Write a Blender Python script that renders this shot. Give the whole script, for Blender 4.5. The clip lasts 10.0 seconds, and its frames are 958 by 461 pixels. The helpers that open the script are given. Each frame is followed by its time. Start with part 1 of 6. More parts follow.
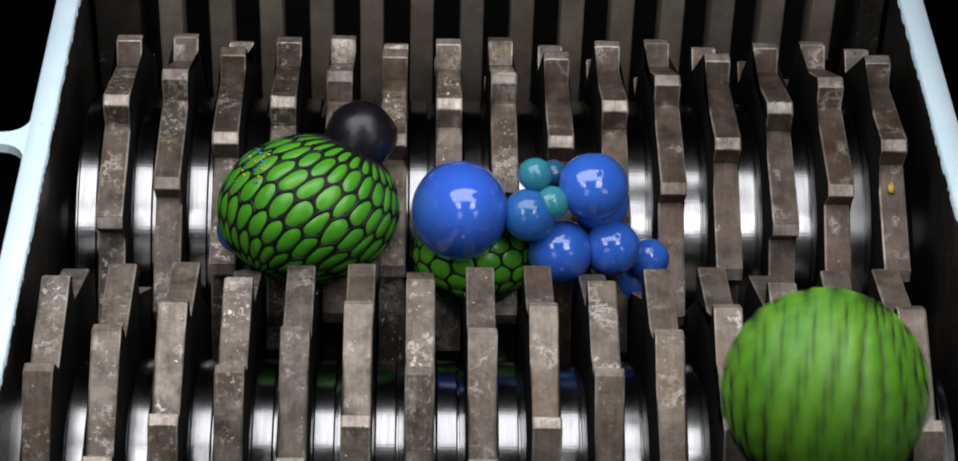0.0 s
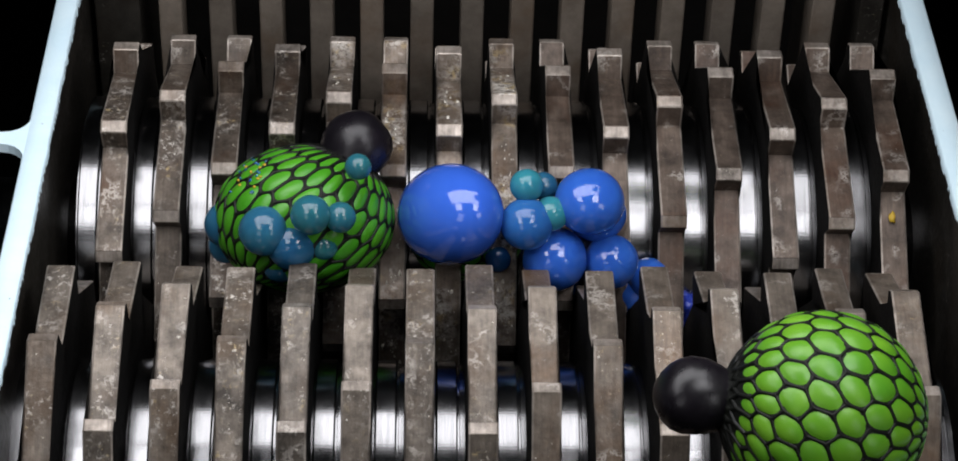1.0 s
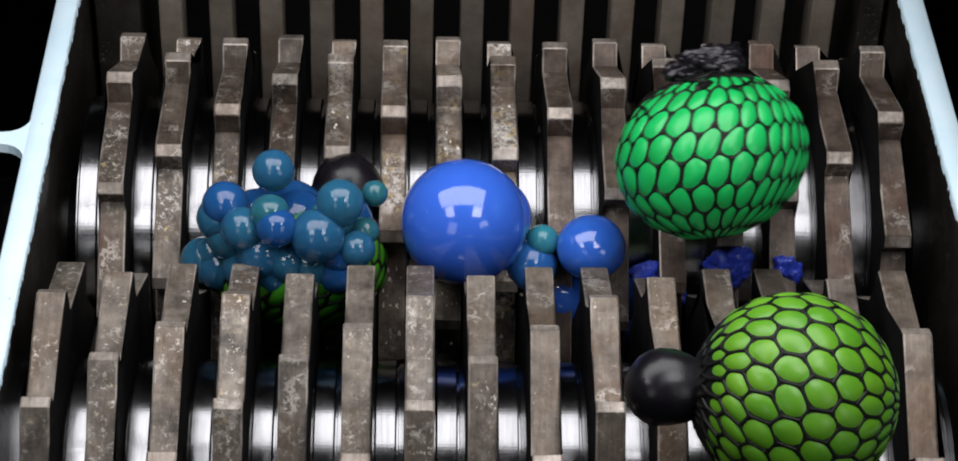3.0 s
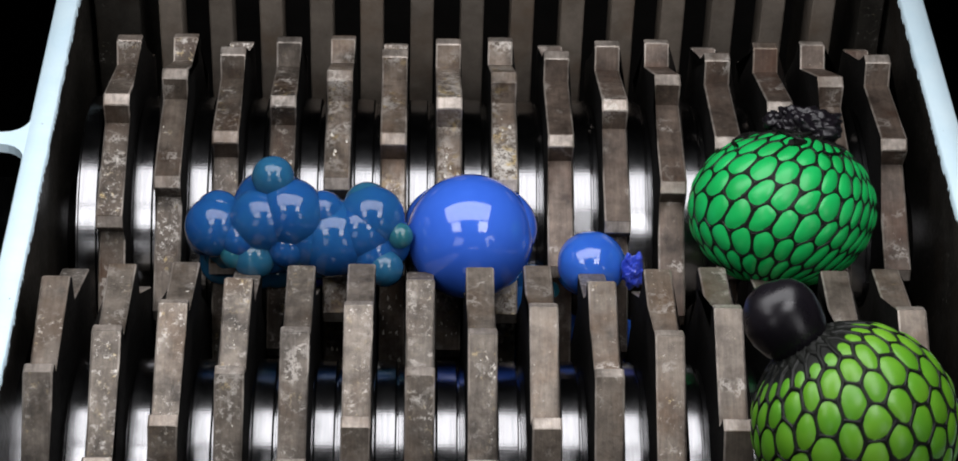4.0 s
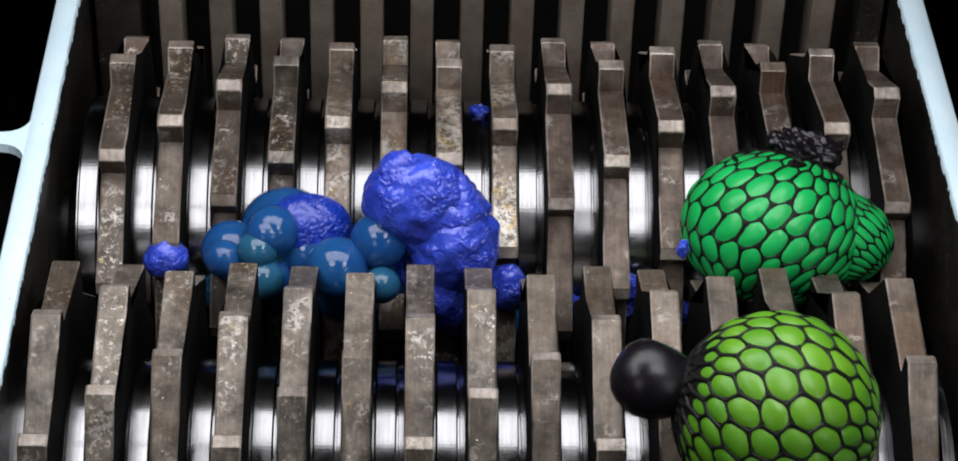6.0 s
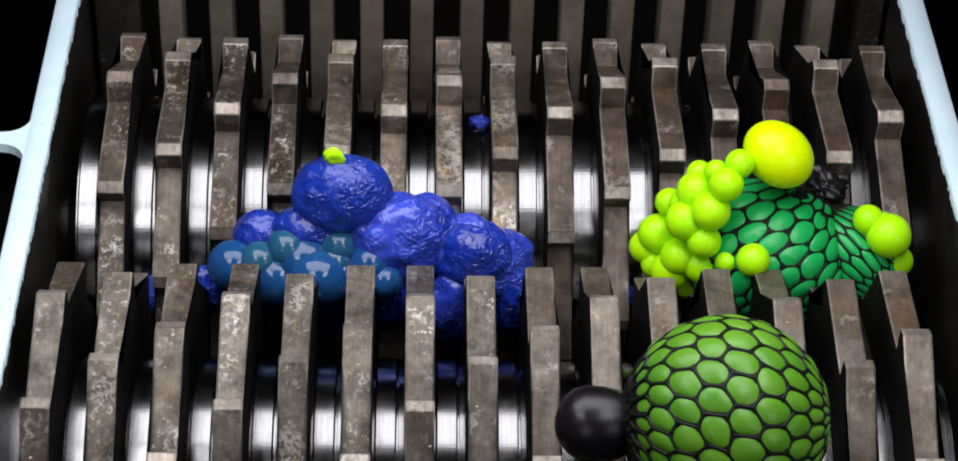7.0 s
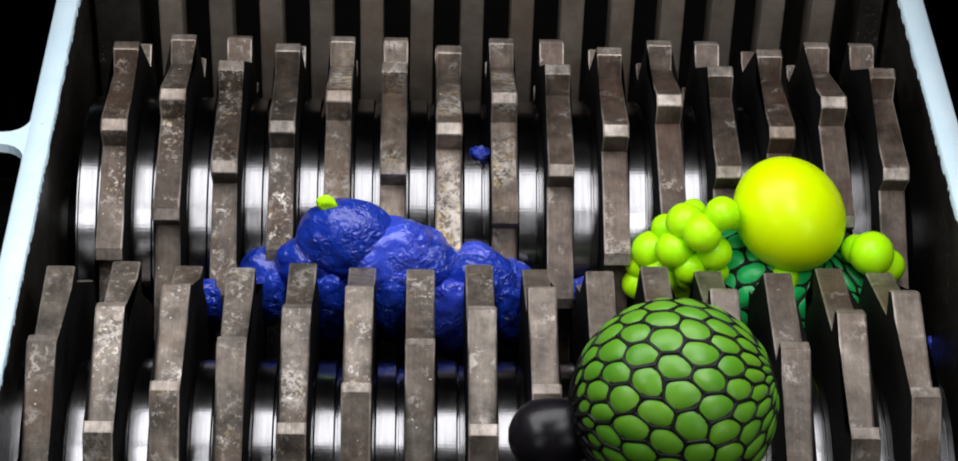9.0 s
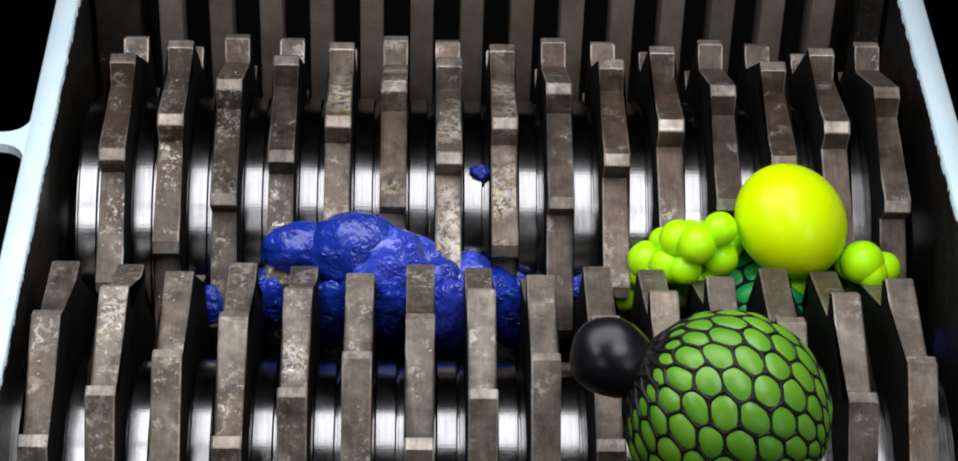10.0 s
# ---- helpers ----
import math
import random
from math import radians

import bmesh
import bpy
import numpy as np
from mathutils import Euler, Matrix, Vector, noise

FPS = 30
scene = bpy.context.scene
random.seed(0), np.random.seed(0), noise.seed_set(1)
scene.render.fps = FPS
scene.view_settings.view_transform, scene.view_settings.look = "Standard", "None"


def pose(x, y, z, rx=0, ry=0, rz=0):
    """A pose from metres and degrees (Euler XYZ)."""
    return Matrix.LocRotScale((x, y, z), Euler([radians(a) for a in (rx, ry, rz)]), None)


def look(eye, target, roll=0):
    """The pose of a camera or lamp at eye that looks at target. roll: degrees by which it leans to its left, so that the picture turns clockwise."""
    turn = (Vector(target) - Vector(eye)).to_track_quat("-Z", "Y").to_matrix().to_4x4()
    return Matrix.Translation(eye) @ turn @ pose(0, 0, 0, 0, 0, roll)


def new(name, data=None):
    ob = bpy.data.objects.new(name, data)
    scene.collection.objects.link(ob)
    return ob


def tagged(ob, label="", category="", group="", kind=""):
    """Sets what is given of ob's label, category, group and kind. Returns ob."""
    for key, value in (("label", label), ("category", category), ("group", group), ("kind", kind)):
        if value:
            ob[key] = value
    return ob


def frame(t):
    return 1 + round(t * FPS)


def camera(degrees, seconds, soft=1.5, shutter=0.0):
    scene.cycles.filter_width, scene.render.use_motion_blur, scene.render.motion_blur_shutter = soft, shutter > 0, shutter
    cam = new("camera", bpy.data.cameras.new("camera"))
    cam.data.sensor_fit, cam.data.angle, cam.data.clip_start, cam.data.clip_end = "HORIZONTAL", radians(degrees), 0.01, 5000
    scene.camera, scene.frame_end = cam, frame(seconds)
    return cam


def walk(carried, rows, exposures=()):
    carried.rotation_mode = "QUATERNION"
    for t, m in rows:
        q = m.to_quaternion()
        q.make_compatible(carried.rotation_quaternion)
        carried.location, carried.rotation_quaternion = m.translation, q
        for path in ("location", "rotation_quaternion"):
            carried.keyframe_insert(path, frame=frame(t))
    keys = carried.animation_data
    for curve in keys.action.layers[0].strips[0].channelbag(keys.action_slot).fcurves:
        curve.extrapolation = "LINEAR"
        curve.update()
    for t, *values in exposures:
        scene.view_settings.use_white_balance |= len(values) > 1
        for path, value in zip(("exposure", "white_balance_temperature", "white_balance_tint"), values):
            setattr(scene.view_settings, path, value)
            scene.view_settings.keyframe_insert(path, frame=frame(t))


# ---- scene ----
CLIP = 10.0
cam = camera(21.91, CLIP, soft=1.7, shutter=0.6)
EYE, AIM = (-0.0226, -0.6775, 0.5928), (0.00131, 0.02928, 0.0361)
walk(cam, [(0, look(EYE, AIM, 1.8)), (CLIP, look(EYE, AIM, 1.8))])

# ---- world and light ----
scene.view_settings.exposure = 0.06
world = bpy.data.worlds.new("world")
world.use_nodes = True
world.node_tree.nodes["Background"].inputs[0].default_value = (0.5, 0.55, 0.6, 1)
world.node_tree.nodes["Background"].inputs[1].default_value = 0.002
scene.world = world


def softbox(name, place, target, wide, high, watts, colour):
    data = bpy.data.lights.new(name, "AREA")
    data.shape, data.size, data.size_y, data.energy, data.color = "RECTANGLE", wide, high, watts, colour
    ob = new(name, data)
    ob.matrix_world = look(place, target)
    return ob


WHITE = (0.98, 0.97, 1.0)
softbox("overhead_bar_light", (-0.045, -0.022, 0.356), (-0.045, -0.018, 0), 0.455, 0.2, 1.35, WHITE)
softbox("overhead_strip_light", (-0.17, -0.19, 0.335), (-0.17, -0.08, 0), 0.11, 0.12, 0.24, WHITE)
softbox("overhead_strip_light", (0.13, -0.19, 0.335), (0.13, -0.08, 0), 0.11, 0.12, 0.3, WHITE)
softbox("front_softbox", (-0.34, -0.76, 0.40), (0.05, 0, 0.03), 0.24, 0.34, 0.4, WHITE)
softbox("front_softbox", (0.52, -0.66, 0.38), (-0.05, 0, 0.03), 0.24, 0.34, 0.62, WHITE)


# ---- materials ----
def material(name):
    mat = bpy.data.materials.new(name)
    mat.use_nodes = True
    nodes = mat.node_tree.nodes
    return mat, nodes, mat.node_tree.links, nodes["Principled BSDF"]


def spot(nodes, links, coord, scale, detail=4, rough=0.6, stretch=(1, 1, 1)):
    """A noise texture in object space at real-world size."""
    mapping = nodes.new("ShaderNodeMapping")
    mapping.inputs["Scale"].default_value = stretch
    links.new(coord, mapping.inputs["Vector"])
    tex = nodes.new("ShaderNodeTexNoise")
    tex.inputs["Scale"].default_value, tex.inputs["Detail"].default_value = scale, detail
    tex.inputs["Roughness"].default_value = rough
    links.new(mapping.outputs["Vector"], tex.inputs["Vector"])
    return tex.outputs["Fac"]


def ramp(nodes, links, fac, *stops):
    node = nodes.new("ShaderNodeValToRGB")
    while len(node.color_ramp.elements) < len(stops):
        node.color_ramp.elements.new(0.5)
    for element, (pos, colour) in zip(node.color_ramp.elements, stops):
        element.position = pos
        element.color = (*colour, 1) if len(colour) == 3 else colour
    links.new(fac, node.inputs["Fac"])
    return node.outputs["Color"]


def mix(nodes, links, fac, a, b, how="MIX"):
    node = nodes.new("ShaderNodeMix")
    node.data_type, node.blend_type = "RGBA", how
    for value, socket in ((fac, node.inputs[0]), (a, node.inputs[6]), (b, node.inputs[7])):
        if isinstance(value, (float, int)):
            socket.default_value = value
        elif isinstance(value, tuple):
            socket.default_value = (*value, 1)
        else:
            links.new(value, socket)
    return node.outputs[2]


def bump(nodes, links, bsdf, height, strength, distance):
    node = nodes.new("ShaderNodeBump")
    node.inputs["Strength"].default_value, node.inputs["Distance"].default_value = strength, distance
    links.new(height, node.inputs["Height"])
    links.new(node.outputs["Normal"], bsdf.inputs["Normal"])
    links.new(node.outputs["Normal"], bsdf.inputs["Coat Normal"])


def shifted(nodes, links):
    """Object space, moved by a random way from object to object."""
    coord, info = nodes.new("ShaderNodeTexCoord"), nodes.new("ShaderNodeObjectInfo")
    scale = nodes.new("ShaderNodeVectorMath")
    scale.operation = "MULTIPLY_ADD"
    links.new(info.outputs["Random"], scale.inputs[0])
    scale.inputs[1].default_value = (3.1, 5.7, 4.3)
    links.new(coord.outputs["Object"], scale.inputs[2])
    return scale.outputs["Vector"], info.outputs["Random"]


def steel(name, dark, light, rust, specks, metal=0.75, rough=(0.35, 0.6), marks=1.0):
    """Worn tool steel: brown film, brushed streaks, rust and pale dried residue."""
    mat, nodes, links, bsdf = material(name)
    coord, rand = shifted(nodes, links)
    base = ramp(nodes, links, spot(nodes, links, coord, 85, 7, 0.68), (0.32, dark), (0.66, light))
    base = mix(nodes, links, ramp(nodes, links, spot(nodes, links, coord, 28, 6, 0.65), (0.5, (0, 0, 0)), (0.72, (0.85, 0.85, 0.85))), base, rust)
    tone = ramp(nodes, links, rand, (0.0, (0.8, 0.8, 0.8)), (1.0, (1.12, 1.1, 1.08)))
    base = mix(nodes, links, 1.0, base, tone, "MULTIPLY")
    fleck = ramp(nodes, links, spot(nodes, links, coord, 440, 8, 0.8), (0.585 - specks, (0, 0, 0)), (0.66 - specks, (1, 1, 1)))
    region = ramp(nodes, links, spot(nodes, links, coord, 30, 3), (0.46, (0.04, 0.04, 0.04)), (0.66, (1, 1, 1)))
    amount = mix(nodes, links, 1.0, fleck, region, "MULTIPLY")
    # grinding marks along the edge, and thin curved scratches
    grind = ramp(nodes, links, spot(nodes, links, coord, 130, 4, 0.6, (7, 0.7, 0.7)), (0.3, (0.7, 0.69, 0.68)), (0.7, (1.22, 1.22, 1.22)))
    base = mix(nodes, links, 0.7 * marks, base, grind, "MULTIPLY")
    vein = spot(nodes, links, coord, 48, 7, 0.7)
    line = ramp(nodes, links, vein, (0.47, (0, 0, 0)), (0.496, (0.6, 0.6, 0.6)), (0.504, (0.6, 0.6, 0.6)), (0.53, (0, 0, 0)))
    line = mix(nodes, links, 1.0, line, ramp(nodes, links, spot(nodes, links, coord, 75, 2), (0.54, (0, 0, 0)), (0.66, (marks, marks, marks))), "MULTIPLY")
    base = mix(nodes, links, line, base, (0.55, 0.51, 0.46))
    crust = ramp(nodes, links, spot(nodes, links, coord, 210, 2), (0.52, (0.7, 0.66, 0.6)), (0.64, (0.6, 0.46, 0.22)))
    base = mix(nodes, links, amount, base, crust)
    links.new(base, bsdf.inputs["Base Color"])
    bsdf.inputs["Metallic"].default_value = metal
    fine = spot(nodes, links, coord, 420, 5, 0.7)
    r = ramp(nodes, links, fine, (0.3, (rough[0],) * 3), (0.7, (rough[1],) * 3))
    links.new(r, bsdf.inputs["Roughness"])
    bump(nodes, links, bsdf, fine, 0.35, 0.0006)
    return mat


BLADE = steel("brown_blade_steel", (0.0387, 0.0284, 0.0224), (0.163, 0.126, 0.101), (0.086, 0.0387, 0.0206), -0.03, 0.4, (0.36, 0.64))
BLADE_GREY = steel("grey_blade_steel", (0.0671, 0.0542, 0.043), (0.232, 0.196, 0.161), (0.129, 0.0757, 0.0413), -0.01, 0.4, (0.34, 0.6))
BLADE_GREY_DIRTY = steel("grey_blade_steel_residue", (0.0405, 0.0333, 0.027), (0.225, 0.194, 0.162), (0.099, 0.0612, 0.0342), 0.05, 0.4, (0.34, 0.6))
BLADE_DIRTY = steel("blade_steel_residue", (0.0266, 0.0202, 0.015), (0.148, 0.121, 0.0977), (0.0707, 0.0336, 0.0161), 0.055, 0.4, (0.36, 0.64))
BLADE_CAKED = steel("blade_steel_caked", (0.0431, 0.0326, 0.0242), (0.215, 0.172, 0.137), (0.111, 0.0572, 0.0275), 0.135, 0.4, (0.36, 0.64))
BAR = steel("bar_steel", (0.154, 0.131, 0.107), (0.249, 0.214, 0.178), (0.154, 0.107, 0.0713), -0.1, 0.5, (0.5, 0.7), 0.0)
# Black side steel, darkened further so its colour holds the shade between discs
SIDE = steel("gap_shade_black", (0.0028, 0.00266, 0.00245), (0.007, 0.0063, 0.0056), (0.0056, 0.0042, 0.0035), -0.1, 0.0, (0.65, 0.85), 0.0)
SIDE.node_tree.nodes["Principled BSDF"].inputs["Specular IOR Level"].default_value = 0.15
EDGE = steel("worn_bright_edge", (0.1, 0.086, 0.072), (0.46, 0.41, 0.365), (0.15, 0.1, 0.065), 0.0, 0.5, (0.38, 0.6))
WALL = steel("wall_steel", (0.0192, 0.0179, 0.0154), (0.0512, 0.0474, 0.041), (0.032, 0.0256, 0.0192), -0.005, 0.55, (0.3, 0.48), 0.0)


def polished():
    mat, nodes, links, bsdf = material("polished_steel")
    coord, rand = shifted(nodes, links)
    grain = spot(nodes, links, coord, 60, 6, 0.7, (14, 0.6, 0.6))
    links.new(ramp(nodes, links, grain, (0.25, (0.185, 0.185, 0.19)), (0.75, (0.255, 0.255, 0.26))), bsdf.inputs["Base Color"])
    links.new(ramp(nodes, links, spot(nodes, links, coord, 90, 4), (0.3, (0.15,) * 3), (0.75, (0.25,) * 3)), bsdf.inputs["Roughness"])
    bsdf.inputs["Metallic"].default_value = 1.0
    bump(nodes, links, bsdf, grain, 0.06, 0.0002)
    return mat


POLISHED = polished()


def painted():
    mat, nodes, links, bsdf = material("pale_blue_paint")
    coord = nodes.new("ShaderNodeTexCoord").outputs["Object"]
    colour = ramp(nodes, links, spot(nodes, links, coord, 45, 5), (0.35, (0.66, 0.86, 0.96)), (0.7, (0.74, 0.92, 1.0)))
    chip = ramp(nodes, links, spot(nodes, links, coord, 260, 6, 0.7), (0.68, (0, 0, 0)), (0.72, (1, 1, 1)))
    links.new(mix(nodes, links, chip, colour, (0.2, 0.24, 0.27)), bsdf.inputs["Base Color"])
    bsdf.inputs["Roughness"].default_value = 0.45
    bump(nodes, links, bsdf, spot(nodes, links, coord, 500, 3), 0.15, 0.0005)
    return mat


PAINT = painted()


def rubber(name, colours, rough, sheen=0.5, scale=60, relief=0.0, relief_scale=300, subsurface=0.0, coat=0.0, depth=0.004):
    """Stretched rubber or gel in one hue with soft mottling."""
    mat, nodes, links, bsdf = material(name)
    coord, rand = shifted(nodes, links)
    base = ramp(nodes, links, spot(nodes, links, coord, scale, 3), *[(0.3 + 0.4 * i / (len(colours) - 1), c) for i, c in enumerate(colours)])
    links.new(base, bsdf.inputs["Base Color"])
    links.new(ramp(nodes, links, spot(nodes, links, coord, 140, 4), (0.3, (rough * 0.8,) * 3), (0.7, (rough * 1.25,) * 3)), bsdf.inputs["Roughness"])
    bsdf.inputs["Specular IOR Level"].default_value = sheen
    bsdf.inputs["Coat Weight"].default_value, bsdf.inputs["Coat Roughness"].default_value = coat, 0.06
    if subsurface:
        bsdf.inputs["Subsurface Weight"].default_value = subsurface
        bsdf.inputs["Subsurface Radius"].default_value = (0.8, 1, 1)
        bsdf.inputs["Subsurface Scale"].default_value = depth
    if relief:
        bump(nodes, links, bsdf, spot(nodes, links, coord, relief_scale, 6, 0.6), relief, 0.002)
    return mat


LIME = rubber("lime_gel", [(0.0336, 0.224, 0.00898), (0.0748, 0.306, 0.015)], 0.34, 0.4)
LIME_LIGHT = rubber("yellow_green_gel", [(0.0688, 0.253, 0.0129), (0.134, 0.335, 0.0194)], 0.36, 0.4)
EMERALD = rubber("emerald_gel", [(0.00598, 0.329, 0.0636), (0.0105, 0.449, 0.105)], 0.34, 0.4)
NET = rubber("black_net_rubber", [(0.0035, 0.004, 0.0035), (0.009, 0.01, 0.008)], 0.45, 0.22)
KNOB = rubber("black_rubber", [(0.004, 0.0035, 0.005), (0.01, 0.008, 0.011)], 0.3, 0.4, 60, 0.05)
BLUE = rubber("blue_latex", [(0.0318, 0.112, 0.58), (0.0431, 0.14, 0.655)], 0.1, 0.5, 40, 0, 300, 0.0, 0.6)
BLUE_BUBBLE = rubber("blue_bubble", [(0.0281, 0.112, 0.514), (0.0374, 0.15, 0.599)], 0.1, 0.5, 50, 0, 300, 0.35, 0.6)
TEAL = rubber("teal_bubble", [(0.0202, 0.109, 0.248), (0.0294, 0.152, 0.239)], 0.1, 0.5, 28, 0, 300, 0.35, 0.6)
SEA = rubber("sea_green_bubble", [(0.0405, 0.252, 0.36), (0.0495, 0.324, 0.342)], 0.1, 0.5, 50, 0, 300, 0.35, 0.6)
SKY = rubber("sky_blue_bubble", [(0.027, 0.135, 0.45), (0.036, 0.171, 0.468)], 0.1, 0.5, 50, 0, 300, 0.35, 0.6)
MURKY = rubber("murky_green_bubble", [(0.0221, 0.129, 0.212), (0.0313, 0.175, 0.184)], 0.1, 0.5, 50, 0, 300, 0.35, 0.6)
DEEP = rubber("deep_blue_bubble", [(0.0129, 0.0828, 0.313), (0.0184, 0.11, 0.294)], 0.1, 0.5, 40, 0, 300, 0.35, 0.6)
SLIME = rubber("blue_slime", [(0.0243, 0.0502, 0.486), (0.047, 0.0936, 0.664)], 0.34, 0.5, 60, 0.0, 210, 0.35, 1.0)

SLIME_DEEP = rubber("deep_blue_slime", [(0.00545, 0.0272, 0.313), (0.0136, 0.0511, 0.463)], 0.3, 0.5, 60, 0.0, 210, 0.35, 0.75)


def wet(mat):
    """Fine wet creases over the coarse lumps."""
    nodes, links = mat.node_tree.nodes, mat.node_tree.links
    bsdf = nodes["Principled BSDF"]
    coord = nodes.new("ShaderNodeTexCoord").outputs["Object"]
    fold = nodes.new("ShaderNodeTexNoise")
    fold.inputs["Scale"].default_value, fold.inputs["Detail"].default_value, fold.inputs["Distortion"].default_value = 380, 1.0, 1.5
    links.new(coord, fold.inputs["Vector"])
    patch = ramp(nodes, links, spot(nodes, links, coord, 70, 2), (0.4, (0.12, 0.12, 0.12)), (0.6, (1, 1, 1)))
    bump(nodes, links, bsdf, mix(nodes, links, 1.0, fold.outputs["Fac"], patch, "MULTIPLY"), 1.0, 0.0019)
    bsdf.inputs["Coat Roughness"].default_value, bsdf.inputs["Specular IOR Level"].default_value = 0.05, 0.2


for gel in (TEAL, MURKY, SEA, SKY, DEEP):
    # cloudy gel lets some light through
    gel_node = gel.node_tree.nodes["Principled BSDF"]
    gel_node.inputs["Transmission Weight"].default_value, gel_node.inputs["IOR"].default_value, gel_node.inputs["Coat Weight"].default_value = 0.22, 1.12, 0.9

wet(SLIME)
wet(SLIME_DEEP)
MUSTARD = rubber("mustard_scrap", [(0.4, 0.25, 0.02), (0.55, 0.38, 0.04)], 0.5, 0.3, 300)
CRUST = rubber("pale_dry_residue", [(0.45, 0.4, 0.32), (0.75, 0.72, 0.66)], 0.6, 0.3, 400)
YELLOW = rubber("yellow_latex", [(0.66, 1.0, 0.0), (0.74, 1.0, 0.0)], 0.3, 0.25, 40, 0, 300, 0.3, 0.0, 0.006)
LIME_BUBBLE = rubber("lime_bubble", [(0.42, 1.0, 0.003), (0.52, 1.0, 0.005)], 0.3, 0.25, 40, 0, 300, 0.3, 0.0, 0.003)
ROOM = rubber("dark_room", [(0.006, 0.006, 0.0065), (0.011, 0.011, 0.0115)], 0.8, 0.1, 3)


# ---- building helpers ----
def finish(bm, name, mat, smooth=True):
    mesh = bpy.data.meshes.new(name)
    bmesh.ops.recalc_face_normals(bm, faces=bm.faces)
    for f in bm.faces:
        f.smooth = smooth
    bm.to_mesh(mesh)
    bm.free()
    mesh.materials.append(mat)
    return mesh


def part(name, bm, mat, parent, label="", smooth=True):
    ob = new(name, bm if isinstance(bm, bpy.types.Mesh) else finish(bm, name, mat, smooth))
    ob.parent = parent
    return tagged(ob, label) if label else ob


def box(bm, x0, x1, y0, y1, z0, z1, bevel=0.0):
    made = bmesh.ops.create_cube(bm, size=1, matrix=Matrix.Translation(((x0 + x1) / 2, (y0 + y1) / 2, (z0 + z1) / 2)) @ Matrix.Diagonal((x1 - x0, y1 - y0, z1 - z0, 1)))
    if bevel:
        edges = list({e for v in made["verts"] for e in v.link_edges})
        bmesh.ops.bevel(bm, geom=edges, offset=bevel, segments=2, affect="EDGES", profile=0.5)


def lathe(bm, profile, axis="Z", steps=48):
    """Turn (along, radius) pairs round an axis."""
    rings = []
    for along, r in profile:
        ring = []
        for k in range(steps):
            a = 2 * math.pi * k / steps
            c, s = r * math.cos(a), r * math.sin(a)
            ring.append(bm.verts.new((along, c, s) if axis == "X" else (c, s, along)))
        rings.append(ring)
    for low, high in zip(rings, rings[1:]):
        for k in range(steps):
            bm.faces.new((low[k], low[(k + 1) % steps], high[(k + 1) % steps], high[k]))
    bm.faces.new(rings[0][::-1])
    bm.faces.new(rings[-1])


# ---- the shredder's two rotors ----
PITCH, THICK = 0.02, 0.0094
TIP, DROP, HUB, HALF, TEETH = 0.0778, 0.0105, (0.0535, 0.045), 0.0696, 10
FAR_SPEED, NEAR_SPEED = 8.93, 8.95


def blade_mesh(name, side, mat):
    """A toothed disc: each tooth climbs to a chamfered tip and drops at its leading face. side: 1 turns one way, -1 the other."""
    step = 360 / TEETH
    outline = []
    for k in range(TEETH):
        one = [(-step + 0.7, DROP), (-step + 3.5, DROP), (-3.3, 0), (-3.1, 0.0001), (-0.25, 0.0013), (0, 0.0018), (0.25, 0.006)]
        outline += [(k * step + u, TIP - down) for u, down in one]
    edge = [len(one) * k + i for k in range(TEETH) for i in (len(one) - 4, len(one) - 3)]
    bm = bmesh.new()
    rings = []
    for x, inset in ((-THICK / 2, 0.0004), (-THICK / 2 + 0.0006, 0), (THICK / 2 - 0.0006, 0), (THICK / 2, 0.0004)):
        ring = []
        for a, r in outline:
            a, r = radians(a), r - inset
            ring.append(bm.verts.new((x, -side * r * math.sin(a), r * math.cos(a))))
        rings.append(ring)
    for low, high in zip(rings, rings[1:]):
        for k in range(len(low)):
            f = bm.faces.new((low[k], low[(k + 1) % len(low)], high[(k + 1) % len(low)], high[k]))
            f.material_index = 2 if k in edge or low is not rings[1] else 0
    # the flat sides take near-black SIDE, with the gaps' shade in its colour
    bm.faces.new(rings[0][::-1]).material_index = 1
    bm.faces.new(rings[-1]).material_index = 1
    bmesh.ops.triangulate(bm, faces=[f for f in bm.faces if len(f.verts) > 4])
    mesh = finish(bm, name, mat, False)
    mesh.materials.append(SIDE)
    mesh.materials.append(EDGE)
    return mesh


def collar_mesh(name, hub):
    """The polished sleeve between two discs, with a turned groove at one end."""
    gap = PITCH - THICK
    bm = bmesh.new()
    lathe(bm, [(-gap / 2, hub - 0.003), (-gap / 2 + 0.0006, hub - 0.003), (-gap / 2 + 0.0008, hub - 0.0005), (-gap / 2 + 0.0013, hub), (gap / 2 - 0.0032, hub),
               (gap / 2 - 0.0029, hub - 0.0006), (gap / 2 - 0.0027, hub - 0.0024), (gap / 2 - 0.0021, hub - 0.0024), (gap / 2 - 0.0019, hub - 0.0012),
               (gap / 2 - 0.0003, hub - 0.0012), (gap / 2, hub - 0.003)], "X", 240)
    mesh = finish(bm, name, POLISHED, False)
    return mesh


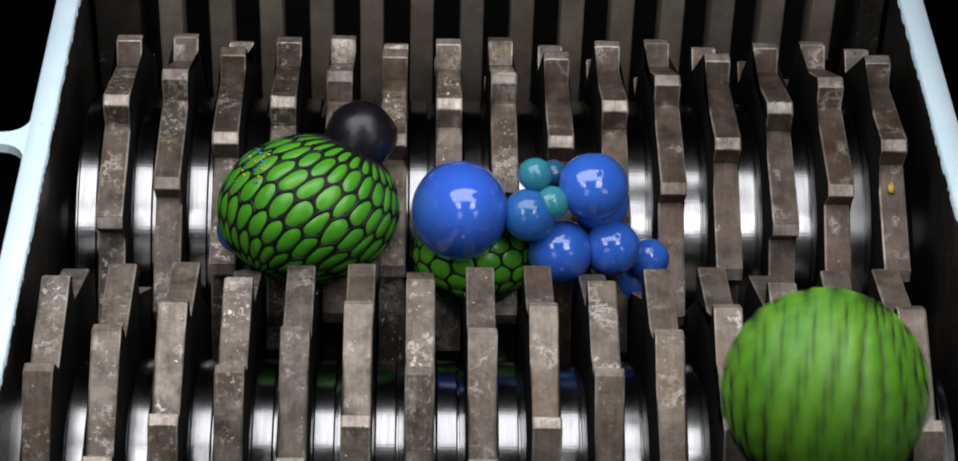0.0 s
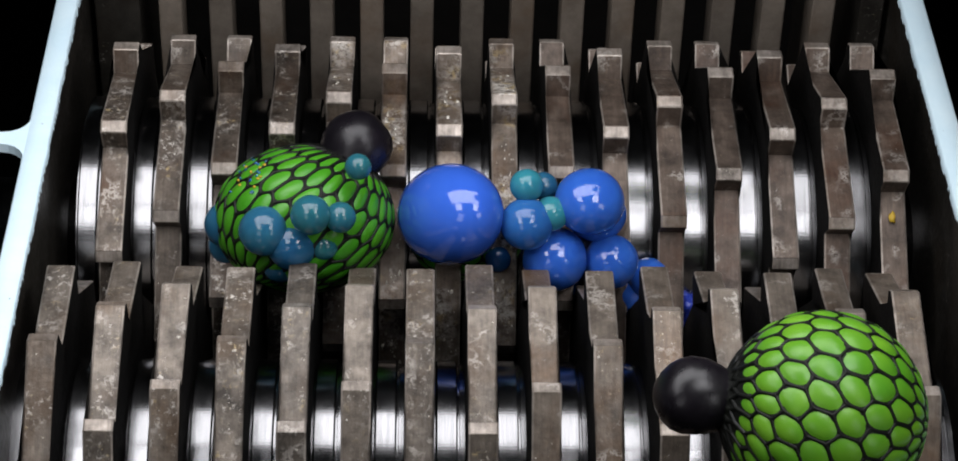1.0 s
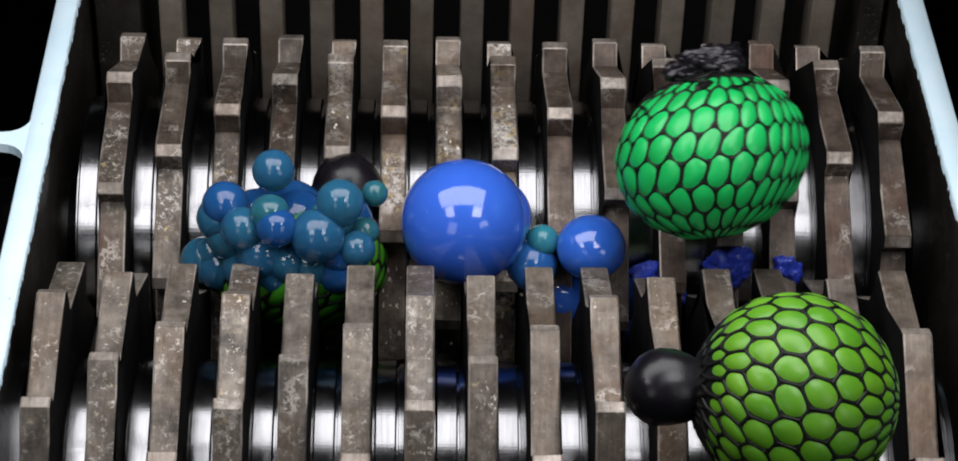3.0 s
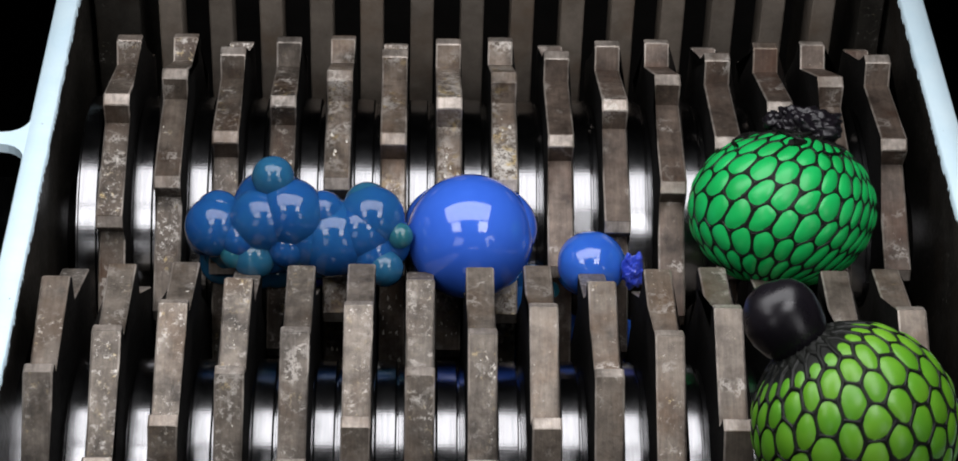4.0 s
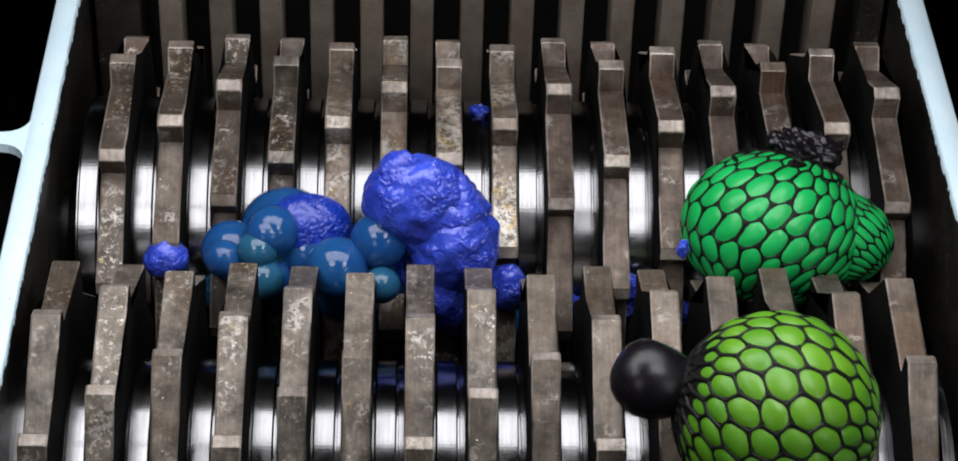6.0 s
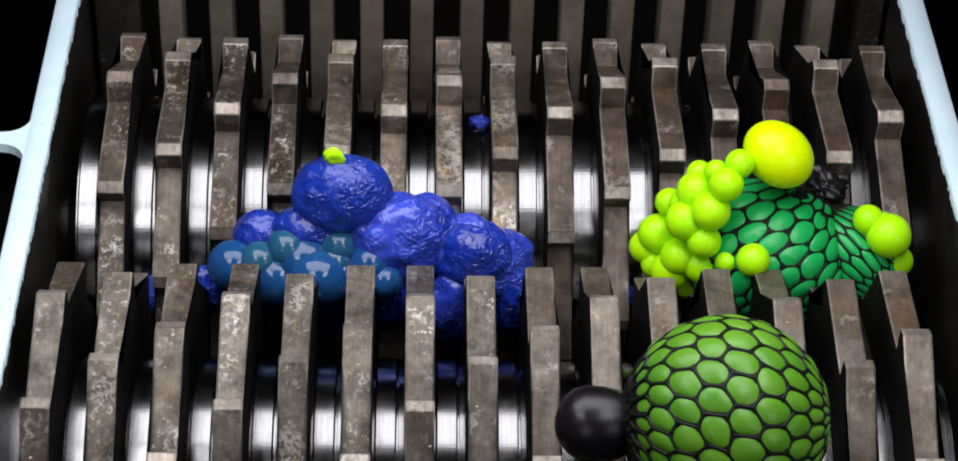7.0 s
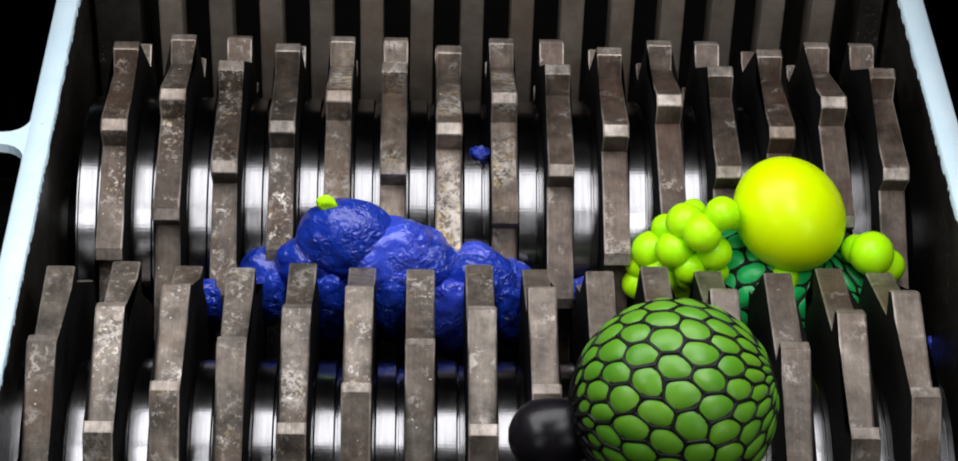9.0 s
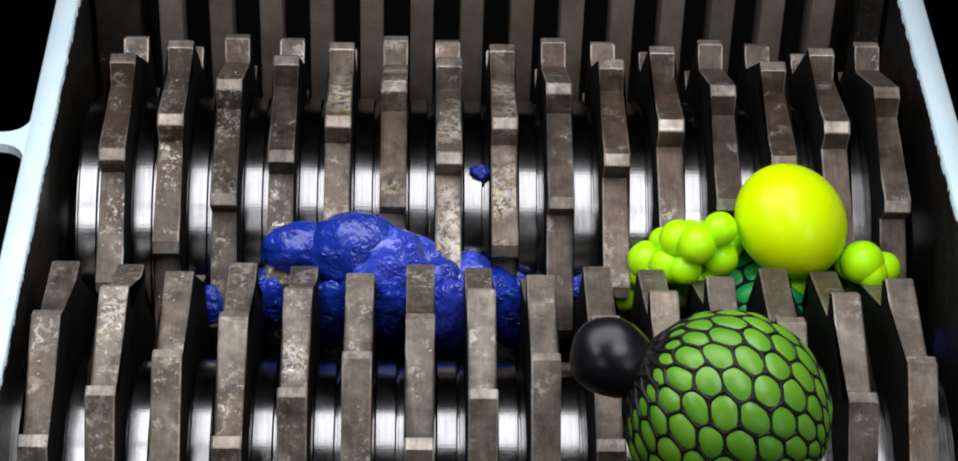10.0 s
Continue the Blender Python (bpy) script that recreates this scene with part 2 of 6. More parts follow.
def rotor(label, side, slots, phases):
    """A shaft along x with its discs and collars. slots: disc places in pitches; phases: degrees of the first tooth, in threes."""
    root = tagged(new("shredder_rotor"), label, "shredder rotor", "shredder rotors")
    root.matrix_basis = pose(0, side * HALF, 0)
    clean, dirty, caked = (blade_mesh("blade", side, mat) for mat in ((BLADE, BLADE_DIRTY, BLADE_CAKED) if side > 0 else (BLADE_GREY, BLADE_GREY_DIRTY, BLADE_CAKED)))
    collar = collar_mesh("collar", HUB[0] if side > 0 else HUB[1])
    bm = bmesh.new()
    lathe(bm, [(-0.19, 0.02), (-0.188, 0.022), (0.195, 0.022), (0.197, 0.02)], "X", 32)
    part("shaft", bm, POLISHED, root, "round steel shaft")
    blades = {}
    for k, slot in enumerate(slots):
        blade = blades[slot] = part("blade", caked if side > 0 and -3 < slot < 1 else dirty if slot < 1 else clean, None, root)
        blade.matrix_basis = pose(slot * PITCH, 0, 0, side * phases[k % 3])
    for k in range(len(slots) + (side < 0)):
        ring = part("collar", collar, None, root)
        ring.matrix_basis = pose((slots[0] - 0.5 + k) * PITCH, 0, 0, 37 * k)
    return root, blades


def crumbs(blades, side, count, slots, phases, seed, stretch=1.0, teeth=range(10)):
    """Dried scraps stuck to the outer faces of the discs; teeth: which of them are caked."""
    rng = random.Random(seed)
    step = 360 / TEETH
    for k in range(count):
        slot = rng.choice(slots)
        index = round(slot + (6.5 if side > 0 else 7.0))
        u = rng.uniform(-28, -6)
        low, f = TIP - DROP, (u + 32.5) / 29.2
        a0, a1 = radians(-32.5), radians(-3.3)
        r = low * TIP * math.sin(a1 - a0) / (low * math.sin(radians(u) - a0) + TIP * math.sin(a1 - radians(u)))
        a = radians(u + rng.choice(teeth) * step + phases[index % 3])
        bm = bmesh.new()
        bmesh.ops.create_icosphere(bm, subdivisions=1, radius=1)
        size = 0.00014 + 0.00042 * rng.random() ** 3
        for v in bm.verts:
            n = 1 + 1.3 * noise.noise(v.co * 2.4 + Vector((k * 3.1, seed, 0)))
            v.co = Vector((v.co.x * size * 1.2, v.co.y * size * rng.uniform(1.1, 1.5) * stretch, v.co.z * size * 0.2)) * n
        ob = part("residue", bm, CRUST, blades[slot])
        ob.matrix_basis = blades[slot].matrix_basis.inverted() @ Matrix.Translation((slot * PITCH + rng.uniform(-0.0034, 0.0034), -side * r * math.sin(a), r * math.cos(a))) @ pose(0, 0, 0, math.degrees(side * a))


far_rotor, far_blades = rotor("worn brown steel toothed discs on the back shaft", 1, [k - 6.5 for k in range(15)], (22.8, 12.0, 34.9))
near_rotor, near_blades = rotor("worn grey steel toothed discs on the front shaft", -1, [k - 7.0 for k in range(15)], (-5.3, 7.1, 17.5))


crumbs(far_blades, 1, 110, [k - 6.5 for k in range(8)], (22.8, 12.0, 34.9), 5, 1.6)
crumbs(far_blades, 1, 180, [-2.5, -1.5, -0.5, 0.5], (22.8, 12.0, 34.9), 8, 2.6, (0, 1, 2))
crumbs(near_blades, -1, 170, [k - 7.0 for k in range(9)], (-5.3, 7.1, 17.5), 6)


bm = bmesh.new()
bmesh.ops.create_icosphere(bm, subdivisions=2, radius=1)
for v in bm.verts:
    v.co = Vector((v.co.x * 0.0013, v.co.y * 0.002, v.co.z * 0.0006)) * (1 + 0.7 * noise.noise(v.co * 1.8))
scrap = part("residue", bm, MUSTARD, far_blades[7.5], "dried mustard yellow scrap")
scrap.matrix_basis = far_blades[7.5].matrix_basis.inverted() @ Matrix.Translation((0.1495, -0.0695 * math.sin(radians(43.7)), 0.0695 * math.cos(radians(43.7)))) @ pose(0, 0, 0, 43.7)


# ---- the hopper ----
LEFT, RIGHT, TOP = -0.1523, 0.1665, 0.07


def side_wall(name, label, inner, outer, ribs):
    """A side plate: dark bare steel inside, a painted upper edge, and ribs outside."""
    out = 1 if outer > inner else -1
    root = tagged(new(name), label, "hopper wall", "", "structure")
    bm = bmesh.new()
    lo, hi = sorted((inner, outer - out * 0.0015))
    box(bm, lo, hi, -0.32, 0.34, -0.34, TOP - 0.003)
    part("plate", bm, WALL, root, "dark grimy bare steel inner plate", False)
    bm = bmesh.new()
    lo, hi = sorted((inner - out * 0.0008, outer))
    n = 480
    rows = []
    for k in range(n + 1):
        y = -0.33 + 0.68 * k / n
        wear = 0.00025 * noise.noise(Vector((y * 120, inner * 50, 0))) + 0.0004 * noise.noise(Vector((y * 900, 3, inner * 90)))
        a, b = inner + wear, outer
        rows.append([bm.verts.new((a, y, TOP - 0.004)), bm.verts.new((a, y, TOP - 0.0006)), bm.verts.new((a + out * 0.0006, y, TOP)),
                     bm.verts.new((b - out * 0.0006, y, TOP)), bm.verts.new((b, y, TOP - 0.0006)), bm.verts.new((b, y, TOP - 0.004))])
    for p, q in zip(rows, rows[1:]):
        for i in range(5):
            bm.faces.new((p[i], p[i + 1], q[i + 1], q[i]))
    part("edge", bm, PAINT, root, "pale blue painted upper edge, chipped along the inside")
    for y in ribs:
        bm = bmesh.new()
        loop = []
        half, fillet, reach = 0.0036, 0.009, 0.16
        x = outer - out * 0.0005
        pts = [(0, -half - fillet)]
        pts += [(fillet * (1 - math.cos(radians(a))), -half - fillet * (1 - math.sin(radians(a)))) for a in (18, 36, 54, 72, 90)]
        pts += [(reach, -half), (reach, half)]
        pts += [(fillet * (1 - math.cos(radians(a))), half + fillet * (1 - math.sin(radians(a)))) for a in (90, 72, 54, 36, 18)]
        pts += [(0, half + fillet)]
        for z in (TOP - 0.004, TOP - 0.0002):
            loop.append([bm.verts.new((x + out * px, y + py, z)) for px, py in pts])
        for i in range(len(pts)):
            j = (i + 1) % len(pts)
            bm.faces.new((loop[0][i], loop[0][j], loop[1][j], loop[1][i]))
        bm.faces.new(loop[1])
        bm.faces.new(loop[0][::-1])
        part("rib", bm, PAINT, root, "pale blue painted cross rib", False)
    return root


side_wall("wall_west", "dark steel hopper side with pale blue painted edge", LEFT, LEFT - 0.0085, (0.0370,))
side_wall("wall_east", "dark steel hopper side with pale blue painted edge", RIGHT, RIGHT + 0.0092, ())

bm = bmesh.new()
box(bm, LEFT + 0.0025, RIGHT - 0.0025, 0.15, 0.3, -0.115, -0.1, 0.001)
tagged(part("cross_beam", bm, WALL, None, "", False), "dark steel cross beam under the stripper bars", "beam", "", "structure")
comb = tagged(new("stripper_comb"), "row of upright brown steel stripper bars behind the back rotor", "stripper comb")
# added plate behind the bars; its near-black colour stands for shade in the gaps
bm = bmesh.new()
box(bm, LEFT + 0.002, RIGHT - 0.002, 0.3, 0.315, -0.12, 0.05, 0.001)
part("back_plate", bm, SIDE, comb, "near-black plate added behind the bars, gap shade in its colour", False)
bm = bmesh.new()
box(bm, -0.0046, 0.0046, 0.1505, 0.168, -0.1, 0.069, 0.0007)
bar = finish(bm, "bar", BAR, False)
for k in range(-6, 8):
    part("bar", bar, None, comb).matrix_basis = pose(k * PITCH, 0, 0)
bm = bmesh.new()
box(bm, LEFT + 0.0025, -6.9 * PITCH + 0.006, 0.15, 0.3, -0.1, 0.069, 0.0007)
part("end_bar", bm, WALL, comb, "wide dark end bar", False)
bm = bmesh.new()
box(bm, 7.72 * PITCH, RIGHT - 0.0025, 0.15, 0.3, -0.1, 0.069, 0.0007)
part("end_bar", bm, WALL, comb, "wide dark end bar", False)

bm = bmesh.new()
box(bm, -0.9, 0.9, -1.0, 0.8, -0.36, -0.34)
tagged(part("floor", bm, ROOM, None), "dark workshop floor under the machine", "floor", "", "structure")
for name, y0, y1 in (("front_panel", -0.335, -0.3205), ("back_panel", 0.3405, 0.355)):
    bm = bmesh.new()
    box(bm, LEFT - 0.0075, RIGHT + 0.008, y0, y1, -0.34, 0.06, 0.002)
    tagged(part(name, bm, WALL, None, "", False), "dark steel end panel of the machine", "machine panel", "", "structure")


# ---- net balls ----
def net_ball(label, r, gel, cells, rows, squash=(1, 1, 1), bulge=0.035, strand=0.0008, tilt=0.0, crowd=0.0, knob="bulb", knob_size=1.0, cap=30, gather=0.0, twist=0.0, sunk=0.95, uneven=0.045, open_part=0.8):
    """A gel ball in a black rubber net that gathers to a knob at its pole. tilt: degrees by which the pole leans to x; crowd: how far the cells crowd on that side; gather: how far the rows crowd to the knob; twist: turn of the net about the knob in radians; sunk: how far out the knob sits; uneven: how far the cells stray, in radians; open_part: how much of a cell the gel fills."""
    level = 0.985 + bulge * (1 - open_part) ** 0.7
    lean = Matrix.Rotation(radians(tilt), 3, "Y")

    def press(v):
        v = lean @ v
        return Vector((v.x * squash[0], v.y * squash[1], v.z * squash[2]))

    def place(theta, phi, radius):
        way = Vector((math.sin(theta) * math.cos(phi), math.sin(theta) * math.sin(phi), math.cos(theta)))
        stray = noise.noise_vector(way * 3.6 + Vector((r * 900, 0, 0))) * uneven * min(1.0, math.sin(theta) * 1.6)
        theta, phi = theta + stray.x, phi + stray.y
        phi = phi - crowd * math.sin(phi) + twist * (1 - theta / math.pi) ** 2
        s = math.sin(theta)
        return press(Vector((radius * s * math.cos(phi), radius * s * math.sin(phi), radius * math.cos(theta))))

    def theta_of(row):
        return radians(8 + 164 * max(0.0, (row + 0.5) / rows) ** (1 + gather))

    root = tagged(new("net_ball"), label, "squeeze ball", "net balls")
    # gel skin that swells between the strands
    bm = bmesh.new()
    nt, np_ = rows * 10, cells * 10
    grid = []
    for i in range(1, nt):
        theta = math.pi * i / nt
        v = max(0.0, (math.degrees(theta) - 8) / 164) ** (1 / (1 + gather)) * rows - 0.5
        ring = []
        for k in range(np_):
            phi = 2 * math.pi * k / np_
            u = k / 10
            best = 9.0
            for j in (math.floor(v), math.floor(v) + 1):
                d = (u - 0.5 * (j % 2) + 0.5) % 1.0 - 0.5
                best = min(best, (d / 0.5) ** 2 + ((v - j) / 0.62) ** 2)
            edge = min(1.0, max(0.0, (math.degrees(theta) - cap + 15) / 22), max(0.0, (174 - math.degrees(theta)) / 6))
            ring.append(bm.verts.new(place(theta, phi, r * (0.985 + bulge * edge * max(0.0, 1 - best) ** 0.7))))
        grid.append(ring)
    for a, b in zip(grid, grid[1:]):
        for k in range(np_):
            bm.faces.new((a[k], b[k], b[(k + 1) % np_], a[(k + 1) % np_]))
    bm.faces.new(grid[0])
    bm.faces.new(grid[-1][::-1])
    part("gel_skin", bm, gel, root)
    # the net: a sheet with oval holes, and on it the raised strands, zigzags between rows joined by short links
    bm = bmesh.new()
    sheet = [[bm.verts.new(place(math.pi * i / nt, 2 * math.pi * k / np_, r * level)) for k in range(np_)] for i in range(1, nt)]
    for a, b in zip(sheet, sheet[1:]):
        for k in range(np_):
            bm.faces.new((a[k], b[k], b[(k + 1) % np_], a[(k + 1) % np_]))

    def tube(t0, p0, t1, p1, wide):
        a, b = place(t0, p0, r * level), place(t1, p1, r * level)
        along = (b - a)
        if along.length < 1e-6:
            return
        out = (a + b).normalized()
        across = along.cross(out).normalized()
        out = across.cross(along).normalized()
        rings = []
        for q in (a - along * 0.06, b + along * 0.06):
            rings.append([bm.verts.new(q + across * x * wide + out * y * wide) for x, y in ((-1.0, -1.2), (-0.75, 0.55), (0, 0.9), (0.75, 0.55), (1.0, -1.2))])
        for i in range(4):
            bm.faces.new((rings[0][i], rings[0][i + 1], rings[1][i + 1], rings[1][i]))

    for j in range(-1, rows):
        for k in range(2 * cells):
            odd = (k + j + 1) % 2
            va, vb = j + 0.5 + (1 / 6 if odd else -1 / 6), j + 0.5 + (-1 / 6 if odd else 1 / 6)
            ua, ub = k / 2, (k + 1) / 2
            wide = strand * (1 + 0.5 * random.random() + 0.9 * max(0, 1 - (j + 1) / 2.5))
            tube(theta_of(va), 2 * math.pi * ua / cells, theta_of(vb), 2 * math.pi * ub / cells, wide)
            if odd and j < rows - 1:
                tube(theta_of(va), 2 * math.pi * ua / cells, theta_of(j + 1.5 - 1 / 6), 2 * math.pi * ua / cells, wide)
    net = part("net", bm, NET, root, "black rubber net")
    # gathered neck: a pleated cap of bunched net
    bm = bmesh.new()
    prof = [(r * math.cos(radians(a)) * 1.012, r * math.sin(radians(a)) * 1.012) for a in (cap, cap - 4, cap - 8, cap - 12, cap - 16)] + [(r + 0.0005, 0.0075), (r + 0.003, 0.0068)]
    lathe(bm, prof, "Z", 80)
    for v in bm.verts:
        a, flat = math.atan2(v.co.y, v.co.x), math.hypot(v.co.x, v.co.y)
        fade = min(1.0, flat / (r * 0.5))
        v.co *= 1 + 0.014 * math.sin(a * cells) - (0.03 * fade ** 4 * (1 + math.sin(a * cells + 0.6)))
        v.co = press(v.co)
    part("neck", bm, NET, net, "gathered black neck of the net")
    reach = press(Vector((0, 0, r))) * sunk
    stand = Matrix.Translation(reach) @ (lean.to_4x4() if tilt else Matrix())
    bm = bmesh.new()
    if knob == "bulb":
        k = knob_size
        prof = [(-0.004, 0.0062), (-0.001, 0.0085), (0.003, 0.0105), (0.0075, 0.0117), (0.012, 0.0119), (0.0155, 0.0109), (0.0185, 0.0088), (0.0205, 0.006), (0.0216, 0.003), (0.022, 0.0006)]
        lathe(bm, [(a * k, b * k) for a, b in prof], "Z", 48)
        for v in bm.verts:
            v.co *= 1 + 0.04 * noise.noise(v.co * 90)
            v.co = stand @ v.co
        part("knob", bm, KNOB, root, "smooth black rubber knob")
    elif knob == "knot":
        bmesh.ops.create_icosphere(bm, subdivisions=5, radius=1)
        for v in bm.verts:
            c = v.co.copy()
            wrinkle = 1 + 0.3 * noise.noise(c * 1.7) + 0.3 * abs(noise.noise(c * 3.2)) + 0.08 * noise.noise(c * 8)
            v.co = stand @ (Vector((c.x * 0.0105, c.y * 0.008, c.z * 0.0065 + 0.002 * c.x * c.x)) * wrinkle + Vector((0.002, 0, 0.0035)))
        made = bmesh.ops.create_icosphere(bm, subdivisions=4, radius=1)
        for v in made["verts"]:
            c = v.co.copy()
            wrinkle = 1 + 0.5 * noise.noise(c * 2.1 + Vector((7, 0, 0))) + 0.35 * abs(noise.noise(c * 4.2))
            v.co = stand @ (Vector((c.x * 0.0042, c.y * 0.004, c.z * 0.0036)) * wrinkle + Vector((-0.0105, 0.001, 0.0025)))
        knot = part("knot", bm, KNOB, root, "crumpled black rubber knot")
        rng = random.Random(4)
        for phi0, reach0 in ((2.6, 52), (3.1, 44), (3.7, 30), (4.4, 36), (2.1, 34)):
            # strands that tore loose from the net round the knot
            bm = bmesh.new()
            rings = []
            for i in range(13):
                theta, phi = radians(8 + reach0 * i / 12), phi0 + 0.25 * math.sin(i * 0.9 + phi0 * 3) + rng.uniform(-0.05, 0.05)
                mid = place(theta, phi, r * (1.03 + 0.015 * math.sin(i * 1.3 + phi0)))
                wide = 0.0005 + 0.0005 * rng.random() * (1 + (i > 10))
                out = mid.normalized()
                side, up = out.orthogonal().normalized(), out
                rings.append([bm.verts.new(mid + wide * (side * math.cos(q * 1.2566) + up.cross(side) * math.sin(q * 1.2566) + up * 0.6 * math.cos(q * 1.2566))) for q in range(5)])
            for a, b in zip(rings, rings[1:]):
                for q in range(5):
                    bm.faces.new((a[q], a[(q + 1) % 5], b[(q + 1) % 5], b[q]))
            part("torn_strand", bm, NET, knot)
    else:
        bm.free()
    return root


CHEWED = net_ball("lime gel ball in black net, dragged between the rotors", 0.0315, LIME, 27, 8, (1, 0.95, 0.82), 0.036, 0.0005, 32, gather=0.1, twist=0.3, sunk=0.77, knob_size=1.04, cap=26, open_part=0.72)
SUNK = net_ball("green gel ball in black net, almost swallowed by the rotors", 0.0205, LIME, 14, 8, (1.05, 0.8, 0.8), 0.045, 0.0004, -10, knob="none")
ROLLING = net_ball("light green gel ball in black net rolling on the rotor", 0.031, LIME_LIGHT, 21, 10, (1, 1, 1), 0.034, 0.0005, cap=38, gather=0.0, twist=0.7)
DROPPED = net_ball("emerald gel ball in black net dropped on the rotors", 0.0325, EMERALD, 33, 9, (1.01, 0.95, 0.85), 0.034, 0.0004, 14, 0.62, "knot", cap=22, gather=0.12, twist=0.5)


rng = random.Random(12)
skin = next(ob for ob in CHEWED.children if ob.name.startswith("gel_skin"))
for k in range(26):
    # torn flecks of gel and glitter on the shoulder of the chewed ball
    ax, az = rng.gauss(-0.0165, 0.0035), rng.gauss(0.0155, 0.003)
    rest = 1 - (ax / 0.0318) ** 2 - (az / 0.0262) ** 2
    if rest < 0.02:
        continue
    bm = bmesh.new()
    bmesh.ops.create_icosphere(bm, subdivisions=2, radius=1)
    for v in bm.verts:
        v.co = v.co * rng.uniform(0.00035, 0.0007) * (1 + 0.5 * noise.noise(v.co * 2 + Vector((k, 0, 0)))) + Vector((ax, -0.0304 * math.sqrt(rest), az))
    part("fleck", bm, (TEAL, MUSTARD, SKY)[k % 3], skin)
PINCHED = net_ball("pinched end of the emerald net ball", 0.0188, EMERALD, 28, 6, (1.12, 0.92, 0.88), 0.034, 0.0004, -62, 0.0, "none", cap=26)

# ---- bubbles, balloons and slime ----
def orb(bm, rx, ry, rz, rough=0.0, seed=0.0, sub=4):
    bmesh.ops.create_icosphere(bm, subdivisions=sub, radius=1)
    for v in bm.verts:
        c = v.co.copy()
        k = 1.0
        if rough:
            s = Vector((seed * 3.7, seed * 1.9, seed * 5.3))
            k += rough * (0.9 * noise.noise(c * 1.3 + s) + 0.55 * noise.noise(c * 2.9 + s) + 0.14 * noise.noise(c * 6.5 + s))
        v.co = Vector((c.x * rx, c.y * ry, c.z * rz)) * k


def cluster(name, label, category, place):
    root = tagged(new(name), label, category)
    root.matrix_basis = pose(*place)
    return root


def bubble(root, mat, r, seed, squash=1.0):
    bm = bmesh.new()
    orb(bm, r, r, r * squash, 0.02, seed, 4)
    return part("bubble", bm, mat, root)


def lobe(root, mat, rx, ry, rz):
    bm = bmesh.new()
    orb(bm, rx, ry, rz, 0, 0, 5)
    return part("lobe", bm, mat, root)


def creased(bm, seed, depth):
    """Folds and blisters of torn slime, at the slime's own scale."""
    shift = Vector((seed * 0.37, seed * 0.19, seed * 0.53))
    for v in bm.verts:
        p = v.co + shift
        torn = min(1.0, max(0.0, 0.5 + 2.5 * noise.noise(p * 65)))
        ridge = noise.noise(p * 150)
        fold = 0.7 * noise.noise(p * 90) + torn * (0.3 - 1.1 * math.sqrt(ridge * ridge + 0.02) + 0.5 * noise.noise(p * 300))
        v.co += v.co.normalized() * depth * fold


def lump(root, mat, rx, ry, rz, seed, rough=0.22):
    bm = bmesh.new()
    orb(bm, rx, ry, rz, rough, seed, 5)
    creased(bm, seed, 0.0006 if mat is SLIME_DEEP else 0.001)
    return part("lump", bm, mat, root)


def bit(label, rx, ry, rz, seed):
    bm = bmesh.new()
    orb(bm, rx, ry, rz, 0.62, seed, 4)
    return tagged(part("slime_drop", bm, SLIME, None), label, "slime drop", "slime drops")


def chip_shape():
    bm = bmesh.new()
    orb(bm, 0.0038, 0.0016, 0.003, 0.5, 9.0, 3)
    return bm


teal = cluster("bubble_cluster", "teal and blue gel bubbles squeezed out through the net", "bubble cluster", (-0.0654, 0.012, 0.037))
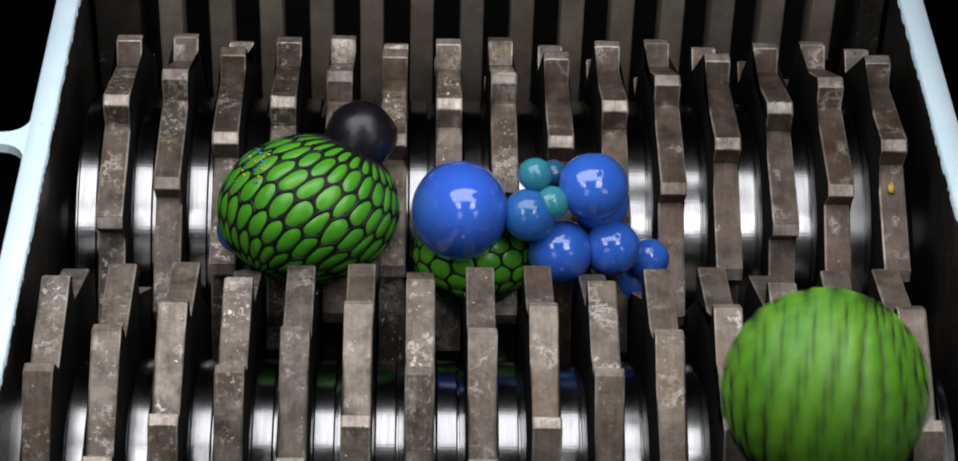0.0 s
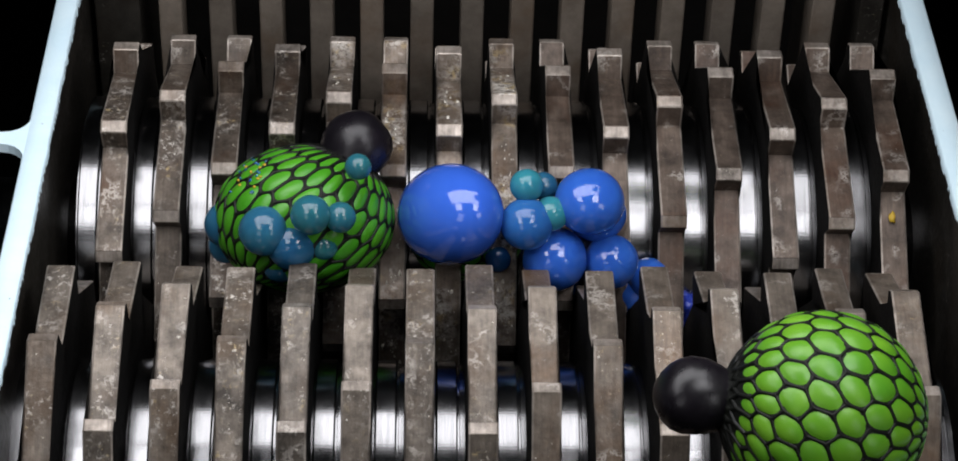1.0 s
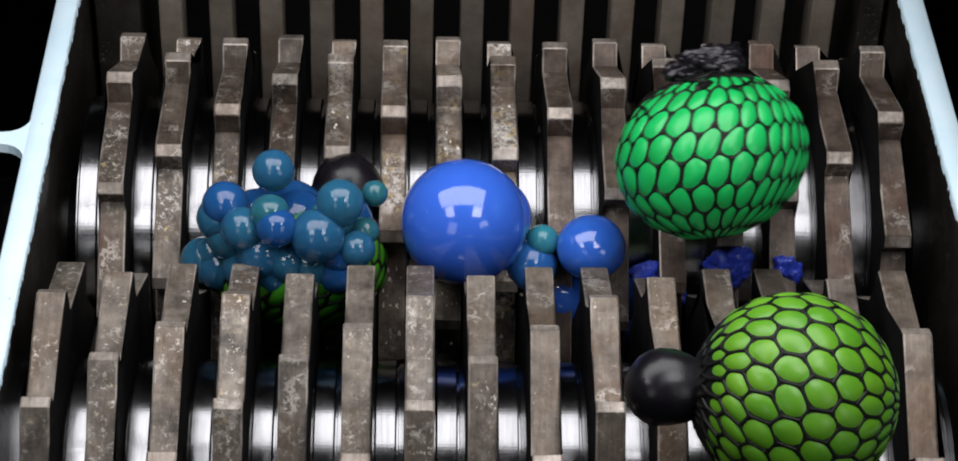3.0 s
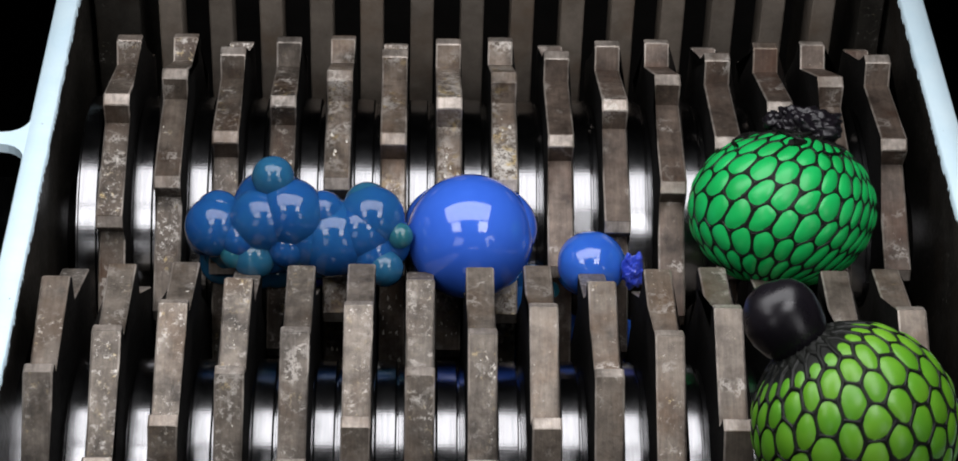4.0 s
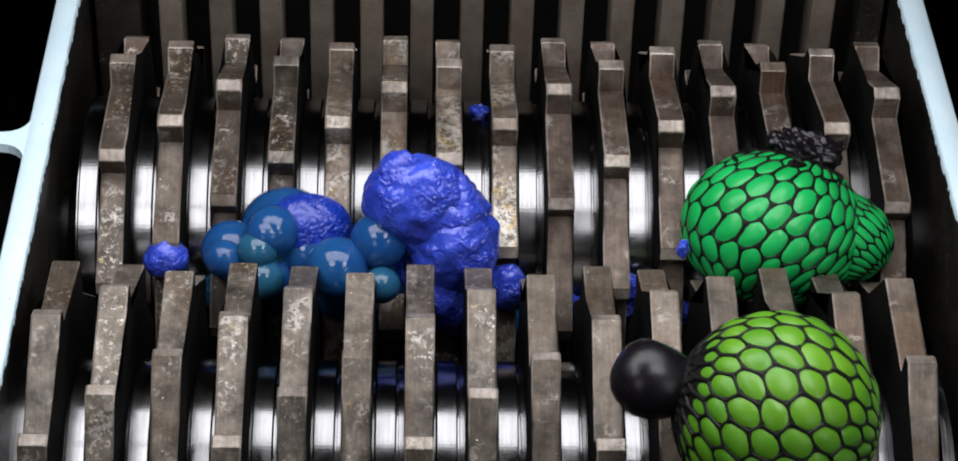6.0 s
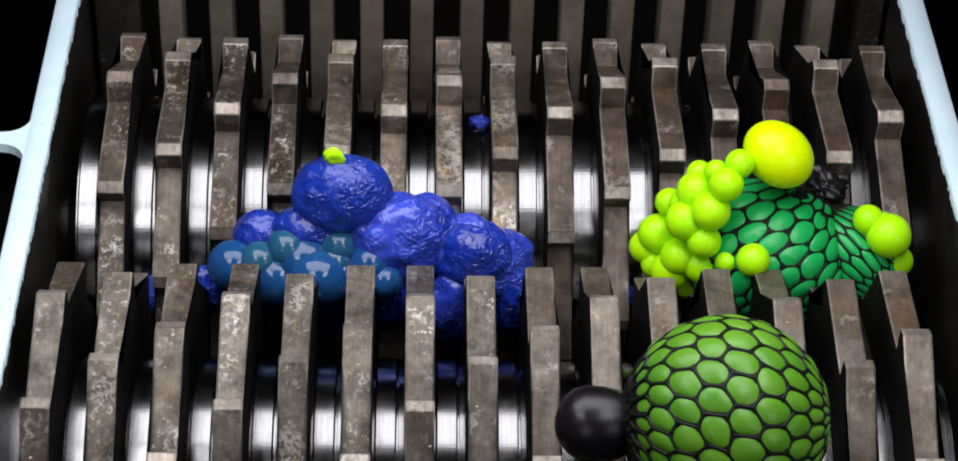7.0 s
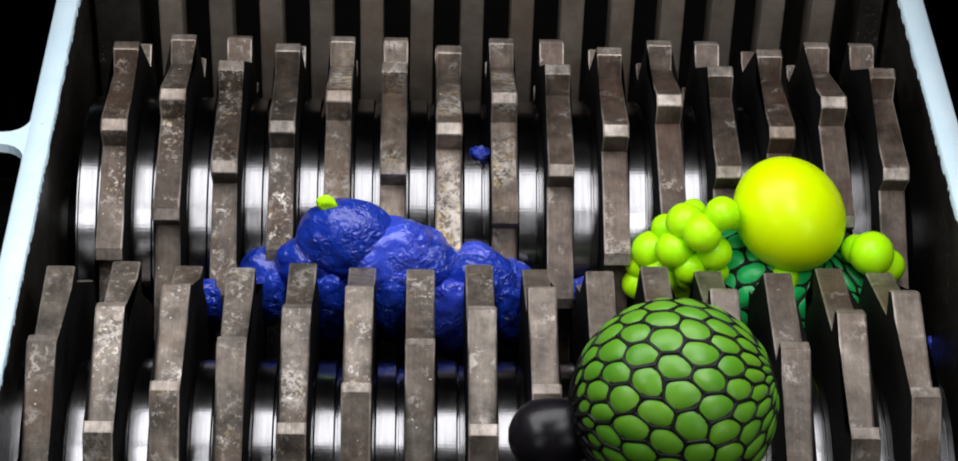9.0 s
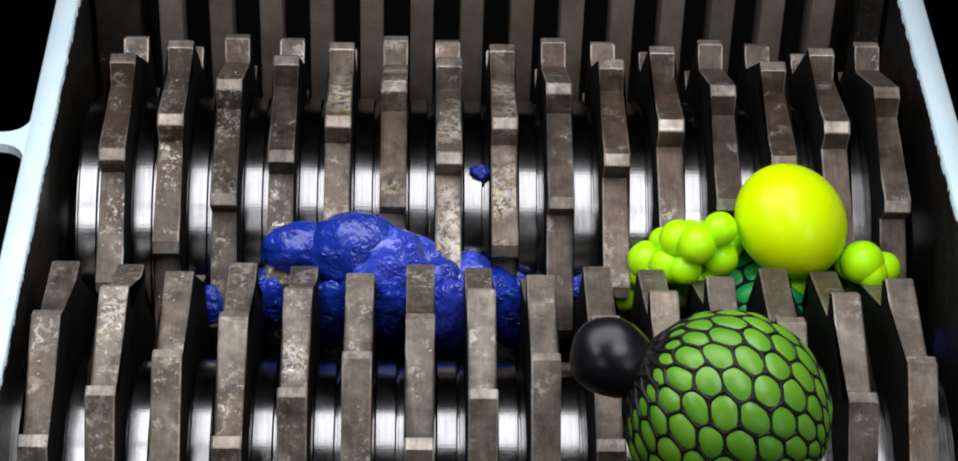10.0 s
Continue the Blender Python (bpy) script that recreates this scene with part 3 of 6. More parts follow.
teal_parts = [
    bubble(teal, MURKY, 0.0069, 1),
    bubble(teal, TEAL, 0.0087, 2),
    bubble(teal, TEAL, 0.0087, 3),
    bubble(teal, TEAL, 0.0071, 4),
    bubble(teal, MURKY, 0.0054, 5),
    bubble(teal, MURKY, 0.0051, 6),
    bubble(teal, MURKY, 0.0046, 7),
    bubble(teal, TEAL, 0.0084, 8),
    bubble(teal, DEEP, 0.0082, 9),
    bubble(teal, TEAL, 0.0076, 10),
    bubble(teal, DEEP, 0.0071, 11),
    bubble(teal, TEAL, 0.0084, 12),
    bubble(teal, TEAL, 0.0094, 13),
    bubble(teal, TEAL, 0.0066, 14),
    bubble(teal, TEAL, 0.0074, 15),
    bubble(teal, TEAL, 0.0084, 16),
    bubble(teal, TEAL, 0.0087, 17),
    bubble(teal, DEEP, 0.0082, 18),
    bubble(teal, DEEP, 0.0076, 19),
    bubble(teal, DEEP, 0.0140, 20),
    bubble(teal, DEEP, 0.0122, 21),
    bubble(teal, DEEP, 0.0138, 22),
    bubble(teal, DEEP, 0.0117, 23),
    bubble(teal, DEEP, 0.0102, 24),
    bubble(teal, DEEP, 0.0092, 25),
    bubble(teal, DEEP, 0.0168, 26),
    bubble(teal, TEAL, 0.0084, 27),
    bubble(teal, TEAL, 0.0087, 28),
    bubble(teal, TEAL, 0.0084, 29),
    bubble(teal, DEEP, 0.0066, 30),
    bubble(teal, TEAL, 0.0066, 31),
    bubble(teal, DEEP, 0.0071, 32),
    bubble(teal, TEAL, 0.0076, 33),
    bubble(teal, DEEP, 0.0112, 34),
    bubble(teal, DEEP, 0.0107, 35),
    bubble(teal, DEEP, 0.0107, 36),
    bubble(teal, DEEP, 0.0117, 37),
    bubble(teal, DEEP, 0.0112, 38),
    bubble(teal, TEAL, 0.0064, 39),
    bubble(teal, TEAL, 0.0059, 40),
    bubble(teal, TEAL, 0.0055, 41),
]
blue = cluster("bubble_cluster", "shiny blue gel bubbles with smaller teal ones", "bubble cluster", (0.0398, 0.012, 0.0327))
blue_parts = [
    bubble(blue, BLUE_BUBBLE, 0.0123, 42, 0.92),
    bubble(blue, BLUE_BUBBLE, 0.0110, 43, 0.85),
    bubble(blue, SEA, 0.0059, 44),
    bubble(blue, TEAL, 0.0051, 45),
    bubble(blue, SKY, 0.0093, 46),
    bubble(blue, SEA, 0.0062, 47),
    bubble(blue, BLUE_BUBBLE, 0.0115, 48),
    bubble(blue, BLUE_BUBBLE, 0.0098, 49),
    bubble(blue, BLUE_BUBBLE, 0.0074, 50),
    bubble(blue, BLUE_BUBBLE, 0.0076, 51),
    bubble(blue, DEEP, 0.0047, 52),
    bubble(blue, DEEP, 0.0085, 53),
]
balloon = cluster("blue_balloon", "big shiny blue gel balloon swelling until it bursts", "balloon", (-0.0064, 0.012, 0.035))
balloon_skin = lobe(balloon, BLUE, 0.0167, 0.0178, 0.0259)
balloon_swell = lobe(balloon, BLUE, 0.0225, 0.0221, 0.0225)
slime = cluster("slime_mound", "wet lumpy royal blue slime oozing over the rotors", "slime", (-0.0261, 0.012, 0.0347))
slime_parts = [
    lump(slime, SLIME, 0.0182, 0.0139, 0.0174, 1, 0.1364),
    lump(slime, SLIME, 0.0141, 0.0113, 0.0174, 2, 0.1364),
    lump(slime, SLIME, 0.0155, 0.0124, 0.0167, 3, 0.1364),
    lump(slime, SLIME, 0.0125, 0.0100, 0.0167, 4, 0.1364),
    lump(slime, SLIME, 0.0114, 0.0091, 0.0161, 5, 0.1364),
    lump(slime, SLIME, 0.0077, 0.0062, 0.0100, 6, 0.1364),
    lump(slime, SLIME, 0.0091, 0.0073, 0.0094, 7, 0.186),
    lump(slime, SLIME, 0.0132, 0.0105, 0.0138, 8, 0.186),
    lump(slime, SLIME, 0.0105, 0.0084, 0.0138, 9, 0.186),
    lump(slime, SLIME, 0.0091, 0.0071, 0.0089, 10, 0.186),
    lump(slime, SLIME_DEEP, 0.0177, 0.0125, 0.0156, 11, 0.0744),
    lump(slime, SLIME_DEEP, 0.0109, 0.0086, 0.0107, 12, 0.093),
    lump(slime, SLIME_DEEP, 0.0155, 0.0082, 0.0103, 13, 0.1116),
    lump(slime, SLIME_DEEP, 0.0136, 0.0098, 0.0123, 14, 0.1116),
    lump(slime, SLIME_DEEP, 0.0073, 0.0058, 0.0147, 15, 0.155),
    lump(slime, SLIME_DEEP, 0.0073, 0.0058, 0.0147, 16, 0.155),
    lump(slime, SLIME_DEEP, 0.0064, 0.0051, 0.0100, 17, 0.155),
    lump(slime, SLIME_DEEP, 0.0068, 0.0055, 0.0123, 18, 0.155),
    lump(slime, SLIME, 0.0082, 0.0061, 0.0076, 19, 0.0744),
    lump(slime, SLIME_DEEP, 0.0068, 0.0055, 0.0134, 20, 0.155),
    lump(slime, SLIME_DEEP, 0.0145, 0.0111, 0.0138, 21, 0.124),
    lump(slime, SLIME_DEEP, 0.0127, 0.0082, 0.0103, 22, 0.124),
]
lime = cluster("bubble_cluster", "fluorescent lime gel bubbles squeezed through the net", "bubble cluster", (0.1103, 0.012, 0.0337))
lime_parts = [
    bubble(lime, LIME_BUBBLE, 0.0071, 54),
    bubble(lime, LIME_BUBBLE, 0.0069, 55),
    bubble(lime, LIME_BUBBLE, 0.0051, 56),
    bubble(lime, LIME_BUBBLE, 0.0069, 57),
    bubble(lime, LIME_BUBBLE, 0.0069, 58),
    bubble(lime, LIME_BUBBLE, 0.0061, 59),
    bubble(lime, LIME_BUBBLE, 0.0041, 60),
    bubble(lime, LIME_BUBBLE, 0.0051, 61),
    bubble(lime, LIME_BUBBLE, 0.0061, 62),
    bubble(lime, LIME_BUBBLE, 0.0066, 63),
    bubble(lime, LIME_BUBBLE, 0.0056, 64),
    bubble(lime, LIME_BUBBLE, 0.0056, 65),
    bubble(lime, LIME_BUBBLE, 0.0059, 66),
    bubble(lime, LIME_BUBBLE, 0.0056, 67),
    bubble(lime, LIME_BUBBLE, 0.0079, 68),
    bubble(lime, LIME_BUBBLE, 0.0061, 69),
    bubble(lime, LIME_BUBBLE, 0.0055, 70),
    bubble(lime, LIME_BUBBLE, 0.0058, 71),
    bubble(lime, LIME_BUBBLE, 0.0061, 72),
    bubble(lime, LIME_BUBBLE, 0.0071, 73),
    bubble(lime, LIME_BUBBLE, 0.0061, 74),
    bubble(lime, LIME_BUBBLE, 0.0041, 75),
    bubble(lime, LIME_BUBBLE, 0.0056, 76),
    bubble(lime, LIME_BUBBLE, 0.0051, 77),
    bubble(lime, LIME_BUBBLE, 0.0046, 78),
]
yellow = cluster("yellow_balloon", "large fluorescent yellow gel balloon bulging from the ball", "balloon", (0.11, 0.012, 0.0365))
yellow_lobes = [lobe(yellow, YELLOW, 0.0196, 0.0182, 0.0212), lobe(yellow, YELLOW, 0.0150, 0.0138, 0.0166), lobe(yellow, YELLOW, 0.0110, 0.0106, 0.0132)]
splash_a = bit("blue slime splash caught between the discs", 0.0081, 0.0061, 0.0076, 31)
splash_b = bit("blue slime splash caught between the discs", 0.0047, 0.0037, 0.0068, 32)
splash_c = bit("small blue slime drop on a disc", 0.0047, 0.0037, 0.0051, 33)
splash_d = bit("small blue slime drop on a disc", 0.0059, 0.0037, 0.0047, 34)
splash_e = bit("small blue slime drop below the painted edge", 0.0034, 0.0027, 0.0072, 35)
splash_f = bit("blue smear on the emerald ball", 0.0021, 0.0017, 0.0030, 36)
splash_g = bit("small blue slime drop on a disc", 0.0047, 0.0037, 0.0064, 38)
splash_h = bit("small blue slime drop between the discs", 0.0051, 0.0034, 0.0042, 39)
splash_i = bit("small blue slime drop between the discs", 0.0034, 0.0027, 0.0055, 40)
rider = bit("small blue slime drop stuck on a polished collar", 0.0034, 0.0026, 0.0034, 37)
chip = part("slime_chip", finish(chip_shape(), "slime_chip", LIME_BUBBLE), None, None)
tagged(chip, "torn lime scrap on top of the slime", "slime scrap")


def at(x, y, z, ax=0.0, ay=0.0, az=1.0, spin=0.0):
    """A pose whose own z axis points along (ax, ay, az), turned by spin degrees about it."""
    turn = Vector((ax, ay, az)).to_track_quat("Z", "Y").to_matrix().to_4x4()
    return Matrix.Translation((x, y, z)) @ turn @ pose(0, 0, 0, 0, 0, spin)


def slid(*rows):
    """Rows of (seconds, x, y, z) for a piece that keeps its turn."""
    return [(t, pose(x, y, z)) for t, x, y, z in rows]


def turning(side, speed):
    return [(k / 2, pose(0, side * HALF, 0, side * speed * (k / 2 - 1))) for k in range(21)]


def motions():
    walk(far_rotor, turning(1, FAR_SPEED))
    walk(near_rotor, turning(-1, NEAR_SPEED))
    walk(CHEWED, [(0, pose(-0.0595, 0.012, 0.0586, -38.2, -1.4, -0.8)),
        (0.5, pose(-0.0602, 0.012, 0.057, -38.2, -1.4, -0.8)),
        (1, pose(-0.0611, 0.012, 0.0542, -38.2, -1.4, -0.8)),
        (1.8, pose(-0.0621, 0.012, 0.0487, -38.2, -2.2, -0.2)),
        (2.5, pose(-0.0628, 0.012, 0.0432, -38.3, -3.0, 0.4)),
        (2.7, pose(-0.0631, 0.012, 0.0421, -38.3, -3.0, 0.4)),
        (3.3, pose(-0.0639, 0.012, 0.0143, -38.3, -3.8, 1.0)),
        (3.8, pose(-0.0653, 0.012, -0.0429, -38.4, -4.6, 1.7)),
        (4.5, pose(-0.0664, 0.012, -0.0781, -38.4, -5.3, 2.3)),
        (5.2, pose(-0.0673, 0.012, -0.098, -38.5, -6.1, 2.9)),
        (6.8, pose(-0.0686, 0.012, -0.1115, -38.6, -7.7, 4.2)),
        (10, pose(-0.069, 0.012, -0.1323, -38.8, -9.2, 5.4))])
    walk(SUNK, [(0, pose(-0.0008, 0.0089, 0.0409, -38.2, -1.4, -0.8)),
        (0.5, pose(-0.0012, 0.0170, 0.0340, -38.2, -1.4, -0.8)),
        (1, pose(-0.0035, 0.0320, 0.0320, -38.2, -1.4, -0.8)),
        (1.6, pose(-0.0040, 0.0320, 0.0150, -38.2, -1.4, -0.8)),
        (2.5, pose(-0.0030, 0.0150, -0.0614, -38.2, -1.4, -0.8)),
        (10, pose(-0.0011, -0.0041, -0.0944, -38.2, -1.4, -0.8))])
    walk(ROLLING, [(0, at(0.1024, -0.1212, 0.0941, -0.45, -0.4, -0.8, 35)),
        (0.034, pose(0.105, -0.1218, 0.0938, 42) @ at(0, 0, 0, -0.45, -0.4, -0.8, 35)),
        (0.1, at(0.1106, -0.1229, 0.0931, -0.8267, 0.5547, 0.0945, -50)),
        (0.2, at(0.1185, -0.1301, 0.0886, -0.8059, 0.3829, 0.4515, -30)),
        (0.3, at(0.1176, -0.1301, 0.0886, -0.8694, 0.3236, 0.3734, -15)),
        (0.4, at(0.1056, -0.1302, 0.0886, -0.9563, 0.2002, 0.213, -5)),
        (0.6, at(0.1027, -0.1294, 0.0891, -0.9864, 0.1211, 0.1113, 0)),
        (1, at(0.1013, -0.1274, 0.0904, -0.991, 0.1018, 0.0867, 5)),
        (1.8, at(0.0979, -0.1246, 0.0921, -0.9924, 0.0949, 0.0778, 14)),
        (2.5, at(0.0943, -0.123, 0.0931, -0.9972, 0.0642, 0.0387, 20)),
        (2.7, at(0.093, -0.1225, 0.0934, -0.9984, 0.0518, 0.0229, 22)),
        (3.4, at(0.093, -0.1238, 0.0926, -0.9803, 0.1416, 0.1377, 40)),
        (3.8, at(0.101, -0.1287, 0.0896, -0.7856, 0.3145, 0.5329, 70)),
        (4, at(0.1111, -0.1301, 0.0886, -0.5746, 0.4351, 0.6932, 95)),
        (4.2, at(0.1084, -0.1294, 0.0891, -0.6454, 0.4453, 0.6206, 100)),
        (4.5, at(0.1047, -0.1286, 0.0896, -0.7389, 0.4322, 0.517, 104)),
        (5, at(0.1001, -0.1283, 0.0898, -0.8154, 0.375, 0.441, 110)),
        (5.5, at(0.0961, -0.1279, 0.0901, -0.8907, 0.2995, 0.342, 116)),
        (5.7, at(0.0928, -0.1274, 0.0904, -0.9177, 0.2646, 0.2964, 120)),
        (6.3, at(0.0817, -0.1282, 0.0899, -0.9954, 0.0778, 0.056, 150)),
        (6.8, at(0.0739, -0.1288, 0.0895, -0.9983, -0.0108, -0.0566, 175)),
        (7.5, at(0.0683, -0.1289, 0.0894, -0.9899, 0.0626, -0.127, 182)),
        (8.2, at(0.0614, -0.127, 0.0906, -0.9572, -0.0626, -0.2827, 190)),
        (9, at(0.0565, -0.1245, 0.0922, -0.9511, -0.0755, -0.2995, 200)),
        (9.2, at(0.0574, -0.1251, 0.0918, -0.9777, -0.0007, -0.21, 210)),
        (9.4, at(0.0623, -0.1277, 0.0902, -0.987, 0.1605, -0.007, 235)),
        (9.6, at(0.0706, -0.1289, 0.0894, -0.9354, 0.2378, 0.2617, 262)),
        (10, at(0.0724, -0.1276, 0.0903, -0.9026, 0.2848, 0.3228, 270))])
    walk(DROPPED, [(0, pose(0.0901, -0.0056, 0.2509, -73.8, -49.9, 67.3)),
        (1.9, pose(0.0887, -0.0056, 0.2468, -73.8, -49.9, 67.3)),
        (2.3, pose(0.0794, -0.0049, 0.1762, -70.5, -49.0, 62.9)),
        (2.4, pose(0.0641, -0.0047, 0.1595, -66.3, -47.5, 57.3)),
        (2.5, pose(0.0573, -0.0047, 0.1552, -62.5, -45.8, 52.1)),
        (2.6, pose(0.0629, -0.0042, 0.1167, -53.1, -39.3, 38.3)),
        (2.7, pose(0.0682, -0.0038, 0.079, -46.6, -31.6, 27.0)),
        (3, pose(0.0783, -0.004, 0.0957, -39.9, -15.4, 10.6)),
        (3.4, pose(0.0985, 0.0041, 0.0781, -38.4, -4.6, 1.7)),
        (3.8, pose(0.1076, 0.012, 0.062, -38.2, -1.4, -0.8)),
        (4.5, pose(0.1063, 0.012, 0.06, -38.2, 0.2, -2.1)),
        (5.5, pose(0.104, 0.012, 0.057, -38.3, 3.3, -4.5)),
        (5.7, pose(0.1041, 0.012, 0.0559, -38.3, 4.1, -5.2)),
        (6.3, pose(0.1063, 0.012, 0.0471, -38.5, 6.4, -7.0)),
        (6.8, pose(0.1042, 0.012, 0.0415, -39.1, 11.1, -10.8)),
        (7.5, pose(0.1048, 0.012, 0.0359, -39.2, 11.9, -11.5)),
        (9, pose(0.1053, 0.012, 0.0216, -39.3, 12.7, -12.1)),
        (10, pose(0.1056, 0.012, 0.0129, -39.3, 12.7, -12.1))])
    walk(PINCHED, [(0, pose(0.0903, -0.0056, 0.2488, -73.8, -49.9, 67.3)),
        (1.9, pose(0.0889, -0.0056, 0.2447, -73.8, -49.9, 67.3)),
        (2.3, pose(0.0795, -0.0049, 0.1751, -70.5, -49.0, 62.9)),
        (2.4, pose(0.0644, -0.0047, 0.155, -66.3, -47.5, 57.3)),
        (2.5, pose(0.0576, -0.0046, 0.1502, -62.5, -45.8, 52.1)),
        (2.6, pose(0.063, -0.0042, 0.1154, -53.1, -39.3, 38.3)),
        (2.7, pose(0.0683, -0.0038, 0.0776, -46.6, -31.6, 27.0)),
        (3, pose(0.0784, -0.004, 0.0944, -39.9, -15.4, 10.6)),
        (3.4, pose(0.0987, 0.0041, 0.0768, -38.4, -4.6, 1.7)),
        (3.8, pose(0.1163, 0.0104, 0.0601, -38.2, -1.4, -0.8)),
        (4.5, pose(0.1202, 0.0097, 0.0574, -38.2, 0.2, -2.1)),
        (5.5, pose(0.1248, 0.0089, 0.0548, -38.4, 4.9, -5.8)),
        (5.7, pose(0.1258, 0.0089, 0.0537, -38.5, 6.4, -7.0)),
        (6.3, pose(0.1283, 0.0089, 0.049, -39.3, 12.7, -12.1)),
        (6.8, pose(0.1328, 0.0074, 0.0456, -40.4, 17.3, -16.1)),
        (7.5, pose(0.1334, 0.0074, 0.0411, -40.8, 18.8, -17.5)),
        (9, pose(0.1342, 0.009, 0.0265, -41.8, 21.8, -20.3)),
        (10, pose(0.1353, 0.012, 0.0168, -42.3, 23.3, -21.7))])
    walk(teal_parts[0], slid((0, 0.0045, 0.0031, 0.0143), (0.5, 0.0045, 0.0031, 0.0121), (1, 0.0079, -0.0263, 0.0394), (2.5, -0.0071, -0.0231, 0.0367), (4.5, -0.0016, -0.0072, 0.0235), (5, -0.0016, -0.0088, 0.0216), (5.7, -0.0015, -0.0109, 0.0188), (6.3, -0.0177, 0, -0.0215), (7, -0.0207, 0.0073, -0.098), (10, -0.022, 0.0071, -0.1372)))
    walk(teal_parts[1], slid((0, -0.0046, 0.0031, 0.0113), (0.4, -0.0047, 0.0031, 0.0091), (1, -0.0083, -0.0236, 0.0302), (2.5, -0.0256, -0.0133, 0.0172), (4.5, 0.0047, -0.0085, 0.0203), (5, 0.0047, -0.01, 0.0183), (5.7, 0.0047, -0.0122, 0.0156), (6.3, -0.0291, -0.0046, -0.028), (7, -0.0333, 0.0072, -0.1093), (10, -0.035, 0.007, -0.1491)))
    walk(teal_parts[2], slid((0, 0.0008, 0.0031, 0.0087), (0.5, 0.0008, 0.0031, 0.0065), (1, 0.0012, -0.0244, 0.0246), (2.5, -0.0104, -0.0235, 0.021), (4.5, -0.0059, -0.0031, 0.0053), (5.7, -0.0054, -0.003, -0.0002), (6.3, -0.005, -0.0045, -0.0365), (7, -0.0076, 0.0072, -0.1188), (10, -0.0086, 0.007, -0.1592)))
    walk(teal_parts[3], slid((0, -0.0014, 0.0031, 0.0056), (0.5, -0.0014, 0.0031, 0.0034), (1, -0.003, -0.0208, 0.014), (2.5, 0.0014, -0.0244, 0.0143), (4.5, -0.0118, -0.0095, 0.0198), (5, -0.0118, -0.0111, 0.0178), (5.7, -0.0117, -0.0133, 0.0151), (6.8, -0.011, -0.0148, 0.0102), (7.5, -0.011, -0.0148, 0.0091), (8.2, -0.011, -0.0108, -0.0028), (9, -0.012, 0.0074, -0.0798), (10, -0.013, 0.0071, -0.1298)))
    walk(teal_parts[4], slid((0, 0.0104, 0.0031, 0.0139), (0.7, 0.0103, 0.0031, 0.0117), (1, 0.0179, -0.0246, 0.0371), (2.5, 0.025, -0.0175, 0.0344), (4.5, -0.0272, -0.0168, 0.009), (5, -0.0272, -0.0184, 0.007), (5.7, -0.0272, -0.0205, 0.0043), (6.3, 0.0261, 0, -0.0282), (7, 0.0257, 0.0073, -0.1055), (10, 0.0256, 0.007, -0.1452)))
    walk(teal_parts[5], slid((0, 0.0071, 0.0031, 0.0088), (0.7, 0.007, 0.0031, 0.0066), (1, 0.0121, -0.0241, 0.0244), (2.5, 0.0292, -0.0171, 0.021), (4.5, 0.008, -0.005, 0.0279), (5, 0.008, -0.0066, 0.0259), (5.7, 0.008, -0.0087, 0.0232), (6.3, 0.0168, 0, -0.0231), (7, 0.0159, 0.0073, -0.0998), (10, 0.0155, 0.0071, -0.1392)))
    walk(teal_parts[6], slid((0, 0.0139, 0.0032, 0.023), (0.8, 0.0139, 0.0032, 0.0209), (1, 0.0238, -0.0134, 0.0504), (1.6, 0.0265, -0.0072, 0.0427), (2.5, 0.0269, -0.0072, 0.0395), (4.5, 0.0404, -0.0149, 0.0144), (5, 0.0405, -0.0165, 0.0124), (5.7, 0.0405, -0.0186, 0.0097), (6.3, 0.0237, 0.0076, -0.0318), (7, 0.0234, 0.0073, -0.1023), (10, 0.0232, 0.0071, -0.1418)))
    walk(teal_parts[7], slid((0, -0.0149, 0.0031, 0.0132), (0.6, -0.015, 0.0031, 0.011), (1.3, -0.0279, -0.0071, 0.0218), (2.5, -0.0299, -0.0071, 0.025), (4.5, 0.0048, -0.0149, 0.0115), (5, 0.0048, -0.0165, 0.0095), (5.7, 0.0049, -0.0186, 0.0068), (6.3, -0.0367, 0.003, -0.036), (7, -0.0405, 0.0072, -0.111), (10, -0.0423, 0.007, -0.1509)))
    walk(teal_parts[8], slid((0, -0.0101, 0.0031, 0.0149), (0.8, -0.0102, 0.0031, 0.0127), (1.5, -0.0182, -0.0184, 0.0347), (2.5, -0.0215, -0.0112, 0.0318), (4.5, -0.0258, -0.005, 0.0204), (5, -0.0258, -0.0066, 0.0184), (5.7, -0.0258, -0.0087, 0.0157), (6.3, -0.0177, -0.0061, -0.0202), (7, -0.0213, 0.0073, -0.1021), (10, -0.0226, 0.0071, -0.1416)))
    walk(teal_parts[9], slid((0, -0.0084, 0.0031, 0.0116), (0.8, -0.0085, 0.0031, 0.0094), (1.4, -0.0151, -0.021, 0.0289), (2.5, -0.0169, -0.0197, 0.0302), (4.5, -0.0118, -0.0168, 0.0078), (5, -0.0118, -0.0183, 0.0059), (5.7, -0.0117, -0.0205, 0.0031), (6.8, -0.0013, -0.0123, 0.0138), (7.5, -0.0013, -0.0123, 0.0127), (8.2, -0.0013, -0.0083, 0.0008), (9, -0.0023, 0.0074, -0.0762), (10, -0.0033, 0.0071, -0.1262)))
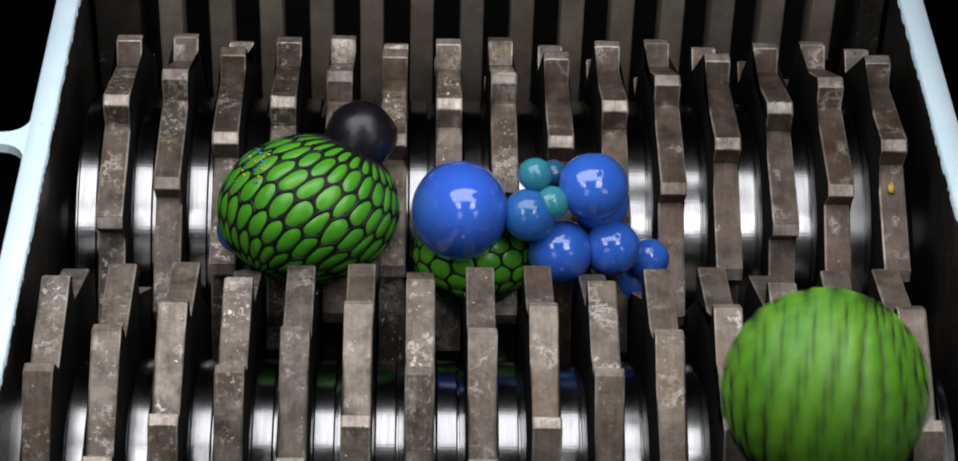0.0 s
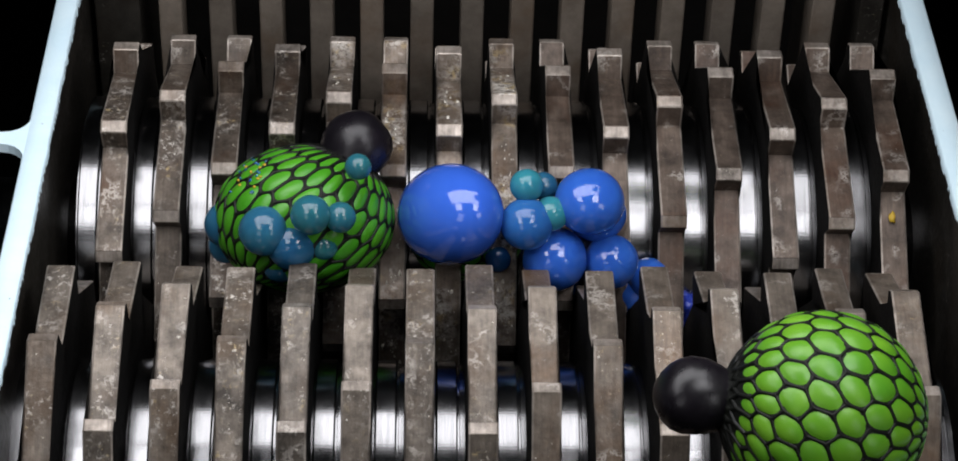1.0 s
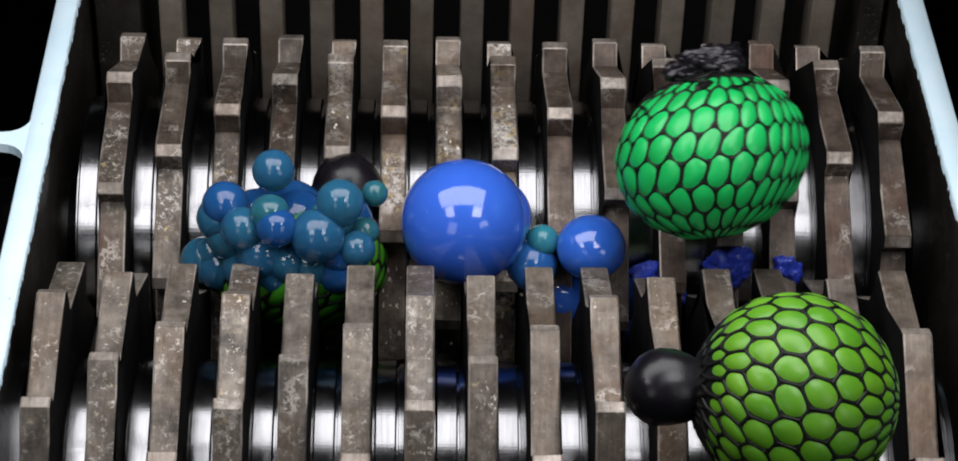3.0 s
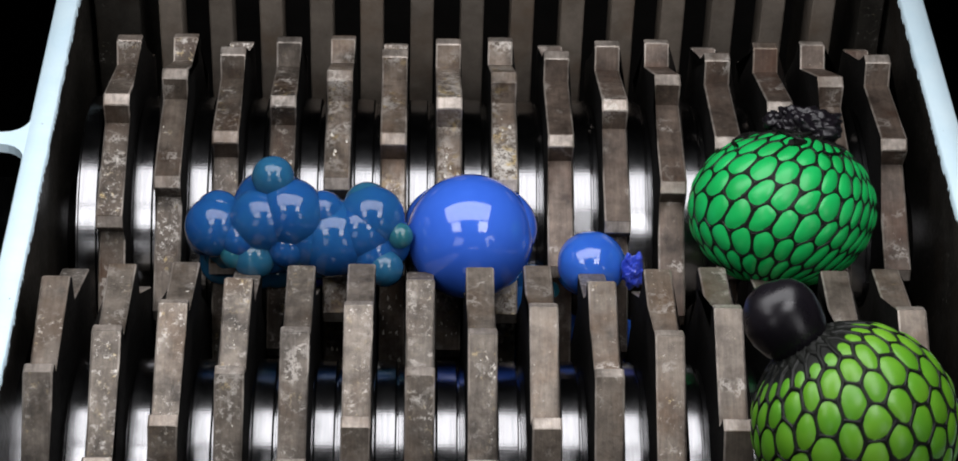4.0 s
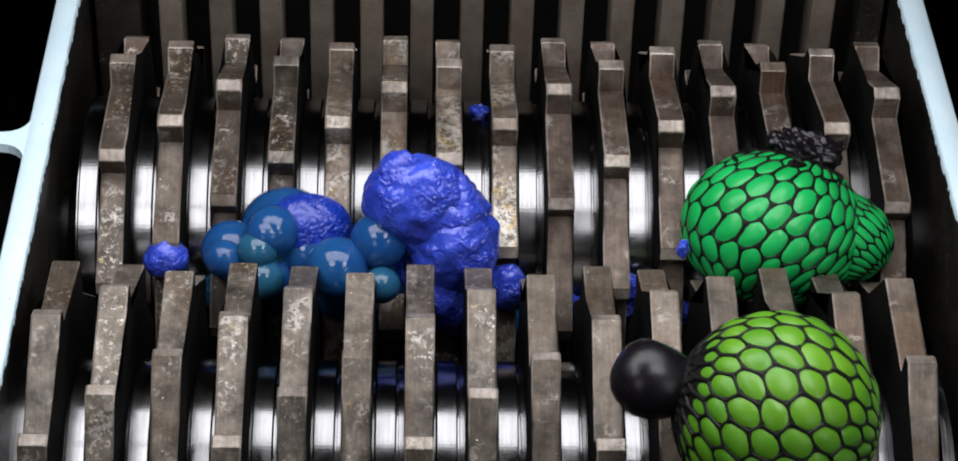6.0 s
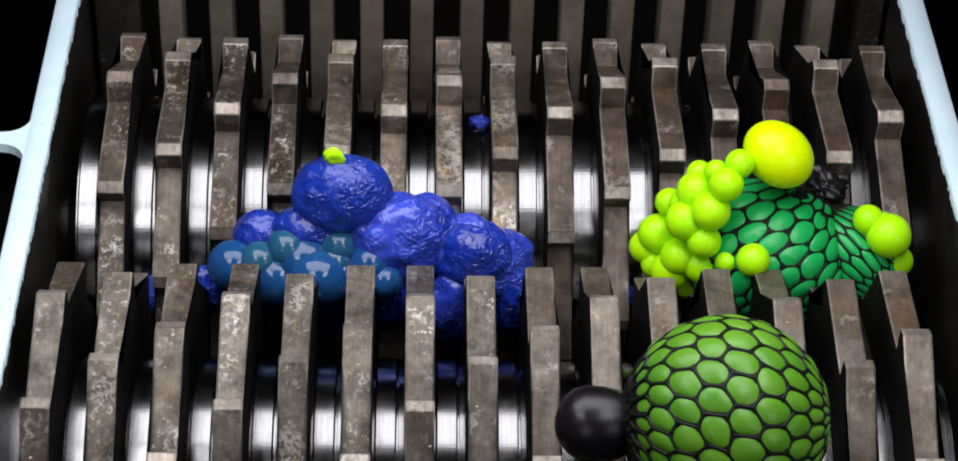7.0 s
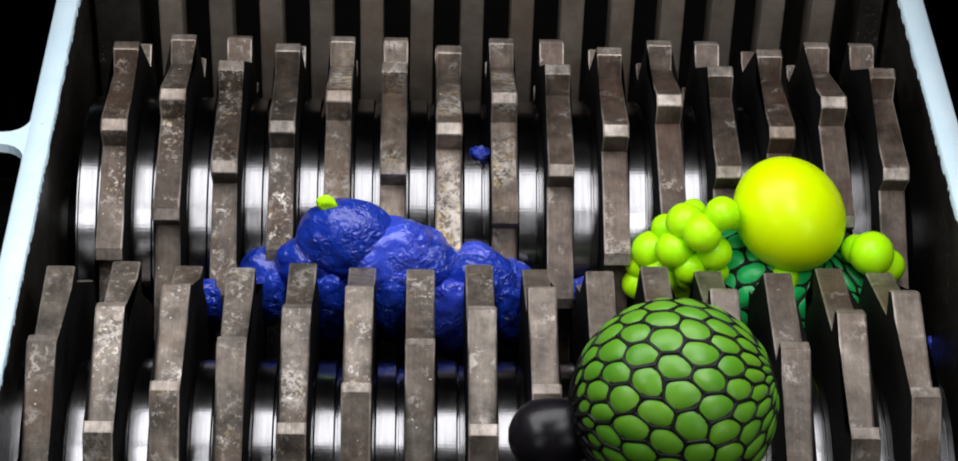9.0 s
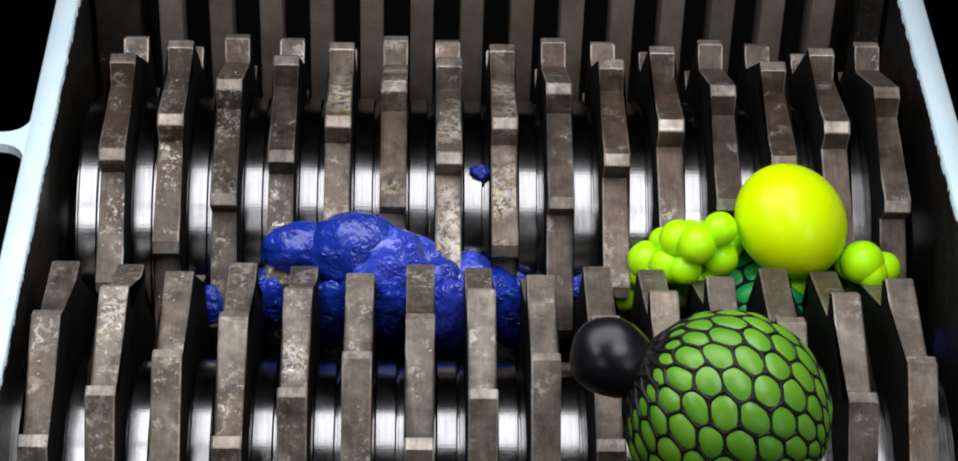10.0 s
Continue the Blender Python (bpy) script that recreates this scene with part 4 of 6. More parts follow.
    walk(teal_parts[10], slid((0, -0.0012, 0.0031, 0.0117), (0.9, -0.0013, 0.0031, 0.0095), (1.6, -0.0023, -0.0257, 0.0327), (2.5, -0.001, -0.0254, 0.0338), (4.5, -0.0202, -0.0124, 0.0143), (5, -0.0202, -0.014, 0.0123), (5.7, -0.0202, -0.0161, 0.0096), (6.3, 0.0061, -0.0091, -0.0213), (7, 0.004, 0.0072, -0.1064), (10, 0.0033, 0.007, -0.1461)))
    walk(teal_parts[11], slid((0, 0.0077, 0.0031, 0.0146), (1, 0.0077, 0.0031, 0.0124), (1.6, 0.0134, -0.0252, 0.0391), (2.5, 0.015, -0.0223, 0.0393), (4.5, 0.0306, 0.0015, 0.0199), (5.7, 0.0353, 0.0016, 0.009), (6.3, 0.0373, 0, -0.0267), (7, 0.0375, 0.0073, -0.1037), (10, 0.0377, 0.0071, -0.1433)))
    walk(teal_parts[12], slid((0, 0.0041, 0.0031, 0.0099), (0.8, 0.004, 0.0031, 0.0077), (1.5, 0.007, -0.0258, 0.0284), (2.5, 0.0085, -0.0259, 0.0296), (4.5, 0.0163, -0.0063, 0.0142), (5.7, 0.0175, -0.0062, 0.0068), (6.3, 0.0188, -0.0076, -0.0292), (7, 0.0176, 0.0072, -0.1137), (10, 0.0173, 0.007, -0.1538)))
    walk(teal_parts[13], slid((0, 0.0112, 0.0031, 0.0085), (1.1, 0.0112, 0.0031, 0.0063), (1.8, 0.0194, -0.0229, 0.0227), (2.5, 0.0201, -0.023, 0.0237), (4.5, 0.0352, -0.0184, 0.0062), (5, 0.0353, -0.0199, 0.0042), (5.7, 0.0353, -0.0221, 0.0014), (6.8, 0.0167, -0.012, 0.015), (7.5, 0.0167, -0.012, 0.0139), (8.2, 0.0167, -0.008, 0.002), (9, 0.0157, 0.0074, -0.075), (10, 0.0147, 0.0071, -0.125)))
    walk(teal_parts[14], slid((0, -0.0028, 0.0032, 0.021), (1.7, -0.0029, 0.0032, 0.0188), (2.2, -0.0055, -0.015, 0.0468), (2.5, -0.0056, -0.0072, 0.0451), (3.8, -0.006, -0.0032, 0.0384), (4.2, -0.006, -0.0032, 0.0352), (4.5, 0.0224, -0.0181, 0.0065), (5, 0.0224, -0.0196, 0.0046), (5.7, 0.0225, -0.0218, 0.0018), (6.3, -0.0013, 0.0138, -0.0358), (7, -0.0025, 0.0073, -0.101), (10, -0.0033, 0.0071, -0.1404)))
    walk(teal_parts[15], slid((0, -0.0164, 0.0031, 0.0054), (0.9, -0.0164, 0.0031, 0.0032), (1.5, -0.0309, -0.007, 0.0025), (2.5, -0.0331, -0.007, 0.0024), (4.5, -0.0215, 0.0001, 0.004), (5.7, -0.0228, 0.0001, -0.003), (6.3, -0.0231, -0.0015, -0.0393), (7, -0.0266, 0.0072, -0.119), (10, -0.0281, 0.007, -0.1593)))
    walk(teal_parts[16], slid((0, -0.0086, 0.0031, 0.005), (0.9, -0.0086, 0.0031, 0.0027), (1.5, -0.0161, -0.0163, 0.0088), (2.5, -0.0159, -0.0197, 0.0102), (4.5, -0.0101, 0.0017, -0.0068), (5.7, -0.008, 0.0017, -0.0096), (6.3, -0.0077, 0, -0.0464), (7, -0.0102, 0.0071, -0.1254), (10, -0.0112, 0.0069, -0.1661)))
    walk(teal_parts[17], slid((0, 0.0082, 0.0031, 0.0035), (0.9, 0.0081, 0.0031, 0.0013), (1.5, 0.0139, -0.0193, 0.0075), (2.5, 0.014, -0.0225, 0.0101), (4.5, 0.0313, -0.0123, 0.0132), (5, 0.0313, -0.0138, 0.0113), (5.7, 0.0314, -0.016, 0.0085), (6.3, 0.0148, 0, -0.0491), (7, 0.0137, 0.0071, -0.1285), (10, 0.0132, 0.0069, -0.1694)))
    walk(teal_parts[18], slid((0, 0.0107, 0.0031, 0.0146), (2.5, 0.0107, 0.0031, 0.0124), (3.8, 0.018, -0.0079, 0.0257), (4.5, -0.0165, -0.0032, 0.0245), (5, -0.0165, -0.0048, 0.0226), (5.7, -0.0164, -0.0069, 0.0198), (6.8, 0.0275, -0.0159, 0.0105), (7.5, 0.0275, -0.0159, 0.0094), (8.2, 0.0275, -0.0119, -0.0025), (9, 0.0265, 0.0074, -0.0795), (10, 0.0255, 0.0071, -0.1295)))
    walk(teal_parts[19], slid((0, -0.003, 0.0031, 0.0142), (2.2, -0.003, 0.0031, 0.012), (3.8, -0.007, -0.0008, 0.0193), (4.2, -0.0066, -0.0024, 0.0252), (4.5, -0.0034, 0.0063, 0.0248), (5, -0.0034, 0.0048, 0.0228), (5.7, -0.0033, 0.0026, 0.0201), (6.3, -0.0023, 0.0038, -0.0173), (7, -0.0041, 0.0073, -0.0899), (10, -0.005, 0.0071, -0.1287)))
    walk(teal_parts[20], slid((0, 0.0006, 0.0031, 0.0145), (2.6, 0.0006, 0.0031, 0.0123), (3.8, 0, -0.0102, 0.0273), (4.5, -0.0007, -0.0009, 0.0205), (5.7, -0.002, 0.0008, 0.0127), (6.3, -0.0015, -0.0008, -0.0227), (7, -0.0036, 0.0073, -0.1), (10, -0.0045, 0.0071, -0.1394)))
    walk(teal_parts[21], slid((0, 0.0083, 0.0031, 0.0102), (2.6, 0.0082, 0.0031, 0.0079), (3.8, 0.0137, -0.0102, 0.0166), (4.5, 0.0166, -0.0039, 0.0096), (5.7, 0.0183, -0.0038, 0.0021), (6.3, 0.0195, -0.0053, -0.034), (7, 0.0185, 0.0072, -0.1169), (10, 0.0182, 0.007, -0.1572)))
    walk(teal_parts[22], slid((0, 0.0155, 0.0031, 0.0136), (2.6, 0.0154, 0.0031, 0.0114), (3.8, 0.0265, -0.0071, 0.0225), (4.5, 0.031, 0.0023, 0.0174), (5.7, 0.0357, 0.0024, 0.0065), (6.3, 0.0377, 0.0008, -0.0293), (7, 0.038, 0.0073, -0.106), (10, 0.0381, 0.007, -0.1457)))
    walk(teal_parts[23], slid((0, 0.0178, 0.0031, 0.0081), (2.6, 0.0178, 0.0031, 0.0059), (3.8, 0.0307, -0.0086, 0.0101), (4.5, 0.034, -0.0019, 0.0223), (5, 0.034, -0.0034, 0.0203), (5.7, 0.0341, -0.0056, 0.0176), (6.8, 0.0162, -0.0144, 0.0051), (7.5, 0.0162, -0.0144, 0.004), (8.2, 0.0162, -0.0104, -0.0079), (9, 0.0152, 0.0104, -0.0849), (10, 0.0142, 0.0101, -0.1349)))
    walk(teal_parts[24], slid((0, -0.018, 0.0031, 0.0093), (2.6, -0.0181, 0.0031, 0.007), (3.8, -0.0341, -0.0031, 0.009), (4.5, -0.0035, -0.001, 0.0257), (5, -0.0034, -0.0026, 0.0237), (5.7, -0.0034, -0.0047, 0.021), (6.8, -0.0204, -0.0123, 0.0063), (7.5, -0.0204, -0.0123, 0.0052), (8.2, -0.0204, -0.0083, -0.0067), (9, -0.0214, 0.0104, -0.0837), (10, -0.0224, 0.0101, -0.1337)))
    walk(teal_parts[25], slid((0, -0.0022, 0.0031, 0.0124), (3.8, -0.0022, 0.0031, 0.0102), (4.5, -0.0058, 0.0149, 0.0027), (5, -0.0035, 0.0102, 0.0146), (5.7, -0.0029, 0.007, 0.0151), (6.3, -0.0024, 0.0054, -0.0201), (7, -0.0041, 0.0073, -0.0914), (10, -0.005, 0.0071, -0.1304)))
    walk(teal_parts[26], slid((0, -0.0134, 0.0031, 0.0043), (0.8, -0.0135, 0.0031, 0.0021), (1.5, -0.0256, -0.007, -0.0003), (2.5, -0.0252, -0.0115, 0.0034), (4.5, -0.0253, 0.0032, -0.0055), (5.7, -0.0254, 0.0032, -0.0083), (6.3, -0.0257, 0.0015, -0.0449), (7, -0.0291, 0.0071, -0.1223), (10, -0.0306, 0.0069, -0.1628)))
    walk(teal_parts[27], slid((0, -0.0026, 0.0031, 0.0036), (0.8, -0.0027, 0.0031, 0.0013), (1.5, -0.0053, -0.0195, 0.008), (2.5, -0.005, -0.023, 0.0109), (4.5, -0.0059, 0.0032, -0.0075), (5.7, -0.006, 0.0032, -0.0103), (6.3, -0.0056, 0.0015, -0.0471), (7, -0.0078, 0.0071, -0.1247), (10, -0.0088, 0.0069, -0.1654)))
    walk(teal_parts[28], slid((0, 0.004, 0.0031, 0.005), (0.8, 0.0039, 0.0031, 0.0028), (1.5, 0.0066, -0.0225, 0.0138), (2.5, 0.0067, -0.0244, 0.0154), (4.5, 0.0061, 0.0032, -0.004), (5.7, 0.0061, 0.0032, -0.0068), (6.3, 0.0069, 0.0015, -0.0433), (7, 0.0054, 0.0072, -0.1207), (10, 0.0048, 0.007, -0.1611)))
    walk(teal_parts[29], slid((0, 0.013, 0.0031, 0.0047), (0.8, 0.0129, 0.0031, 0.0024), (1.5, 0.0223, -0.0171, 0.0086), (2.5, 0.0224, -0.02, 0.0109), (4.5, -0.0361, -0.0084, 0.0169), (5, -0.036, -0.0099, 0.0149), (5.7, -0.036, -0.0121, 0.0122), (6.8, 0.033, -0.0198, 0.0058), (7.5, 0.033, -0.0198, 0.0047), (8.2, 0.033, -0.0158, -0.0072), (9, 0.032, 0.0074, -0.0842), (10, 0.031, 0.0071, -0.1342)))
    walk(teal_parts[30], slid((0, -0.0199, 0.0031, 0.0059), (0.8, -0.02, 0.0031, 0.0037), (1.5, -0.0373, -0.007, 0.0038), (2.5, -0.0373, -0.007, 0.0038), (4.5, 0.0237, -0.0077, 0.0224), (5, 0.0237, -0.0093, 0.0204), (5.7, 0.0237, -0.0114, 0.0177), (6.3, -0.0379, 0.0015, -0.0406), (7, -0.0419, 0.0072, -0.1175), (10, -0.0438, 0.007, -0.1578)))
    walk(teal_parts[31], slid((0, 0.0106, 0.0031, 0.0069), (0.8, 0.0106, 0.0031, 0.0046), (1.5, 0.0183, -0.0218, 0.0178), (2.5, 0.0215, -0.0218, 0.0179), (4.5, -0.0055, -0.0141, 0.015), (5, -0.0055, -0.0156, 0.013), (5.7, -0.0055, -0.0178, 0.0103), (6.3, 0.0373, 0.0015, -0.0382), (7, 0.0375, 0.0072, -0.1151), (10, 0.0377, 0.007, -0.1553)))
    walk(teal_parts[32], slid((0, -0.0074, 0.0031, 0.0031), (0.8, -0.0075, 0.0031, 0.0008), (1.5, -0.0143, -0.0144, 0.0026), (2.5, -0.0138, -0.0196, 0.0069), (4.5, 0.014, -0.005, 0.0245), (5, 0.0141, -0.0066, 0.0225), (5.7, 0.0141, -0.0087, 0.0197), (6.3, -0.0146, 0.0015, -0.0484), (7, -0.0173, 0.0071, -0.1262), (10, -0.0186, 0.0069, -0.1669)))
    walk(teal_parts[33], slid((0, -0.0089, 0.0031, 0.0143), (2.4, -0.009, 0.0031, 0.0121), (3.8, -0.0169, -0.0102, 0.0271), (4.5, 0.0177, -0.0101, 0.013), (5, 0.0177, -0.0116, 0.011), (5.7, 0.0177, -0.0138, 0.0083), (6.8, 0.0095, -0.0189, 0.0059), (7.5, 0.0095, -0.0189, 0.0048), (8.2, 0.0095, -0.0149, -0.0071), (9, 0.0085, 0.0074, -0.0841), (10, 0.0075, 0.0071, -0.1341)))
    walk(teal_parts[34], slid((0, -0.0141, 0.0031, 0.0119), (2.4, -0.0142, 0.0031, 0.0096), (3.8, -0.0263, -0.0102, 0.021), (4.5, -0.0258, -0.0023, 0.0148), (5.7, -0.0254, -0.0007, 0.0065), (6.8, -0.0057, -0.0154, 0.0029), (7.5, -0.0057, -0.0154, 0.0018), (8.2, -0.0057, -0.0114, -0.0101), (9, -0.0067, 0.0104, -0.0871), (10, -0.0077, 0.0101, -0.1371)))
    walk(teal_parts[35], slid((0, -0.0037, 0.0031, 0.0089), (2.4, -0.0038, 0.0031, 0.0067), (3.8, -0.0078, -0.0101, 0.0136), (4.5, -0.0073, -0.0023, 0.0074), (5.7, -0.0068, -0.0007, -0.001), (6.3, -0.0065, -0.0023, -0.0373), (7, -0.009, 0.0072, -0.1175), (10, -0.01, 0.007, -0.1578)))
    walk(teal_parts[36], slid((0, 0.0035, 0.0031, 0.0106), (2.4, 0.0035, 0.0031, 0.0084), (3.8, 0.0052, -0.0102, 0.0179), (4.5, 0.0055, -0.0023, 0.0117), (5.7, 0.0062, -0.0007, 0.0033), (6.8, 0.0044, -0.0121, 0.0076), (7.5, 0.0044, -0.0121, 0.0065), (8.2, 0.0044, -0.0081, -0.0054), (9, 0.0034, 0.0104, -0.0824), (10, 0.0024, 0.0101, -0.1324)))
    walk(teal_parts[37], slid((0, 0.0143, 0.0031, 0.0113), (2.4, 0.0142, 0.0031, 0.0091), (3.8, 0.0244, -0.0102, 0.0195), (4.5, 0.0247, -0.0024, 0.0134), (5.7, 0.0255, -0.0007, 0.005), (6.3, 0.0271, -0.0023, -0.031), (7, 0.0266, 0.0072, -0.1106), (10, 0.0265, 0.007, -0.1506)))
    walk(teal_parts[38], slid((0, 0.0044, 0.0031, 0.0087), (5.7, 0.0148, 0, -0.0082), (6.8, 0.0155, -0.0155, 0.0105), (7.5, 0.0155, -0.0155, 0.0094), (8.2, 0.0152, -0.0108, -0.0045), (9, 0.0137, 0.0074, -0.0827), (10, 0.0132, 0.0071, -0.1312)))
    walk(teal_parts[39], slid((0, 0.0044, 0.0031, 0.0087), (5.7, 0.0042, 0, -0.0084), (6.8, 0.0052, -0.0155, 0.0098), (7.5, 0.0052, -0.0155, 0.0087), (8.2, 0.0047, -0.0108, -0.0052), (9, 0.0025, 0.0074, -0.0835), (10, 0.0016, 0.0071, -0.1319)))
    walk(teal_parts[40], slid((0, 0.0044, 0.0031, 0.0087), (5.7, -0.0045, 0, -0.0085), (6.8, -0.0033, -0.0155, 0.0092), (7.5, -0.0034, -0.0155, 0.0081), (8.2, -0.0039, -0.0108, -0.0059), (9, -0.0068, 0.0074, -0.0842), (10, -0.008, 0.0071, -0.1327)))
    walk(blue_parts[0], slid((0, 0.0002, -0.0032, 0.0397), (1, -0.0009, -0.0047, 0.0342), (2.5, 0.0001, -0.0063, 0.021), (4, 0.0011, -0.0062, 0.0073), (4.1, 0.0014, -0.0046, 0.0024), (4.3, 0.0082, 0.0073, -0.0842), (10, 0.0125, 0.014, -0.1573)))
    walk(blue_parts[1], slid((0, 0.003, 0.0032, 0.0281), (1, 0.0023, 0.0032, 0.0227), (2.5, 0.0004, 0, 0.0135), (4, 0, 0, 0), (4.1, 0.0019, 0, -0.0028), (4.3, 0.0082, 0.0073, -0.0842), (10, 0.0125, 0.014, -0.1573)))
    walk(blue_parts[2], slid((0, -0.0203, -0.0032, 0.0445), (1, -0.0232, -0.0048, 0.0409), (2.5, -0.0186, -0.0031, 0.024), (4, -0.0128, 0, -0.0087), (10, -0.0065, 0.007, -0.1504)))
    walk(blue_parts[3], slid((0, -0.0136, 0.0048, 0.0388), (1, -0.0166, 0.0048, 0.0334), (2.5, -0.0179, 0.0047, 0.0129), (4, -0.0127, 0, -0.0115), (10, -0.0065, 0.007, -0.1504)))
    walk(blue_parts[4], slid((0, -0.0222, -0.011, 0.0328), (1, -0.023, -0.0126, 0.03), (2.5, -0.021, -0.0078, 0.0139), (4, -0.0192, 0, -0.0145), (10, -0.0139, 0.007, -0.1504)))
    walk(blue_parts[5], slid((0, -0.0145, -0.0095, 0.0368), (1, -0.0145, -0.0095, 0.0322), (2.5, -0.0183, -0.0047, 0.0148), (4, -0.0149, 0, -0.0116), (10, -0.009, 0.007, -0.1504)))
    walk(blue_parts[6], slid((0, -0.0106, -0.0109, 0.0165), (1, -0.0124, -0.0109, 0.0132), (2.5, -0.0098, -0.0031, -0.0047), (4, -0.008, 0.0076, -0.0354), (10, -0.0017, 0.0138, -0.1714)))
    walk(blue_parts[7], slid((0, 0.0079, -0.0093, 0.0172), (1, 0.0078, -0.0078, 0.0098), (2.5, 0.0104, 0, -0.0084), (4, 0.0124, 0.0076, -0.0352), (10, 0.0207, 0.0138, -0.1712)))
    walk(blue_parts[8], slid((0, 0.0218, -0.0031, 0.0073), (1, 0.0225, -0.0015, -0.0027), (2.5, 0.0243, 0.0038, -0.023), (10, 0.0349, 0.0138, -0.171)))
    walk(blue_parts[9], slid((0, 0.0169, 0, -0.006), (1, 0.0172, 0, -0.0111), (2.5, 0.0173, 0.0038, -0.026), (10, 0.0282, 0.0138, -0.1711)))
    walk(blue_parts[10], slid((0, -0.0304, 0.0078, -0.0067), (1, -0.032, 0, 0.0039), (2.5, -0.027, 0, -0.0146), (10, -0.0216, 0.0138, -0.1716)))
    walk(blue_parts[11], slid((0, -0.0058, 0.0077, -0.0092), (2.5, -0.0127, 0.0039, -0.009), (4, -0.0192, 0.0031, -0.0113), (4.5, -0.0227, -0.0031, 0.0009), (5.2, -0.0217, -0.0015, -0.0075), (6.3, -0.018, 0.0076, -0.0415), (10, -0.0129, 0.0138, -0.1715)))
    walk(balloon_skin, [(0, pose(-0.0001, -0.0047, 0.0269, 51.8, 3.5, 7.0)),
        (0.5, pose(-0.0022, -0.0047, 0.0266, 52.5, 8.6, 15.3)),
        (1, pose(-0.0033, -0.0047, 0.0255, 53.0, 11.7, 22.5)),
        (1.5, pose(-0.0026, -0.0047, 0.0258, 54.4, 16.4, 30.5)),
        (2, pose(-0.0017, 0, 0.0238, 55.6, 19.4, 36.4)),
        (2.5, pose(0.001, 0.0047, 0.0199, 59.8, 25.5, 45.5)),
        (3.8, pose(0.0031, 0.0047, 0.0127, 66.9, 31.4, 51.7)),
        (4.1, pose(0.0044, 0.0047, 0.0119, 69.4, 32.9, 53.0)),
        (4.4, pose(0.0053, 0.0047, 0.0111, 71.2, 33.9, 54.8)),
        (4.5, pose(-0.0003, 0.0038, -0.0409, 71.2, 33.9, 54.8)),
        (4.7, pose(0.0014, 0.0143, -0.1264, 71.2, 33.9, 54.8)),
        (10, pose(0.0022, 0.021, -0.1673, 71.2, 33.9, 54.8))])
    walk(balloon_swell, slid((0, 0.001, 0.0428, -0.0317), (1, -0.0003, 0.036, -0.0241), (1.6, -0.0005, 0.0165, -0.001), (1.8, 0, 0.0065, 0.0115), (2, 0.0003, 0.0005, 0.0205), (2.5, 0.0011, -0.0016, 0.0215), (2.7, 0.0013, -0.0024, 0.0216), (3.8, 0.0034, -0.0031, 0.0148), (4.1, 0.0043, -0.0031, 0.014), (4.4, 0.0052, -0.0031, 0.0132), (4.5, -0.0001, 0.0045, -0.0475), (4.7, 0.0015, 0.0143, -0.133), (10, 0.0023, 0.0209, -0.1743)))
    walk(slime_parts[0], slid((0, 0.0193, 0.0392, -0.0196), (1, 0.0181, 0.0392, -0.0196), (2.5, 0.0219, 0.0353, -0.015), (3.8, 0.0232, 0.0157, 0.0005), (4.4, 0.0228, 0.0031, 0.0118), (4.5, 0.0015, -0.0032, 0.0519), (4.6, 0.0019, -0.0032, 0.0501), (5, 0.0049, -0.0032, 0.043), (5.5, 0.0062, -0.0032, 0.0366), (5.7, 0.0063, -0.0032, 0.0355), (6.3, 0.0025, -0.0032, 0.0241), (6.8, -0.0011, -0.0063, 0.0175), (7.5, -0.0021, -0.0063, 0.0148), (9, -0.0043, -0.0062, 0.0056), (10, -0.0082, -0.0062, 0.0021)))
    walk(slime_parts[1], slid((0, 0.0216, 0.0391, -0.0225), (1, 0.0205, 0.0391, -0.0225), (2.5, 0.0243, 0.0352, -0.0179), (3.8, 0.0255, 0.0157, -0.0023), (4.4, 0.0251, 0.0031, 0.009), (4.5, 0.0157, 0, 0.0452), (4.6, 0.0157, 0, 0.0426), (5, 0.0159, -0.0032, 0.033), (5.5, 0.016, -0.0047, 0.0275), (5.7, 0.016, -0.0047, 0.0261), (6.8, 0.0221, -0.0062, 0.0095), (7.3, 0.0222, -0.0062, 0.0065), (8, 0.0223, -0.0062, 0.0011), (9, 0.0246, -0.0062, -0.0048), (10, 0.0226, -0.0046, -0.013)))
    walk(slime_parts[2], slid((0, 0.0182, 0.0391, -0.024), (1, 0.0171, 0.0391, -0.024), (2.5, 0.0209, 0.0352, -0.0194), (3.8, 0.0222, 0.0156, -0.0038), (4.4, 0.0218, 0.0031, 0.0076), (4.5, 0.0145, -0.0063, 0.0246), (4.6, 0.0145, -0.0063, 0.0232), (5.5, 0.0146, -0.0094, 0.0188), (5.7, 0.015, -0.0094, 0.0175), (6.8, 0.0311, -0.0062, 0.0041), (7.3, 0.0312, -0.0062, 0.001), (8, 0.0318, -0.0062, -0.0047), (9, 0.0322, -0.0061, -0.0104), (10, 0.0338, -0.0031, -0.0187)))
